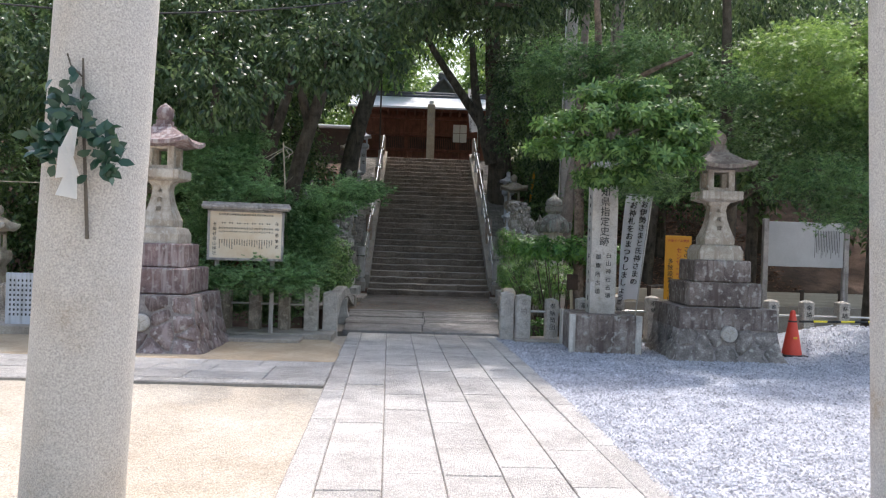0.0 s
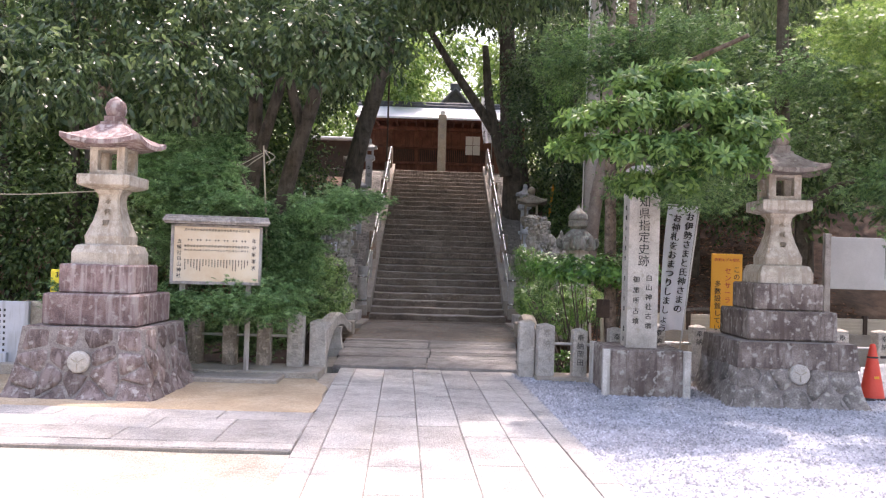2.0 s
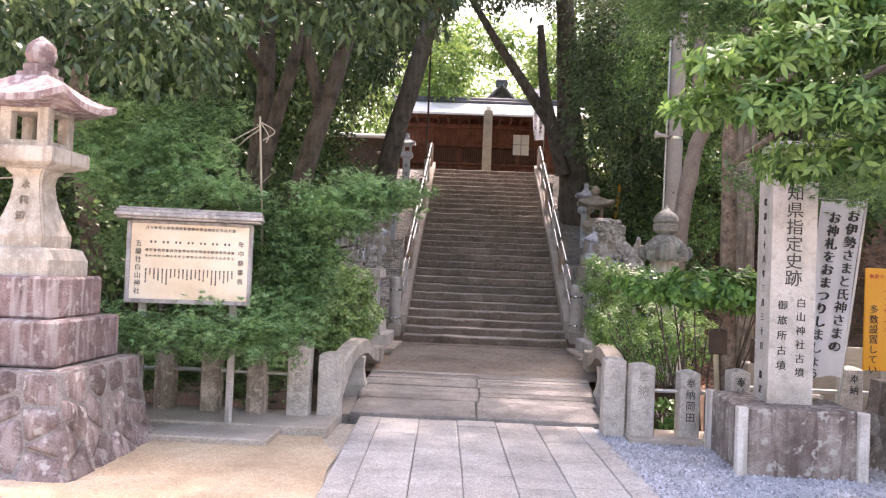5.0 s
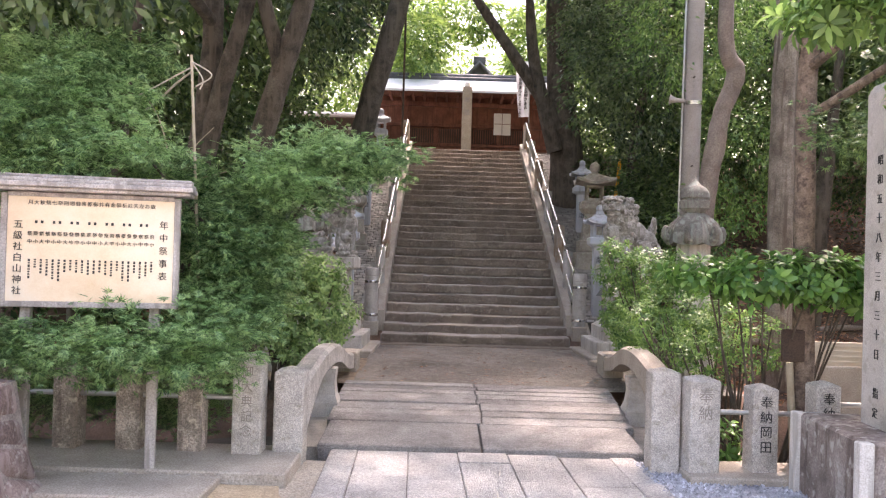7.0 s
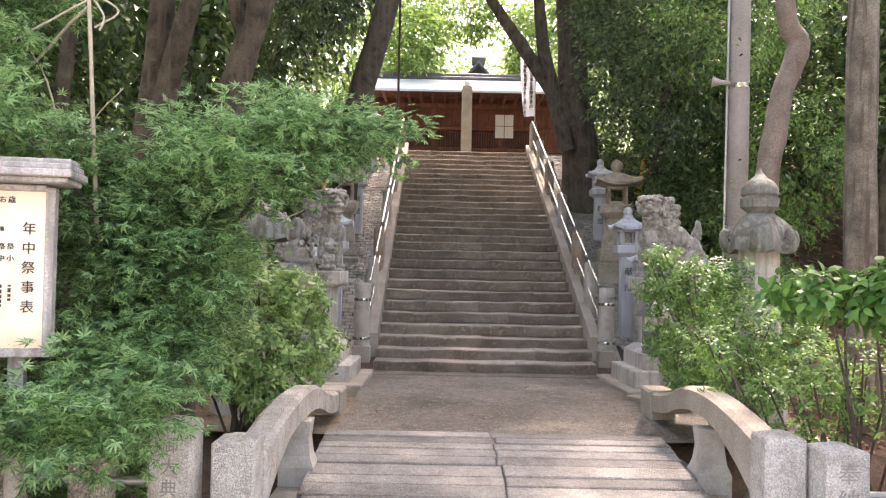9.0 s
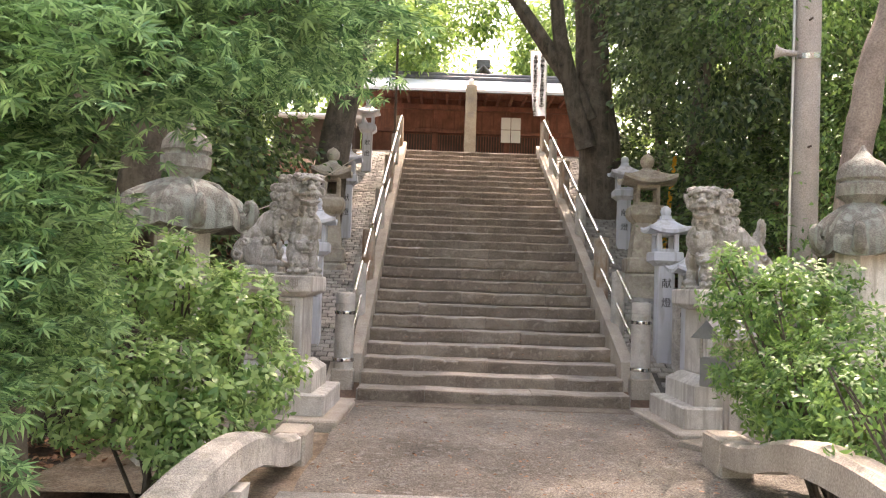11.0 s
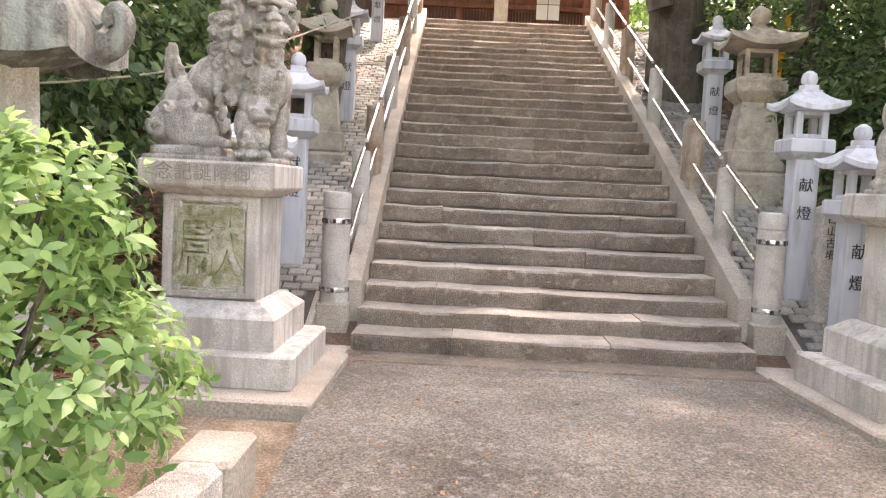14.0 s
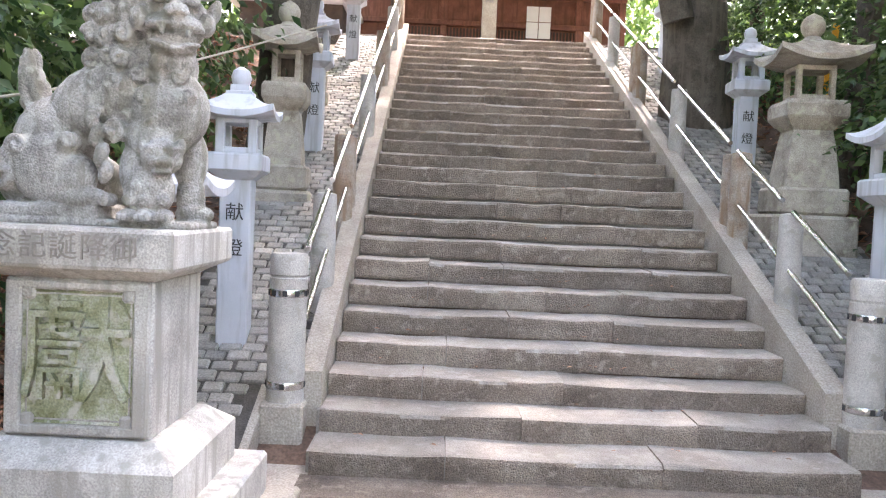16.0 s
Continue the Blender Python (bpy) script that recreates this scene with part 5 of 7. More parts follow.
    for k in range(5):
        headblob((0.062 * (k - 2), 0.10 - 0.012 * abs(k - 2), 0.142), (0.038, 0.045, 0.03))
    for k in range(4):
        headblob((0.062 * (k - 1.5), 0.03, 0.155), (0.038, 0.045, 0.03))
    for k in range(3):
        headblob((0.06 * (k - 1), 0.11, -0.178), (0.032, 0.04, 0.04))
    # mane in rows of spiral locks, with long tresses under it
    for row, (z, x0, n) in enumerate(((0.97, 0.13, 2), (0.885, 0.12, 3), (0.795, 0.13, 3), (0.70, 0.12, 3), (0.605, 0.09, 2))):
        for k in range(n):
            spiral((x0 - 0.078 * k + 0.02 * (row % 2) + r2.uniform(-0.008, 0.008), -0.155 + 0.035 * k, z + r2.uniform(-0.01, 0.01)), 0.043, 1 if (k + row) % 2 else -1, 0.017)
            blob((x0 - 0.078 * k, -0.10 + 0.035 * k, z), (0.055, 0.05, 0.05))
    for k in range(9):
        q = 0.9 + 0.42 * k
        blob((0.17 - 0.15 * math.sin(q), 0.03 - 0.15 * math.cos(q), 0.78 + r2.uniform(-0.02, 0.02)), (0.045, 0.045, 0.14))
    for k in range(7):
        spiral((0.20 + 0.08 * (k % 3) + 0.03 * (k // 3), -0.165 + 0.012 * (k % 3), 0.63 - 0.09 * (k // 3)), 0.035, 1 if k % 2 else -1, 0.014)
    spiral((-0.35, -0.165, 0.20), 0.06, 1)
    spiral((-0.28, -0.175, 0.32), 0.045, -1, 0.016)
    spiral((-0.06, -0.19, 0.34), 0.04, -1, 0.016)
    spiral((0.10, -0.165, 0.40), 0.045, 1, 0.016)
    for k in range(4):
        blob((0.02 + 0.02 * k, -0.165, 0.45 - 0.075 * k), (0.028, 0.03, 0.05), 20)
    # flame-shaped tail
    for x, z, w in ((-0.25, 0.40, 0.085), (-0.27, 0.46, 0.09), (-0.295, 0.52, 0.082), (-0.315, 0.575, 0.068), (-0.325, 0.62, 0.05), (-0.325, 0.66, 0.032), (-0.315, 0.69, 0.016)):
        blob((x, 0.02, z), (w, 0.055, 0.055))
        blob((x - 0.3 * w, -0.03, z - 0.01), (0.018, 0.02, 0.06), -12)
        blob((x + 0.35 * w, -0.03, z - 0.01), (0.018, 0.02, 0.06), -12)
    me = bpy.data.meshes.new("guardian_lion")
    bm.to_mesh(me)
    bm.free()
    me.materials.append(LION)
    return me


def guardian(x, y, z, facing, label, text, turn):
    ped = thing("lion_pedestal", (x, y, 0), turn, label, "pedestal", "lion pedestals")
    part("ground_slab", box(-0.72, 0.74, -0.78, 0.62, 0.1, 0.30, 0.015), PLINTH, ped)
    part("lower_tier", box(-0.58, 0.58, -0.55, 0.55, 0.29, 0.50, 0.015), PEDESTAL, ped, "weathered concrete tier")
    part("upper_tier", square([(0.44, 0.49), (0.44, 0.685), (0.43, 0.695), (0.325, 0.775)]), PEDESTAL, ped)
    die = part("die", box(-0.295, 0.295, -0.295, 0.295, 0.77, 1.41, 0.01), PEDESTAL, ped)
    part("panel", box(-0.22, 0.22, -0.297, -0.285, 0.83, 1.36, 0.02), MOSSY, die, "mossy sunken panel")
    for a in ((-0.287, -0.222, 0.80, 1.39), (0.222, 0.287, 0.80, 1.39), (-0.287, 0.287, 0.785, 0.826), (-0.287, 0.287, 1.365, 1.40)):
        part("panel_rim", box(a[0], a[1], -0.317, -0.29, a[2], a[3], 0.008), PEDESTAL, die)
    for sx in (-1, 1):
        for zc in (0.84, 1.35):
            part("panel_corner", box(sx * 0.2 - 0.03, sx * 0.2 + 0.03, -0.312, -0.29, zc - 0.03, zc + 0.03, 0.012), PEDESTAL, die)
    write(text, 0.46, (0, -0.306, 1.34), MOSSY, die, depth=0.035, label="raised carved character")
    cor = part("cornice", square([(0.30, 1.41), (0.34, 1.43), (0.395, 1.455), (0.405, 1.47), (0.405, 1.60), (0.395, 1.615)]), PEDESTAL, ped)
    write("念記誕降御", 0.11, (-0.31, -0.406, 1.535), CARVED, cor, vertical=False, label="carved character", depth=0.01)
    ob = part("guardian_lion", lion_mesh(facing), LION, smooth=True, m=pose(x - 0.045 * facing, y, z, 0, 0, turn))
    md = ob.modifiers.new("union", "REMESH")
    md.mode, md.voxel_size, md.use_smooth_shade = "VOXEL", 0.0075, True
    md = ob.modifiers.new("curls", "DISPLACE")
    md.texture, md.strength, md.mid_level = CURL, 0.003, 0.4
    md = ob.modifiers.new("rough", "DISPLACE")
    md.texture, md.strength, md.mid_level = ROUGH, 0.004, 0.5
    tagged(ob, "grey weathered stone guardian lion seated on its pedestal", "statue", "guardian lions")


guardian(-1.94, 19.38, 1.61, 1, "granite lion pedestal with a mossy carved panel", "獻", -1)
guardian(2.56, 19.36, 1.61, -1, "granite lion pedestal with a carved panel", "奉", 2)

# ---- round-capped lanterns flanking the bridge ----


def cap_lantern(x, y, roof_r, z_roof, tip, label):
    t = thing("capped_lantern", (x, y, 0), 0, label, "stone lantern", "capped lanterns")
    part("shaft", lathe([(0.34, -0.2), (0.30, 0.5), (0.23, 1.2), (0.21, z_roof - 0.06)], 6), PEDESTAL, t)
    part("cap", upturned_roof(roof_r, z_roof + 0.02, z_roof + 0.30, 0.04, 0.14, 0.5, 0.14, 6, 6), BRONZE, t, "heavy domed stone cap", smooth=True)
    for k in range(6):
        a = k * math.pi / 3 + math.pi / 6 + math.pi / 6
        c = Vector((math.cos(a), math.sin(a), 0))
        pts = [c * (roof_r * 0.98) + Vector((0, 0, z_roof - 0.02)), c * (roof_r * 1.12) + Vector((0, 0, z_roof + 0.0)), c * (roof_r * 1.2) + Vector((0, 0, z_roof + 0.07)), c * (roof_r * 1.14) + Vector((0, 0, z_roof + 0.13)), c * (roof_r * 1.06) + Vector((0, 0, z_roof + 0.10)), c * (roof_r * 1.09) + Vector((0, 0, z_roof + 0.065))]
        part("curl", tube(curve_points(pts, 3), [0.066, 0.06, 0.056, 0.05, 0.047, 0.044, 0.041, 0.038, 0.036, 0.034, 0.032, 0.03, 0.028, 0.026, 0.024, 0.022], 10), BRONZE, t, "curled corner", smooth=True)
        part("rib", tube([c * (0.1) + Vector((0, 0, z_roof + 0.295)), c * (roof_r * 0.55) + Vector((0, 0, z_roof + 0.255)), c * (roof_r * 0.98) + Vector((0, 0, z_roof + 0.06))], 0.022, 8), BRONZE, t, smooth=True)
    z = z_roof + 0.28
    part("finial", lathe([(0.12, z - 0.02), (0.11, z + 0.03), (0.13, z + 0.06), (0.185, z + 0.10), (0.19, z + 0.19), (0.165, z + 0.205), (0.165, z + 0.215), (0.188, z + 0.235), (0.18, z + 0.30), (0.14, z + 0.36), (0.075, z + 0.40), (0.045, z + 0.44), (0.035, z + tip), (0.012, z + tip + 0.05)], 28), BRONZE, t, smooth=True)


cap_lantern(-2.28, 17.3, 0.445, 2.0, 0.53, "old lantern with a heavy domed cap and curled corners")
cap_lantern(2.93, 17.4, 0.31, 1.98, 0.45, "old lantern with a domed cap half hidden by shrubs")

# ---- white granite votive lanterns along the stairs ----
wl = thing("votive_lantern", (2.46, 21.2, 1.0), 0, "bluish white granite votive lantern with black characters", "stone lantern", "votive lanterns")
part("post", box(-0.102, 0.102, -0.102, 0.102, -0.3, 0.92, 0.008), WHITE_GRANITE, wl)
part("collar", square([(0.105, 0.90), (0.17, 0.955), (0.182, 0.965), (0.182, 1.06), (0.17, 1.075)]), WHITE_GRANITE, wl)
fire_box(0.135, 1.075, 1.30, 0.06, WHITE_GRANITE, wl)
part("roof", upturned_roof(0.25, 1.345, 1.47, 0.05, 0.05, 1.2, 0.08), WHITE_GRANITE, wl, smooth=True)
part("neck", square([(0.085, 1.45), (0.085, 1.485), (0.06, 1.49), (0.06, 1.53)]), WHITE_GRANITE, wl)
part("jewel", lathe([(0.035, 1.52), (0.06, 1.545), (0.068, 1.58), (0.055, 1.625), (0.02, 1.65), (0.004, 1.655)], 20), WHITE_GRANITE, wl, smooth=True)
write("献燈", 0.125, (0, -0.104, 0.80), PAINT_DARK, wl, label="black painted characters", step=1.9)
for x, y, z, r_ in ((2.72, 24.7, 2.2, -3), (2.85, 28.5, 3.95, 2), (2.58, 20.45, 0.5, 0), (-1.9, 21.35, 0.98, 4), (-1.95, 24.75, 2.3, 3), (-1.99, 28.5, 3.9, 2)):
    copy_thing(wl, pose(x, y, z, 0, 0, r_))
copy_thing(wl, pose(-2.02, 20.35, 0.3) @ Matrix.Scale(1.12, 4))

# ---- old stone lanterns on the slope ----


def old_lantern(x, y, z, w, label, turn=0):
    t = thing("old_lantern", (x, y, z), turn, label, "stone lantern", "old lanterns")
    part("foot", box(-0.37 * w, 0.37 * w, -0.37 * w, 0.37 * w, -0.35, 0.18, 0.03), OLD_STONE, t)
    part("step", box(-0.30 * w, 0.30 * w, -0.30 * w, 0.30 * w, 0.18, 0.42, 0.025), OLD_STONE, t)
    part("shaft", square([(0.23 * w, 0.42), (0.22 * w, 0.55), (0.19 * w, 0.8), (0.17 * w, 0.93), (0.2 * w, 0.97)]), OLD_STONE, t)
    part("platform", square([(0.21 * w, 0.97), (0.255 * w, 1.03), (0.265 * w, 1.05), (0.265 * w, 1.15), (0.24 * w, 1.19)]), OLD_STONE, t)
    fire_box(0.17 * w, 1.19, 1.50, 0.05, OLD_STONE, t)
    part("roof", upturned_roof(0.385 * w, 1.56, 1.73, 0.09, 0.06, 0.9, 0.1), OLD_STONE, t, "moss-tinged roof with swept corners", smooth=True)
    part("jewel", ball_top(0.105, 1.70), OLD_STONE, t, smooth=True)
    return t


old_lantern(2.72, 23.2, 1.66, 1.0, "old sandstone lantern with swept roof corners", -4)
old_lantern(-2.05, 23.7, 1.68, 0.78, "old brownish stone lantern with a flat roof", 3)
old_lantern(-2.3, 26.4, 3.0, 0.75, "old grey stone lantern among the trees", 3)
old_lantern(-7.1, 13.9, 0.05, 0.7, "old grey stone lantern behind the fence", 0)
post("name_stone", 2.6, 20.95, 0.17, 0.86, 0, "白山古墳", 0.68, "narrow granite marker with black engraved characters")

# ---- leaflet box by the landing ----
mb = thing("leaflet_box", (2.17, 18.15, 0.24), -58, "grey metal leaflet box with a pitched roof on a pole", "box")
part("slab_foot", box(-0.26, 0.26, -0.3, 0.3, -0.1, 0.06, 0.01), PLINTH, mb)
part("pole", tube([(0, 0, 0.0), (0, 0, 0.66)], 0.028, 12), PIPE, mb, smooth=True)
part("body", box(-0.12, 0.12, -0.21, 0.21, 0.54, 0.79, 0.006), BOX_METAL, mb)
bm = bmesh.new()
pr = [bm.verts.new(p) for p in ((-0.17, -0.27, 0.95), (0, -0.27, 1.11), (0.17, -0.27, 0.95), (-0.17, 0.27, 0.95), (0, 0.27, 1.11), (0.17, 0.27, 0.95))]
for f in ((0, 1, 2), (5, 4, 3), (0, 3, 4, 1), (1, 4, 5, 2), (2, 5, 3, 0)):
    bm.faces.new([pr[i] for i in f])
part("roof", bm, BOX_METAL, mb)
for x, y in ((-0.11, -0.2), (0.11, -0.2), (-0.11, 0.2), (0.11, 0.2)):
    part("upright", box(x - 0.01, x + 0.01, y - 0.01, y + 0.01, 0.78, 0.97, 0), POLE, mb)

# small hooded marker on a stake by the ditch
hm = thing("stake_marker", (2.75, 13.95, 0.0), 0, "small dark wooden plaque on a bamboo stake", "marker")
part("stake", tube([(0.02, 0, -0.3), (-0.05, 0, 0.85)], [0.035, 0.03], 8), BAMBOO, hm)
part("plaque", box(-0.14, 0.06, -0.05, -0.02, 0.86, 1.13, 0.01), DARK_WOOD, hm)

# ---- utility pole ----
up = thing("utility_pole", (3.62, 20.0, 0.6), 0, "grey concrete utility pole with a small loudspeaker", "utility pole")
part("pole", tube([(0, 0, -0.5), (0.05, 0, 5), (0.12, 0, 12)], [0.15, 0.135, 0.11], 24), POLE, up, smooth=True)
part("conduit", tube([(-0.17, -0.04, 0.5), (-0.12, -0.04, 5), (-0.06, -0.04, 11)], 0.017, 8), PIPE, up)
part("clamp", lathe([(0.15, 3.58), (0.152, 3.64)], 24, at=(0.04, 0), cap=False), STEEL, up)
part("horn", lathe([(0.03, 0), (0.035, 0.12), (0.06, 0.2), (0.085, 0.23)], 20), POLE, up, m=pose(-0.12, -0.1, 3.63, -20, -80, 0), smooth=True)
for z in (1.2, 2.6, 4.0, 5.4):
    part("step_bolt", tube([(0.0, -0.13, z), (0.0, -0.2, z)], 0.012, 8), DARK_WOOD, up)

tagged(part("stay_rope", tube(curve_points([(-9, 13.5, 2.42), (-6.1, 13.5, 2.38), (-4.9, 13.5, 2.44), (-3.1, 13.9, 2.66), (-2.25, 13.5, 3.05)]), 0.009, 6), ROPE), "thin straw rope strung between trees", "rope")
tagged(part("cable", tube(curve_points([(-14, 11, 5.0), (-5.6, 11, 4.6), (-3.5, 11, 4.56), (-0.5, 12.2, 5.3), (3.6, 20, 9)]), 0.012, 6), RUBBER), "thin black overhead cable above the forecourt", "cable")
tagged(part("guide_rope", tube(curve_points([(-5.0, 19.6, 2.0), (-3.2, 19.7, 2.1), (-2.3, 20.6, 2.45), (-1.8, 24.4, 3.6)]), 0.008, 6), ROPE), "thin straw rope strung behind the lion", "rope")
yt = thing("yellow_tag", (3.25, 24.3, 1.9), 0, "orange-yellow marker stake among the bushes", "marker")
part("stake", box(-0.035, 0.035, -0.01, 0.01, -0.5, 1.95, 0.004), YELLOW, yt, m=pose(0, 0, 0, 0, 6, 0))

# ---- gate hall at the top ----
gate = thing("gate_hall", (0.5, 36.8, 4.9), 0, "red-brown timber gate hall under a pale sheet roof", "building")
part("wall", box(-3.4, 3.4, 0.1, 0.25, 0, 2.9, 0), TIMBER, gate)
for x in (-3.4, -2.3, -1.15, 0.0, 1.15, 2.3, 3.4):
    part("column", box(x - 0.085, x + 0.085, -0.02, 0.2, 0, 2.9, 0.01), TIMBER, gate)
for z, h in ((0.1, 0.16), (0.85, 0.1), (1.55, 0.12), (2.3, 0.16), (2.65, 0.2)):
    part("beam", box(-3.5, 3.5, -0.06, 0.15, z, z + h, 0.01), TIMBER, gate)
for x0 in (-2.2, -1.05, 0.1, 1.25):
    pn = part("lattice", box(x0, x0 + 0.95, 0.03, 0.09, 0.98, 1.5, 0), DARK_WOOD, gate)
    for k in range(11):
        part("lattice_bar", box(x0 + 0.03 + 0.085 * k, x0 + 0.06 + 0.085 * k, -0.01, 0.03, 0.98, 1.5, 0), TIMBER, pn)
bm = bmesh.new()
prof = [(-1.5, 2.62), (-1.0, 2.78), (-0.4, 3.02), (0.3, 3.38), (0.3, 3.30), (-0.4, 2.94), (-1.0, 2.70), (-1.5, 2.54)]
a = [bm.verts.new((-3.7, y, z)) for y, z in prof]
b = [bm.verts.new((3.7, y, z)) for y, z in prof]
for k in range(len(prof)):
    bm.faces.new((a[k], a[(k + 1) % 8], b[(k + 1) % 8], b[k]))
bm.faces.new(a[::-1])
bm.faces.new(b)
rf = part("roof", bm, ROOF_METAL, gate, "pale sheet-metal roof slope")
part("back_slope", box(-3.7, 3.7, 0.3, 1.8, 3.0, 3.34, 0.02), ROOF_DARK, gate)
part("ridge", box(-3.8, 3.8, 0.2, 0.55, 3.34, 3.47, 0.03), ROOF_DARK, gate)
part("ridge_tiles", tube([(-3.85, 0.37, 3.52), (3.85, 0.37, 3.52)], 0.09, 12), ROOF_DARK, gate, smooth=True)
for k in range(19):
    part("rafter", box(-3.6 + 0.4 * k - 0.04, -3.6 + 0.4 * k + 0.04, -1.42, 0.1, 2.46, 2.55, 0.005), TIMBER, gate)
for a, b in ((0.95, 1.25), (1.27, 1.57)):
    for c, d in ((1.30, 1.70), (1.72, 2.1)):
        part("notice", box(a, b, -0.075, -0.065, c, d, 0), PAPER, gate, "white paper notice")
gp = thing("gate_pillar", (0.42, 35.2, 4.9), 0, "pale square wooden pillar with a round white lamp", "pillar")
part("shaft", square([(0.17, -0.05), (0.165, 2.62), (0.15, 2.7)]), PALE_WOOD, gp)
part("lamp", lathe([(0.05, 2.69), (0.09, 2.74), (0.105, 2.8), (0.09, 2.87), (0.03, 2.91)], 20), PAPER, gp, smooth=True)
write("献燈", 0.2, (0, -0.173, 2.45), CARVED, gp, step=2.2)
hall = thing("rear_hall", (1.1, 43, 4.9), 0, "dark tiled gable of the shrine hall behind the gate", "building")
bm = bmesh.new()
prof = [(-3.2, 3.3), (-1.6, 3.9), (-0.7, 4.6), (0, 5.4), (0.7, 4.6), (1.6, 3.9), (3.2, 3.3)]
a = [bm.verts.new((x, 0, z)) for x, z in prof]
b = [bm.verts.new((x, 5, z)) for x, z in prof]
for k in range(6):
    bm.faces.new((a[k], a[k + 1], b[k + 1], b[k]))
bm.faces.new(a[::-1])
bm.faces.new(b)
bm.faces.new((a[0], b[0], b[6], a[6]))
part("roof", bm, ROOF_DARK, hall)
part("gable_board", tube([(-1.7, -0.08, 3.85), (-0.75, -0.08, 4.6), (0, -0.08, 5.45), (0.75, -0.08, 4.6), (1.7, -0.08, 3.85)], 0.12, 8), ROOF_DARK, hall)
part("ridge_ornament", box(-0.28, 0.28, -0.15, 0.1, 5.35, 5.75, 0.06), ROOF_DARK, hall)
part("wall", box(-2.6, 2.6, 0.3, 4.7, 0, 3.4, 0.01), TIMBER, hall)
mast = thing("iron_mast", (-1.52, 30.2, 4.9), 0, "thin dark metal mast beside the gate", "mast")
part("mast", tube([(0, 0, -0.1), (0, 0, 5)], 0.03, 8), DARK_WOOD, mast)
shed = thing("small_hall", (-4.2, 35, 4.9), 0, "small grey-roofed hut beside the gate", "building")
part("wall", box(-1.2, 1.2, 0, 1.6, 0, 1.5, 0.01), DARK_WOOD, shed)
part("roof", box(-1.5, 1.5, -0.3, 1.9, 1.5, 1.62, 0.03), ROOF_METAL, shed)

# ---- trees and shrubs ----


def tree(name, trunk, radii, limbs, label, bark, leaf_args, leaf_mat, group="", twigs=None):
    base = trunk[0]
    t = thing(name, base, 0, label, "tree", group)
    o = Vector(base)
    r2 = random.Random(len(label) + int(10 * abs(base[0])))

    def loc(pts):
        return [Vector(p) - o for p in pts]

    pts = curve_points(loc(trunk), 5)
    rr = np.interp(np.linspace(0, 1, len(pts)), np.linspace(0, 1, len(radii)), radii)
    part("trunk", tube(pts, list(rr), 16, wobble=0.05, rng=r2), bark, t, smooth=True)
    for lpts, lr in limbs:
        pp = curve_points(loc(lpts), 5)
        part("limb", tube(pp, list(np.linspace(lr, lr * 0.45, len(pp))), 10, wobble=0.06, rng=r2), bark, t, smooth=True)
    if leaf_args:
        me = crown_leaves("crown", **leaf_args)
        me.transform(Matrix.Translation(-o))
        part("crown", me, leaf_mat, t)
    return t


# leaning trunks behind the notice board
tree("evergreen_tree", [(-3.4, 17.6, 0.3), (-3.45, 17.6, 2.5), (-3.3, 17.6, 4.8), (-3.4, 17.0, 8)], [0.2, 0.155, 0.13, 0.08],
     [([(-3.35, 17.6, 2.9), (-3.1, 17.5, 3.9), (-2.75, 17.4, 5.2), (-2.6, 17.2, 7)], 0.14), ([(-3.3, 17.5, 4.6), (-3.6, 15.5, 5.0), (-4.2, 13.5, 4.6)], 0.08)],
     "dark evergreen tree with drooping leaves", BARK,
     dict(blobs=[((-5.1, 12.7, 3.95), (1.1, 0.6, 0.55)), ((-3.3, 13.1, 4.0), (0.9, 0.5, 0.5)), ((-6.6, 13.0, 4.2), (1.2, 0.8, 0.8)), ((-4.2, 14.3, 5.2), (1.9, 1.0, 0.7)), ((-4.5, 15.8, 6.6), (2.2, 1.2, 0.8))], twigs=1500, per=15, length=0.14, width=0.05, kind="oval", droop=0.75, spread=0.34, seed=21), OAK_LEAF, "evergreens")
tree("evergreen_tree", [(-2.95, 17.8, 0.3), (-2.75, 17.7, 2.6), (-2.45, 17.6, 3.8), (-2.05, 17.5, 5.2), (-1.6, 17.3, 8)], [0.19, 0.16, 0.145, 0.125, 0.08],
     [([(-2.4, 17.6, 4.0), (-2.7, 17.4, 5.3), (-2.8, 17.2, 7)], 0.11), ([(-2.1, 17.5, 5.0), (-1.9, 15.5, 5.3), (-1.4, 13.8, 4.9)], 0.06), ([(-1.9, 17.4, 5.8), (-0.6, 16.0, 6.2), (0.6, 14.6, 5.95), (1.7, 14.2, 5.8)], 0.07)],
     "leaning evergreen tree with a smooth grey-brown trunk", BARK,
     dict(blobs=[((-1.6, 13.6, 4.75), (0.95, 0.5, 0.45)), ((-0.75, 14.2, 5.0), (0.6, 0.5, 0.4)), ((-2.0, 15.0, 5.7), (1.1, 0.8, 0.5)), ((-1.9, 17.5, 7.0), (1.4, 1.2, 0.7)), ((0.0, 14.3, 5.85), (0.8, 0.6, 0.35)), ((1.1, 14.3, 5.85), (0.8, 0.6, 0.35)), ((0.4, 13.6, 6.3), (1.2, 0.6, 0.3))], twigs=1350, per=15, length=0.14, width=0.05, kind="oval", droop=0.75, spread=0.34, seed=22), OAK_LEAF, "evergreens")
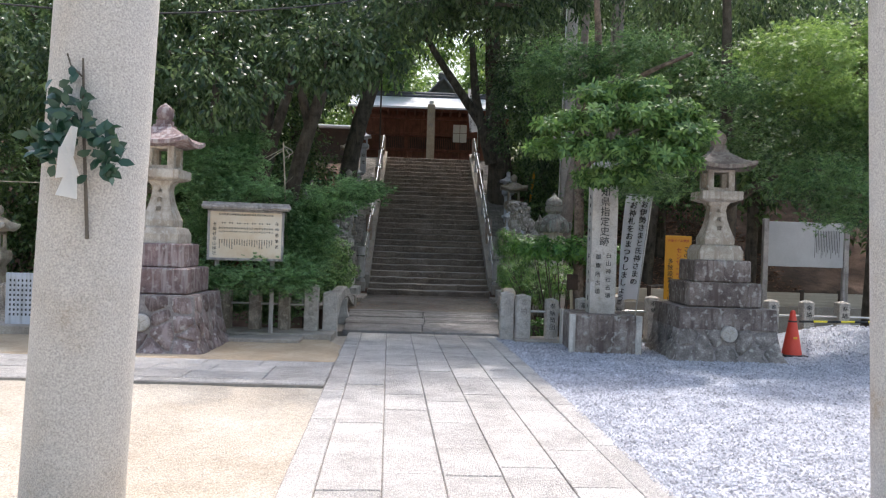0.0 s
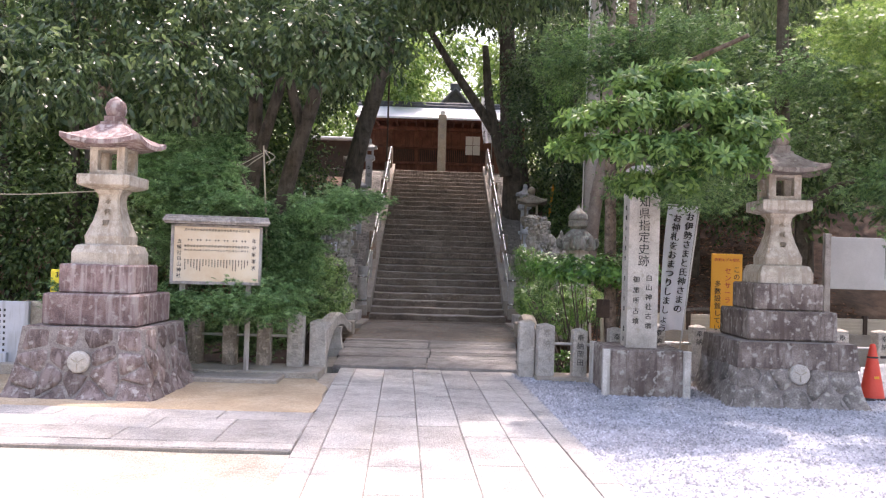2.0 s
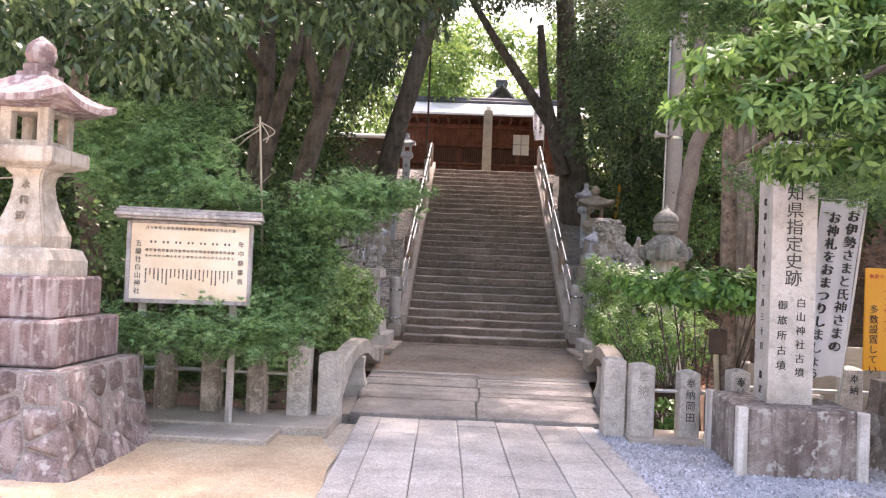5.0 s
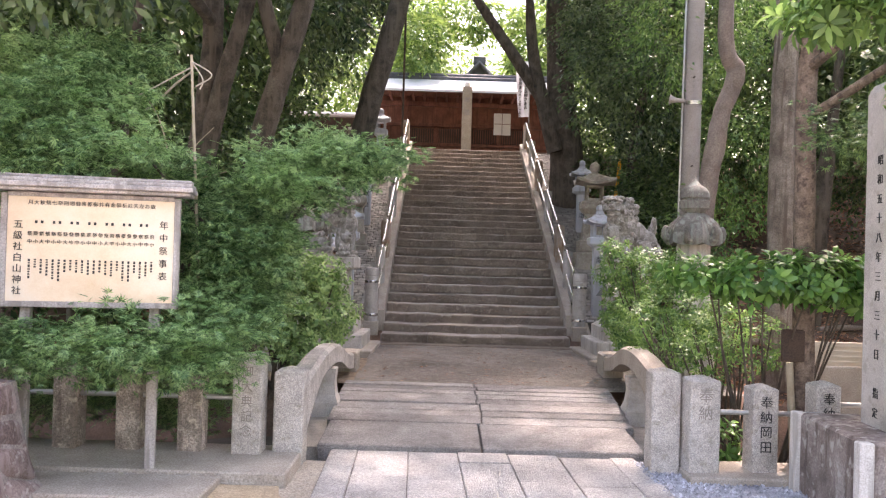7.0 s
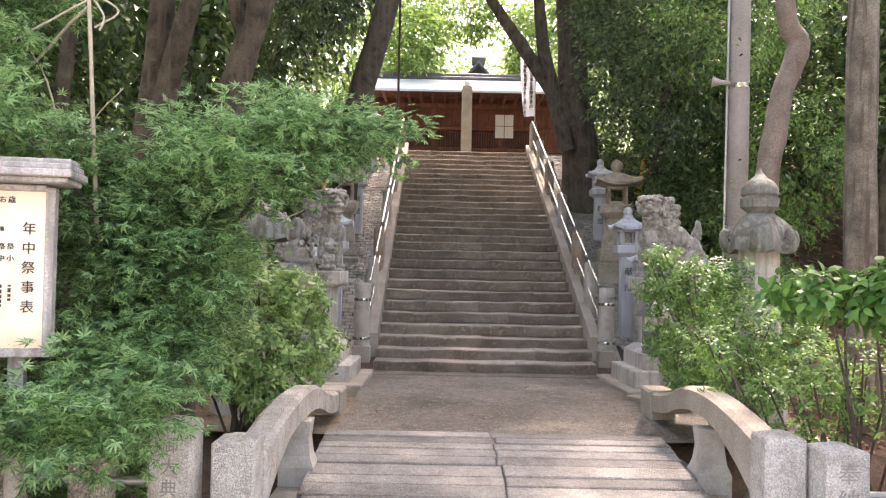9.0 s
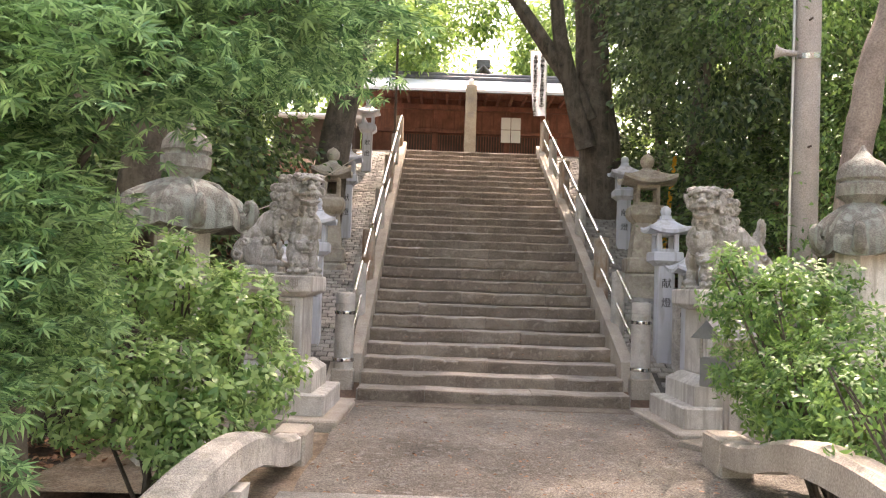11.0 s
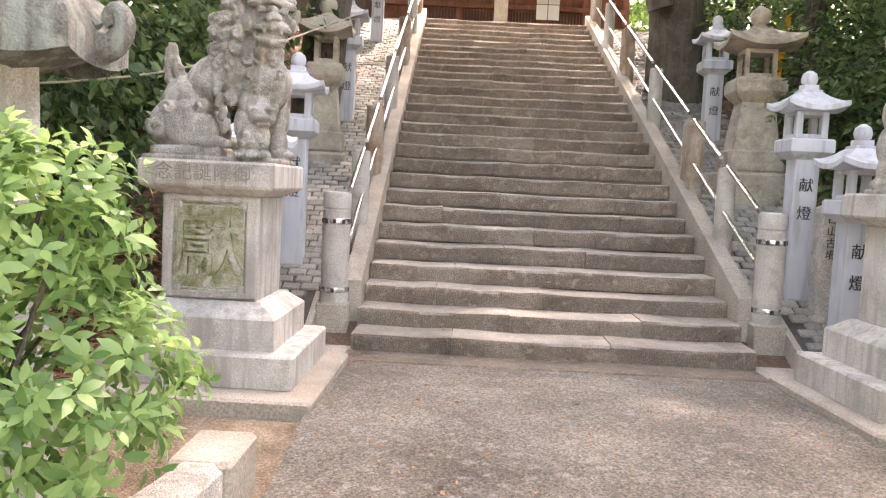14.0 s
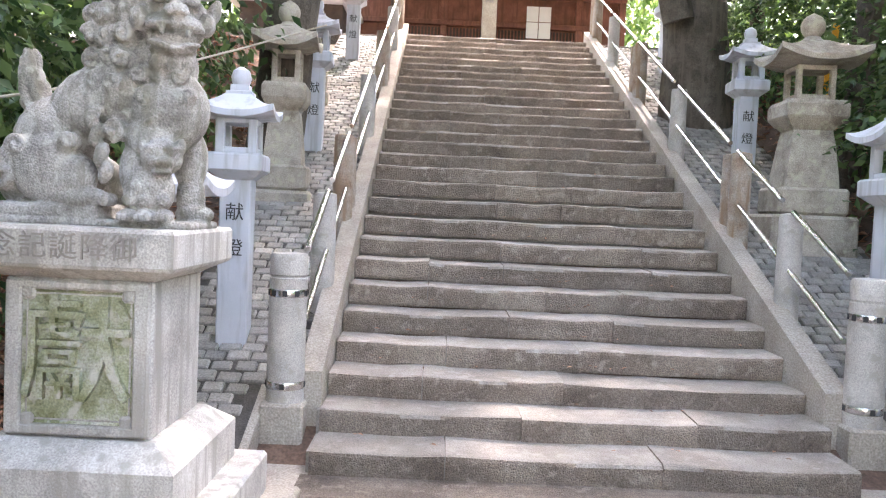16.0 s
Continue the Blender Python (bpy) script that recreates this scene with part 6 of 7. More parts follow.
tree("evergreen_tree", [(-2.3, 24.2, 1.9), (-2.0, 24.1, 4.3), (-1.5, 24, 6.2), (-1.1, 24, 8.0), (-0.9, 24, 11)], [0.3, 0.24, 0.22, 0.18, 0.1], [],
     "evergreen tree leaning towards the stairs", BARK,
     dict(blobs=[((-3.2, 22.5, 6.6), (1.5, 1.4, 1.2)), ((-2.7, 25.5, 8.4), (1.7, 1.8, 1.3)), ((-2.1, 27.5, 9.6), (1.3, 1.6, 1.2))], twigs=1700, per=13, length=0.13, width=0.06, kind="oval", droop=0.5, spread=0.4, seed=23), OAK_LEAF, "evergreens")
# great tree right of the stairs, one limb arching over
tree("great_tree", [(2.75, 26.4, 2.4), (2.6, 26.3, 4.2), (2.45, 26.2, 5.2), (2.3, 26.1, 7.2), (2.0, 26, 11)], [0.5, 0.40, 0.34, 0.28, 0.16],
     [([(2.35, 26.0, 4.7), (2.0, 26, 5.36), (1.47, 26, 6.13), (0.94, 26, 6.89), (0.41, 26, 7.66), (-0.4, 26.2, 9)], 0.19), ([(2.3, 26, 4.2), (1.75, 25.9, 6.2), (1.55, 25.8, 8)], 0.2), ([(2.4, 26, 6.4), (3.3, 25.6, 7.6), (4.2, 25, 8.6)], 0.16)],
     "great dark tree with a limb arching over the stairs", BARK,
     dict(blobs=[((2.95, 23.2, 6.4), (0.9, 1.1, 1.1)), ((3.8, 25, 7.4), (1.5, 1.6, 1.5)), ((2.45, 22.3, 5.0), (0.45, 0.5, 0.8)), ((2.4, 27.4, 10.3), (1.6, 1.8, 1.1)), ((3.3, 21.4, 4.6), (0.7, 0.6, 1.0))], twigs=2300, per=14, length=0.10, width=0.052, kind="oval", droop=0.5, spread=0.35, seed=24), OAK_LEAF)
tree("slender_tree", [(3.32, 18.7, 0.5), (3.42, 18.6, 2.2), (3.5, 18.6, 2.92), (3.57, 18.6, 3.32), (3.66, 18.6, 3.85), (3.84, 18.6, 4.39), (3.68, 18.6, 4.93), (3.75, 18.6, 7.5)], [0.17, 0.14, 0.13, 0.14, 0.12, 0.13, 0.11, 0.08], [],
     "slender crooked tree with pale smooth bark", PALE_BARK,
     dict(blobs=[((4.6, 20.4, 3.4), (0.7, 0.8, 1.0)), ((4.0, 21.0, 5.9), (1.2, 1.2, 1.4)), ((4.0, 20.0, 2.0), (0.5, 0.5, 0.8))], twigs=900, per=14, length=0.09, width=0.04, droop=0.6, spread=0.35, seed=25), SHRUB_LEAF)
tree("cedar_tree", [(4.35, 18.1, 0.0), (4.27, 18.0, 3), (4.32, 18.0, 6), (4.35, 18.0, 12)], [0.2, 0.165, 0.15, 0.11], [], "straight cedar with stringy grey bark", CEDAR, None, None, "tall trunks")
tree("cedar_tree", [(-5.25, 16.4, 0.0), (-5.43, 16.4, 2.0), (-5.67, 16.4, 3.9), (-6.0, 16.3, 9)], [0.19, 0.155, 0.14, 0.1], [], "leaning cedar with stringy reddish-brown bark", KNOT_BARK, None, None, "tall trunks")
tree("cedar_tree", [(-6.1, 17.3, 0.1), (-6.2, 17.3, 2.5), (-6.3, 17.2, 9)], [0.23, 0.19, 0.13], [], "dark mossy cedar trunk in the shade", BARK, None, None, "tall trunks")
# fresh green tree over the inscribed pillar
tree("broadleaf_tree", [(2.86, 14.05, -0.5), (2.82, 13.98, 1.2), (2.78, 13.92, 2.4), (2.74, 13.75, 3.6), (2.9, 13.3, 4.6), (2.7, 12.9, 6.2)], [0.10, 0.088, 0.082, 0.075, 0.065, 0.04],
     [([(2.75, 13.75, 3.6), (3.4, 13.0, 4.3), (4.1, 12.2, 4.6)], 0.06), ([(2.75, 13.8, 3.3), (2.8, 12.6, 3.5), (2.8, 11.4, 3.4)], 0.045), ([(2.77, 13.85, 2.9), (3.3, 12.5, 3.4), (3.6, 11.4, 3.6)], 0.04)],
     "fresh green broadleaf tree spreading over the pillar", KNOT_BARK,
     dict(blobs=[((2.5, 11.3, 3.72), (0.34, 0.3, 0.12)), ((3.05, 11.2, 3.82), (0.4, 0.32, 0.13)), ((3.55, 11.3, 3.55), (0.36, 0.3, 0.12)), ((1.95, 11.25, 3.32), (0.32, 0.28, 0.12)), ((2.45, 11.0, 3.36), (0.38, 0.3, 0.14)), ((3.02, 10.9, 3.42), (0.42, 0.32, 0.15)), ((3.62, 11.1, 3.2), (0.4, 0.3, 0.13)), ((3.95, 11.4, 3.34), (0.25, 0.25, 0.1)),
                 ((1.8, 11.4, 2.98), (0.28, 0.25, 0.1)), ((2.28, 11.1, 2.97), (0.36, 0.3, 0.13)), ((2.82, 10.95, 2.95), (0.4, 0.3, 0.15)), ((3.35, 11.0, 2.85), (0.36, 0.3, 0.13)), ((3.72, 11.25, 2.84), (0.25, 0.25, 0.1)), ((2.6, 11.6, 2.62), (0.34, 0.3, 0.1)), ((3.05, 11.4, 2.66), (0.3, 0.3, 0.1))], twigs=1300, per=10, length=0.115, width=0.04, kind="oval", droop=-0.05, spread=0.2, seed=26, shell=0.3, rosette=0.045), BRIGHT_LEAF)
# dark layered maple round the right lantern
tree("maple_tree", [(6.0, 15.8, -0.1), (5.9, 15.2, 2.2), (5.5, 14.4, 4), (5.2, 13.8, 6)], [0.17, 0.14, 0.11, 0.07],
     [([(5.8, 15.1, 2.4), (6.1, 13.8, 2.9), (6.2, 12.2, 2.9)], 0.06), ([(5.7, 14.9, 3), (4.8, 13.8, 3.3), (3.7, 13.4, 2.9)], 0.05), ([(5.5, 14.4, 4), (5.2, 13.2, 4.6), (5.0, 12.0, 4.6)], 0.05)],
     "wide maple with layered dark green sprays", BARK,
     dict(blobs=[((6.0, 11.9, 2.75), (0.8, 0.5, 0.28)), ((6.7, 12.3, 2.35), (0.7, 0.5, 0.25)), ((5.3, 12.5, 4.15), (0.9, 0.6, 0.35)), ((3.8, 13.3, 2.65), (0.75, 0.5, 0.2)), ((6.6, 12.5, 3.6), (1.0, 0.6, 0.3)), ((3.0, 13.3, 2.75), (0.4, 0.35, 0.14)), ((5.0, 13.6, 3.4), (1.0, 0.6, 0.3)), ((7.4, 13, 3.0), (1.0, 0.7, 0.4)), ((3.4, 11.9, 2.62), (0.55, 0.4, 0.13)), ((2.3, 13.2, 4.5), (0.8, 0.6, 0.4)), ((3.5, 13.0, 4.7), (0.9, 0.6, 0.35))], twigs=2400, per=14, length=0.06, width=0.068, kind="palm", droop=0.15, spread=0.3, seed=27, shell=0.25, flat=0.7), SHADED_MAPLE, "maples")
tree("maple_tree", [(8.6, 15.0, 0), (8.4, 14.6, 2.5), (7.6, 13.6, 4.2), (7.0, 13.0, 5.4)], [0.18, 0.14, 0.11, 0.07], [([(7.6, 13.6, 4.2), (6.2, 12.4, 4.5), (5.0, 11.0, 4.4)], 0.05)], "maple with sunlit yellow-green sprays", BARK,
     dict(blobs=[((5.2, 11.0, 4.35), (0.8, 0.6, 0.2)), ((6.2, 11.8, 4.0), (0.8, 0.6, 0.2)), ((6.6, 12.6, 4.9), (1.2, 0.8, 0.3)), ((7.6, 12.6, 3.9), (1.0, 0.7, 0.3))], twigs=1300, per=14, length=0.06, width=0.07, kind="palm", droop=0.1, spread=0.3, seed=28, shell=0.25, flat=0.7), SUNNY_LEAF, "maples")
# maple round the notice board and beside the bridge
tree("maple_tree", [(-1.95, 14.4, -0.5), (-1.9, 14.3, 0.6), (-1.8, 14.0, 1.5), (-1.5, 13.7, 2.2)], [0.06, 0.05, 0.035, 0.015],
     [([(-1.9, 14.2, 0.8), (-2.3, 13.6, 0.95), (-3.0, 13.05, 0.95)], 0.022), ([(-1.75, 13.95, 1.6), (-1.2, 13.6, 2.2), (-0.65, 13.6, 2.45)], 0.016), ([(-1.85, 14.1, 1.2), (-2.1, 13.6, 1.8), (-2.5, 13.4, 2.3)], 0.018)],
     "young green maple with feathery leaves beside the bridge", BARK,
     dict(blobs=[((-1.45, 13.55, 2.25), (0.4, 0.4, 0.28)), ((-1.75, 13.6, 1.75), (0.38, 0.4, 0.35)), ((-1.05, 13.6, 2.42), (0.3, 0.25, 0.13)), ((-1.95, 13.45, 1.25), (0.36, 0.36, 0.3)), ((-0.8, 14.0, 2.45), (0.25, 0.2, 0.05)), ((-1.1, 14.8, 2.55), (0.3, 0.25, 0.08)),
                 ((-1.9, 12.95, 0.98), (0.32, 0.25, 0.2)), ((-2.3, 12.68, 0.98), (0.36, 0.2, 0.17)), ((-2.85, 12.62, 0.97), (0.36, 0.18, 0.17)), ((-3.4, 12.62, 0.99), (0.36, 0.18, 0.17)), ((-3.95, 12.66, 0.98), (0.36, 0.2, 0.18)), ((-4.5, 12.9, 0.98), (0.36, 0.25, 0.2)), ((-2.5, 14.0, 0.5), (0.5, 0.22, 0.3)), ((-3.5, 14.0, 0.5), (0.5, 0.22, 0.3)), ((-2.15, 13.75, 1.9), (0.35, 0.35, 0.35)), ((-1.85, 13.95, 1.5), (0.25, 0.3, 0.35))], twigs=2150, per=14, length=0.06, width=0.06, kind="maple", droop=0.14, spread=0.24, seed=29, shell=0.4, flat=0.85), MAPLE_LEAF, "maples")
tree("maple_tree", [(-3.6, 14.6, -0.5), (-3.5, 14.3, 1.2), (-3.3, 13.9, 2.4)], [0.06, 0.045, 0.02], [([(-3.5, 14.3, 1.4), (-2.9, 13.7, 2.2), (-2.6, 13.4, 2.5)], 0.02)],
     "young maple spilling over the notice board", BARK,
     dict(blobs=[((-3.1, 13.3, 2.75), (0.5, 0.35, 0.3)), ((-2.7, 12.95, 2.38), (0.42, 0.22, 0.18)), ((-3.3, 12.98, 2.42), (0.42, 0.25, 0.2)), ((-3.7, 13.4, 2.6), (0.45, 0.35, 0.3)), ((-3.4, 13.9, 1.9), (0.5, 0.35, 0.5)), ((-2.5, 13.7, 2.1), (0.3, 0.3, 0.4)), ((-4.05, 13.5, 2.8), (0.3, 0.3, 0.2)), ((-3.7, 13.7, 3.15), (0.5, 0.35, 0.22)), ((-3.0, 13.9, 3.25), (0.4, 0.3, 0.15))], twigs=1250, per=14, length=0.06, width=0.06, kind="maple", droop=0.12, spread=0.24, seed=30, shell=0.4, flat=0.85), MAPLE_LEAF, "maples")


def shrub(name, at, stems, blobs, twigs, per, length, width, mat, label, seed, kind="oval", droop=-0.1, spread=0.12, rosette=0.03):
    t = thing(name, at, 0, label, "shrub", "shrubs")
    r2 = random.Random(seed)
    for k in range(stems):
        b = r2.choice(blobs)
        tip = Vector(b[0]) + Vector((r2.uniform(-0.6, 0.6) * b[1][0], r2.uniform(-0.6, 0.6) * b[1][1], r2.uniform(-0.2, 0.6) * b[1][2])) - Vector(at)
        mid = tip * 0.5 + Vector((r2.uniform(-0.1, 0.1), r2.uniform(-0.1, 0.1), 0.05))
        part("stem", tube(curve_points([(r2.uniform(-0.1, 0.1), r2.uniform(-0.1, 0.1), -0.1), mid, tip], 4), [0.016, 0.014, 0.013, 0.012, 0.01, 0.009, 0.008, 0.007, 0.006], 6), BARK, t)
    me = crown_leaves("foliage", blobs, twigs, per, length, width, kind, droop, spread, seed, 0.6, rosette=rosette)
    me.transform(Matrix.Translation(-Vector(at)))
    part("foliage", me, mat, t)


shrub("azalea", (-2.05, 16.3, 0.1), 22, [((-1.95, 16.4, 1.42), (0.33, 0.35, 0.25)), ((-1.58, 16.3, 1.38), (0.27, 0.3, 0.25)), ((-1.5, 16.4, 0.95), (0.29, 0.35, 0.33)), ((-1.85, 16.0, 0.95), (0.35, 0.35, 0.35)), ((-2.25, 16.2, 1.5), (0.26, 0.28, 0.24)), ((-2.42, 16.2, 1.78), (0.17, 0.18, 0.17)), ((-2.2, 15.7, 0.95), (0.36, 0.36, 0.36)), ((-2.35, 15.6, 1.3), (0.28, 0.3, 0.22)), ((-1.72, 15.9, 0.6), (0.3, 0.3, 0.24)), ((-2.05, 16.5, 1.72), (0.12, 0.14, 0.12))], 1500, 8, 0.07, 0.03, AZALEA_LEAF, "fresh green azalea bush beside the landing", 31, rosette=0.035)
shrub("azalea", (2.35, 16.6, 0.1), 20, [((2.15, 16.9, 1.5), (0.33, 0.4, 0.33)), ((2.35, 16.3, 1.15), (0.38, 0.42, 0.36)), ((1.95, 16.25, 0.95), (0.28, 0.4, 0.32)), ((1.95, 17.3, 1.5), (0.27, 0.3, 0.34)), ((1.93, 17.35, 1.0), (0.2, 0.22, 0.2)), ((1.85, 17.2, 1.8), (0.13, 0.16, 0.14)), ((2.8, 16.2, 0.95), (0.4, 0.38, 0.32)), ((2.5, 17.0, 1.6), (0.25, 0.25, 0.2)), ((2.2, 15.8, 0.7), (0.35, 0.3, 0.25)), ((2.12, 16.9, 0.85), (0.36, 0.35, 0.3)), ((2.6, 16.7, 0.8), (0.4, 0.35, 0.3))], 1650, 8, 0.06, 0.025, SHRUB_LEAF, "green azalea bush beside the bridge", 32)
shrub("laurel", (2.6, 14.2, -0.5), 12, [((1.95, 13.95, 1.55), (0.3, 0.25, 0.14)), ((2.35, 13.7, 1.55), (0.35, 0.28, 0.17)), ((2.8, 13.75, 1.55), (0.35, 0.3, 0.2)), ((3.2, 13.9, 1.5), (0.3, 0.3, 0.2))], 330, 8, 0.105, 0.05, LAUREL_LEAF, "glossy broad-leaved bush over the ditch", 33, spread=0.15)
shrub("twiggy_bush", (2.4, 14.7, -0.5), 26, [((2.2, 14.7, 0.85), (0.4, 0.35, 0.38)), ((2.6, 14.7, 0.95), (0.4, 0.35, 0.35)), ((1.85, 15.3, 1.05), (0.28, 0.35, 0.3))], 300, 9, 0.05, 0.02, SHRUB_LEAF, "thin twiggy bush over the ditch", 34)
shrub("ditch_plant", (2.1, 13.95, -0.3), 5, [((2.1, 13.95, 0.1), (0.25, 0.15, 0.2))], 40, 8, 0.10, 0.04, LAUREL_LEAF, "low leafy plant behind the fence", 35)


# woodland behind and around
def woods(name, blobs, twigs, per, length, width, mat, label, seed, droop=0.5, spread=0.5, shell=0.3):
    tagged(part(name, crown_leaves(name, blobs, twigs, per, length, width, "blade", droop, spread, seed, shell), mat), label, "woodland", kind="stuff")


low_l = [((-4.0, 17.4, 1.5), (1.0, 0.7, 1.1)), ((-6.5, 16.5, 1.8), (1.8, 0.9, 1.6)), ((-9.5, 16, 2.2), (2.2, 1.2, 1.8)), ((-4.0, 20.5, 2.4), (1.4, 1.2, 1.4)), ((-4.2, 23.5, 3.6), (1.6, 1.8, 1.6)), ((-7, 20, 3.5), (2.4, 2, 2.2))]
woods("undergrowth", low_l, 6500, 10, 0.12, 0.065, WOOD_LEAF, "dark evergreen undergrowth on the slope", 41)
low_r = [((3.9, 21.8, 2.0), (0.8, 0.8, 1.0)), ((4.2, 24, 3.2), (1.0, 1.2, 1.2)), ((5.9, 24.0, 4.0), (1.3, 1.2, 1.0)), ((4.0, 27, 4.4), (1.2, 1.6, 1.4)), ((7.6, 22.0, 3.6), (1.4, 1.2, 0.9)), ((3.5, 19.6, 1.3), (0.4, 0.5, 0.4)), ((3.7, 22.7, 2.6), (0.6, 0.7, 0.8))]
woods("undergrowth", low_r, 3000, 10, 0.11, 0.06, WOOD_LEAF, "green undergrowth on the slope", 42, 0.25, 0.4)
mid = [((-8, 19, 6), (3.2, 2.5, 3)), ((-5.5, 21, 6.5), (2.6, 2.5, 3)), ((-12, 18, 5), (3.5, 3, 3.5)), ((-5.5, 26, 8), (3, 3.5, 3.5)), ((-10, 26, 8), (4, 4, 5)), ((-4.2, 30, 9.5), (2.2, 3, 3.2)), ((-15, 22, 7), (4, 4, 5))]
woods("woodland_canopy", mid, 9000, 10, 0.2, 0.105, WOOD_LEAF, "dense dark evergreen woodland canopy", 43, 0.4, 0.6)
mid = [((6.2, 24, 6.5), (2.4, 2.6, 3)), ((9, 21, 6), (3, 2.5, 3)), ((6, 29, 8.5), (2.8, 3.2, 3.6)), ((11, 27, 8), (4, 4, 5)), ((13, 19, 5.5), (3.5, 3, 3.5)), ((8.2, 18.2, 4.2), (2.0, 1.4, 1.6)), ((5.2, 33, 9.8), (2.0, 3, 3.0)), ((11, 16.5, 3.5), (2.4, 1.5, 2.0))]
woods("woodland_canopy", mid, 9000, 10, 0.19, 0.1, WOOD_LEAF, "dense green woodland canopy", 44, 0.3, 0.55)
far = [((-6, 44, 10), (6, 4, 6)), ((9, 46, 11), (6, 4, 6)), ((-15, 38, 9), (7, 6, 7)), ((17, 38, 9), (7, 6, 7)), ((0, 58, 10), (14, 5, 5)), ((-2.2, 47, 11.5), (2.5, 2, 2.5)), ((4.6, 48, 11), (2.2, 2, 2.5))]
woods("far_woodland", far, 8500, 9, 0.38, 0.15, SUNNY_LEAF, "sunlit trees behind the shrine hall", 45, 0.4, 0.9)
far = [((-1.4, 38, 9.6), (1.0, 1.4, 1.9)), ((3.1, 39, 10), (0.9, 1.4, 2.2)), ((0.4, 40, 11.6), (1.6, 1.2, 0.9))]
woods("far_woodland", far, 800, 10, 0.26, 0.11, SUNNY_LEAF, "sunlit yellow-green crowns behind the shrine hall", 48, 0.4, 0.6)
high = [((-6, 14.5, 6.8), (2.2, 1.4, 0.7)), ((2.2, 15.0, 6.6), (1.6, 1.2, 0.5)), ((5.6, 14.8, 6.6), (2.0, 1.4, 0.7)), ((9.5, 14, 6.0), (2.0, 1.6, 0.9))]
woods("high_canopy", high, 2350, 11, 0.15, 0.05, OAK_LEAF, "high leafy boughs over the forecourt", 46, 0.7, 0.5)

# added crowns, mostly out of view, that cast shade on forecourt, bridge and stairs
crowns = [((1.0, 31, 11.6), (2.4, 2.0, 0.7)), ((0.6, 29, 11.2), (2.0, 1.5, 0.6)), ((2.2, 23.2, 10.4), (1.6, 1.6, 0.6)), ((0.3, 23.5, 8.8), (1.6, 1.6, 0.6)), ((0.5, 26.4, 9.7), (1.9, 1.5, 0.7)), ((2.6, 17.5, 11), (2.2, 2.2, 0.7)), ((-0.6, 18.5, 11), (2.2, 2.2, 0.7)), ((1.4, 21.5, 11.5), (2.4, 2.2, 0.7)), ((3.9, 14.1, 9.5), (1.3, 0.9, 0.45)), ((0.4, 14.6, 10.5), (2.2, 1.8, 0.6)), ((0.5, 22.0, 10.2), (1.5, 1.2, 0.5)), ((3.2, 24.0, 11.5), (1.8, 2.0, 0.8)), ((-1.6, 22.5, 11.5), (1.8, 2.0, 0.8)), ((0.2, 25.2, 12), (2.2, 1.8, 0.7)), ((1.6, 27.8, 12.5), (2.2, 1.6, 0.7))]
woods("shade_crowns", crowns, 4400, 10, 0.2, 0.09, OAK_LEAF, "high tree crowns added, mostly unseen, to shade the bridge and stairs", 47, 0.4, 0.6, 0.1)

r3 = random.Random(77)
for k, (x, y) in enumerate(((-5.0, 18.5), (-6.4, 17.2), (-8.0, 18.0), (-4.6, 22), (-6.8, 23), (-9.5, 20), (-4.3, 27), (-7.5, 28), (5.9, 20.6), (6.8, 22.5), (8.0, 19.2), (5.4, 25.5), (7.4, 26.5), (9.5, 22), (4.6, 29.5), (3.6, 24.2))):
    z = ground_height(x, y)
    lean = r3.uniform(-0.5, 0.5)
    t = thing("woodland_tree", (x, y, z), 0, "dark slender woodland trunk in the undergrowth", "tree", "woodland trunks")
    part("trunk", tube(curve_points([(0, 0, -0.3), (lean * 0.3, 0, 2), (lean, 0.1, 4.5), (lean * 1.6, 0.2, 9)], 4), [r3.uniform(0.09, 0.17)] * 6 + [0.09, 0.085, 0.08, 0.075, 0.07, 0.06, 0.05], 10, wobble=0.06, rng=r3), BARK, t, smooth=True)

# fallen leaves on the slope
g = np.random.default_rng(61)
k = 24000
fx_ = np.concatenate([g.uniform(2.9, 9.5, 9000), g.uniform(-6, -2.3, 9000), g.uniform(-5, -2.4, 6000)])
fy_ = np.concatenate([g.uniform(17.0, 28, 18000), g.uniform(18, 22, 6000)])
fz_ = np.array([ground_height(a, b) for a, b in zip(fx_, fy_)]) + 0.0
fl = leaf_mesh("leaf_litter", np.stack([fx_, fy_, fz_ + g.uniform(-0.01, 0.03, k)], -1), g.normal(size=(k, 3)) * (1, 1, 0.25), g.normal(size=(k, 3)) * 0.35 + (0, 0, 1), g.uniform(0.06, 0.13, k), g.uniform(0.03, 0.05, k))
tagged(part("leaf_litter", fl, FALLEN), "reddish-brown fallen leaves on the slope", "leaf litter", kind="stuff")

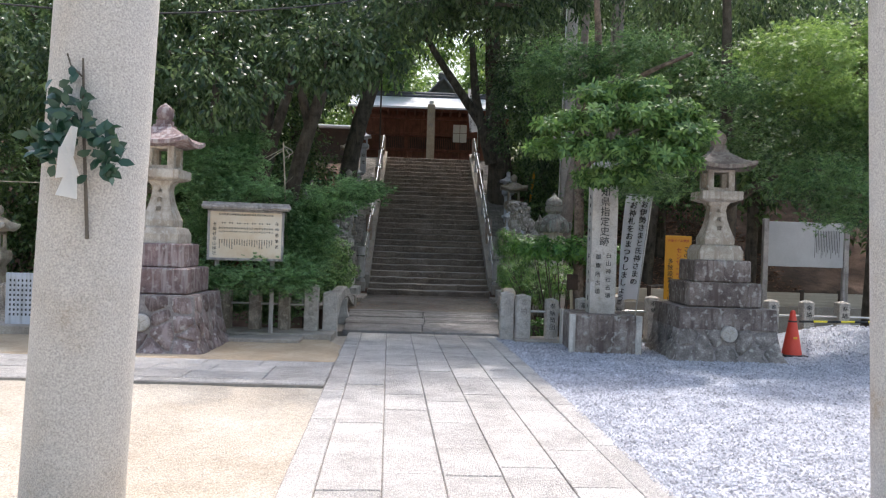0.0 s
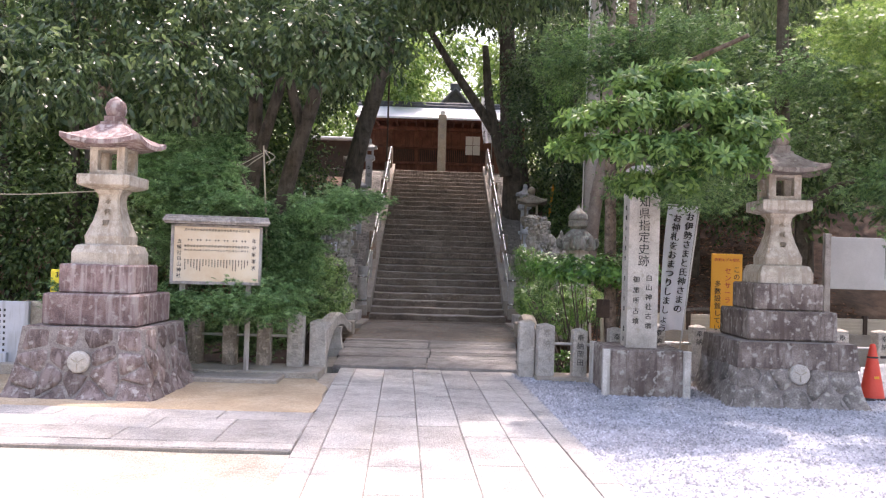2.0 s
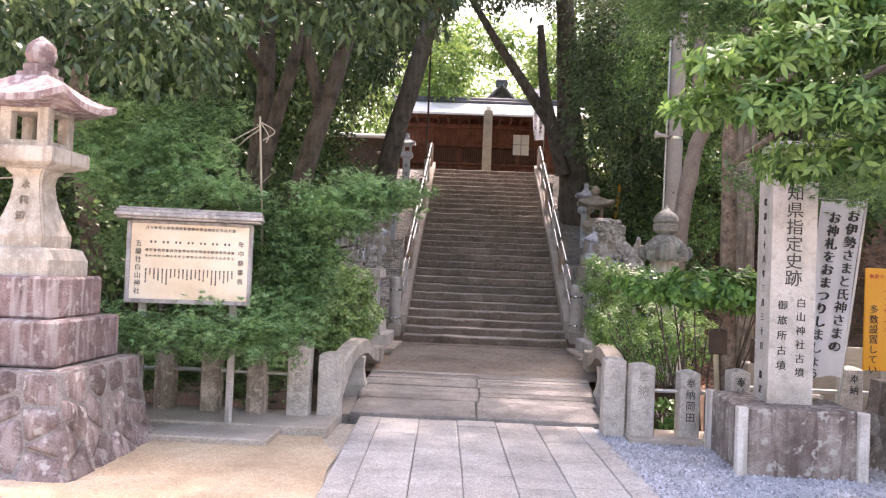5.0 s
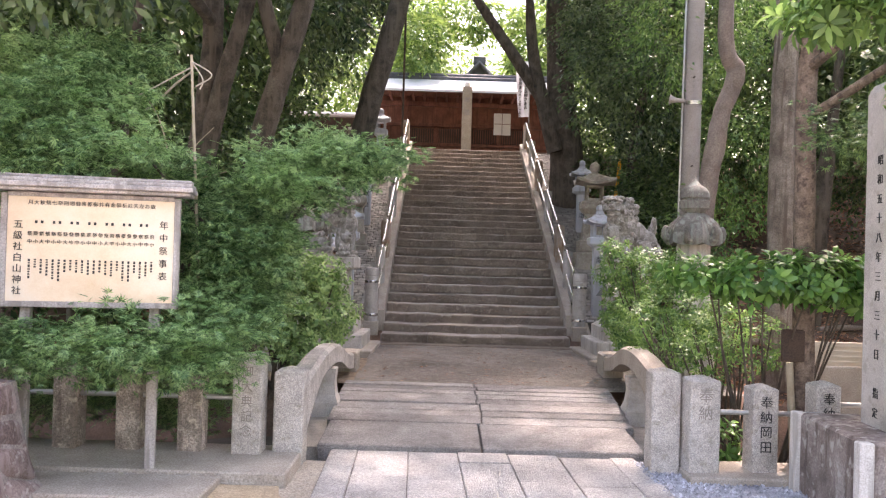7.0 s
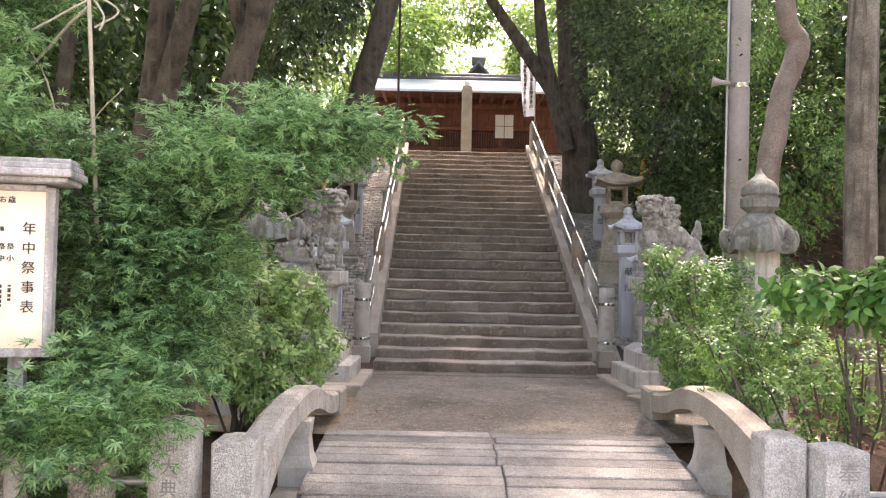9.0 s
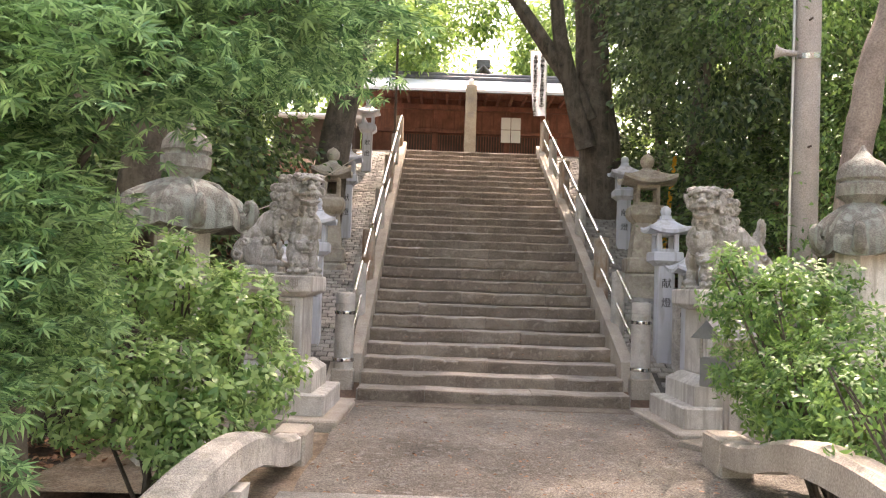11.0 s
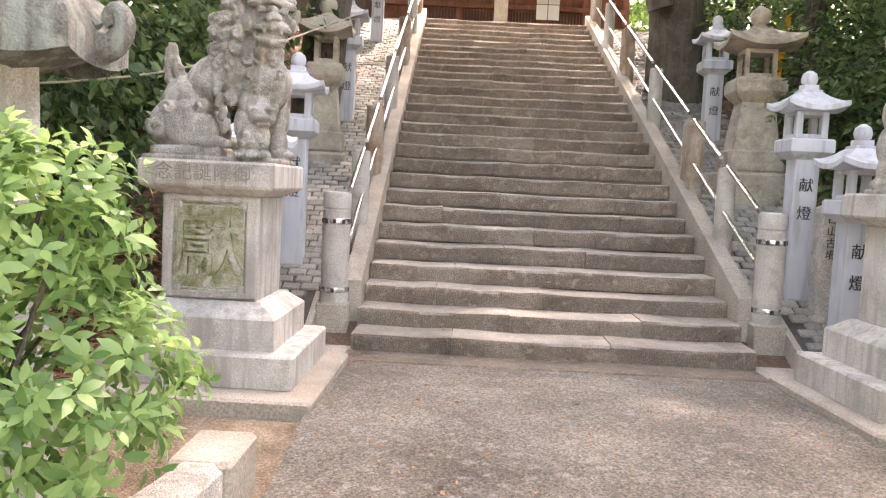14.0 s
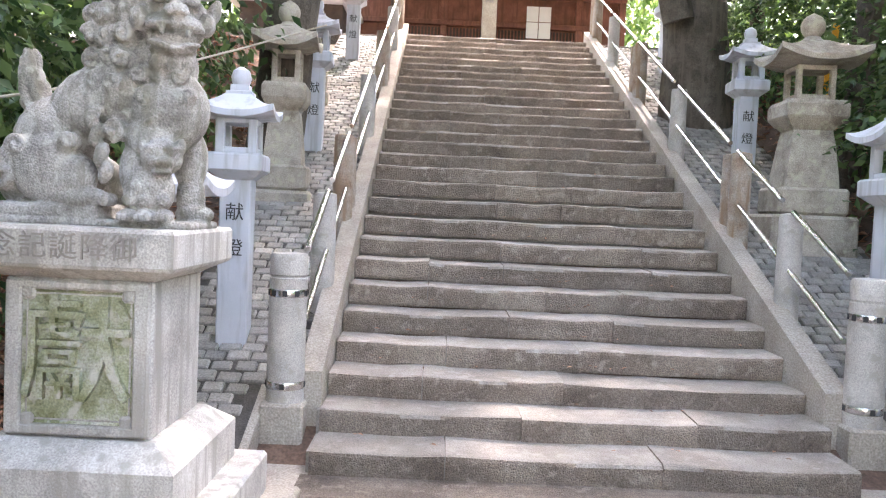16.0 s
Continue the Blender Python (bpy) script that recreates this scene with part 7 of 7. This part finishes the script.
# boulders in the ditch, fallen branches, debris on the landing
for k, (x, y, s) in enumerate(((-3.1, 14.3, 0.2), (-2.45, 14.5, 0.24), (-4.0, 14.4, 0.22), (-1.85, 14.2, 0.13), (2.1, 14.5, 0.26), (2.7, 14.9, 0.3), (3.2, 14.6, 0.28), (3.7, 15.4, 0.3), (2.4, 15.7, 0.3))):
    bm = bmesh.new()
    bmesh.ops.create_icosphere(bm, subdivisions=3, radius=s)
    for v in bm.verts:
        v.co *= 1 + 0.28 * noise.noise(v.co * 4 + Vector((k, 0, 0)))
        v.co.z *= 0.75
    rock = part("boulder", bm, OLD_STONE, smooth=True, m=pose(x, y, ground_height(x, y) + 0.42 * s, 0, 0, 40 * k))
    tagged(rock, "rounded lichen-stained boulder in the ditch", "boulder", "ditch boulders")
for k, (x, y, ln, a) in enumerate(((4.6, 19.4, 1.3, 10), (5.6, 18.2, 1.6, -14), (6.4, 20.5, 1.2, 25), (-3.3, 20.6, 0.9, 30))):
    z = ground_height(x, y)
    br = part("fallen_branch", tube([(-ln / 2, 0, 0.04), (0, 0.05, 0.06), (ln / 2, -0.03, 0.05)], [0.045, 0.05, 0.035], 8), PALE_BARK, m=pose(x, y, z, 0, 0, a))
    tagged(br, "bare fallen branch lying on the leafy slope", "branch", "fallen branches")
g = np.random.default_rng(88)
k = 700
px_ = np.concatenate([g.uniform(-1.2, 1.7, 500), g.uniform(-1.0, 1.6, 200)])
py_ = np.concatenate([g.uniform(16.4, 19.9, 500), 20.3 + TREAD * g.integers(0, 14, 200) + g.uniform(0.05, 0.3, 200)])
pz_ = np.where(py_ < 20, 0.2 + 0.05 * np.clip((py_ - 16.2) / 2.3, 0, 1) + 0.006, 0.426 + RISE * np.floor((py_ - 20.27) / TREAD) + 0.006)
db = leaf_mesh("debris", np.stack([px_, py_, pz_], -1), g.normal(size=(k, 3)) * (1, 1, 0.1), g.normal(size=(k, 3)) * 0.2 + (0, 0, 1), g.uniform(0.015, 0.05, k), g.uniform(0.01, 0.025, k))
tagged(part("leaf_debris", db, FALLEN), "scattered dry leaf scraps on landing and steps", "leaf litter", kind="stuff")
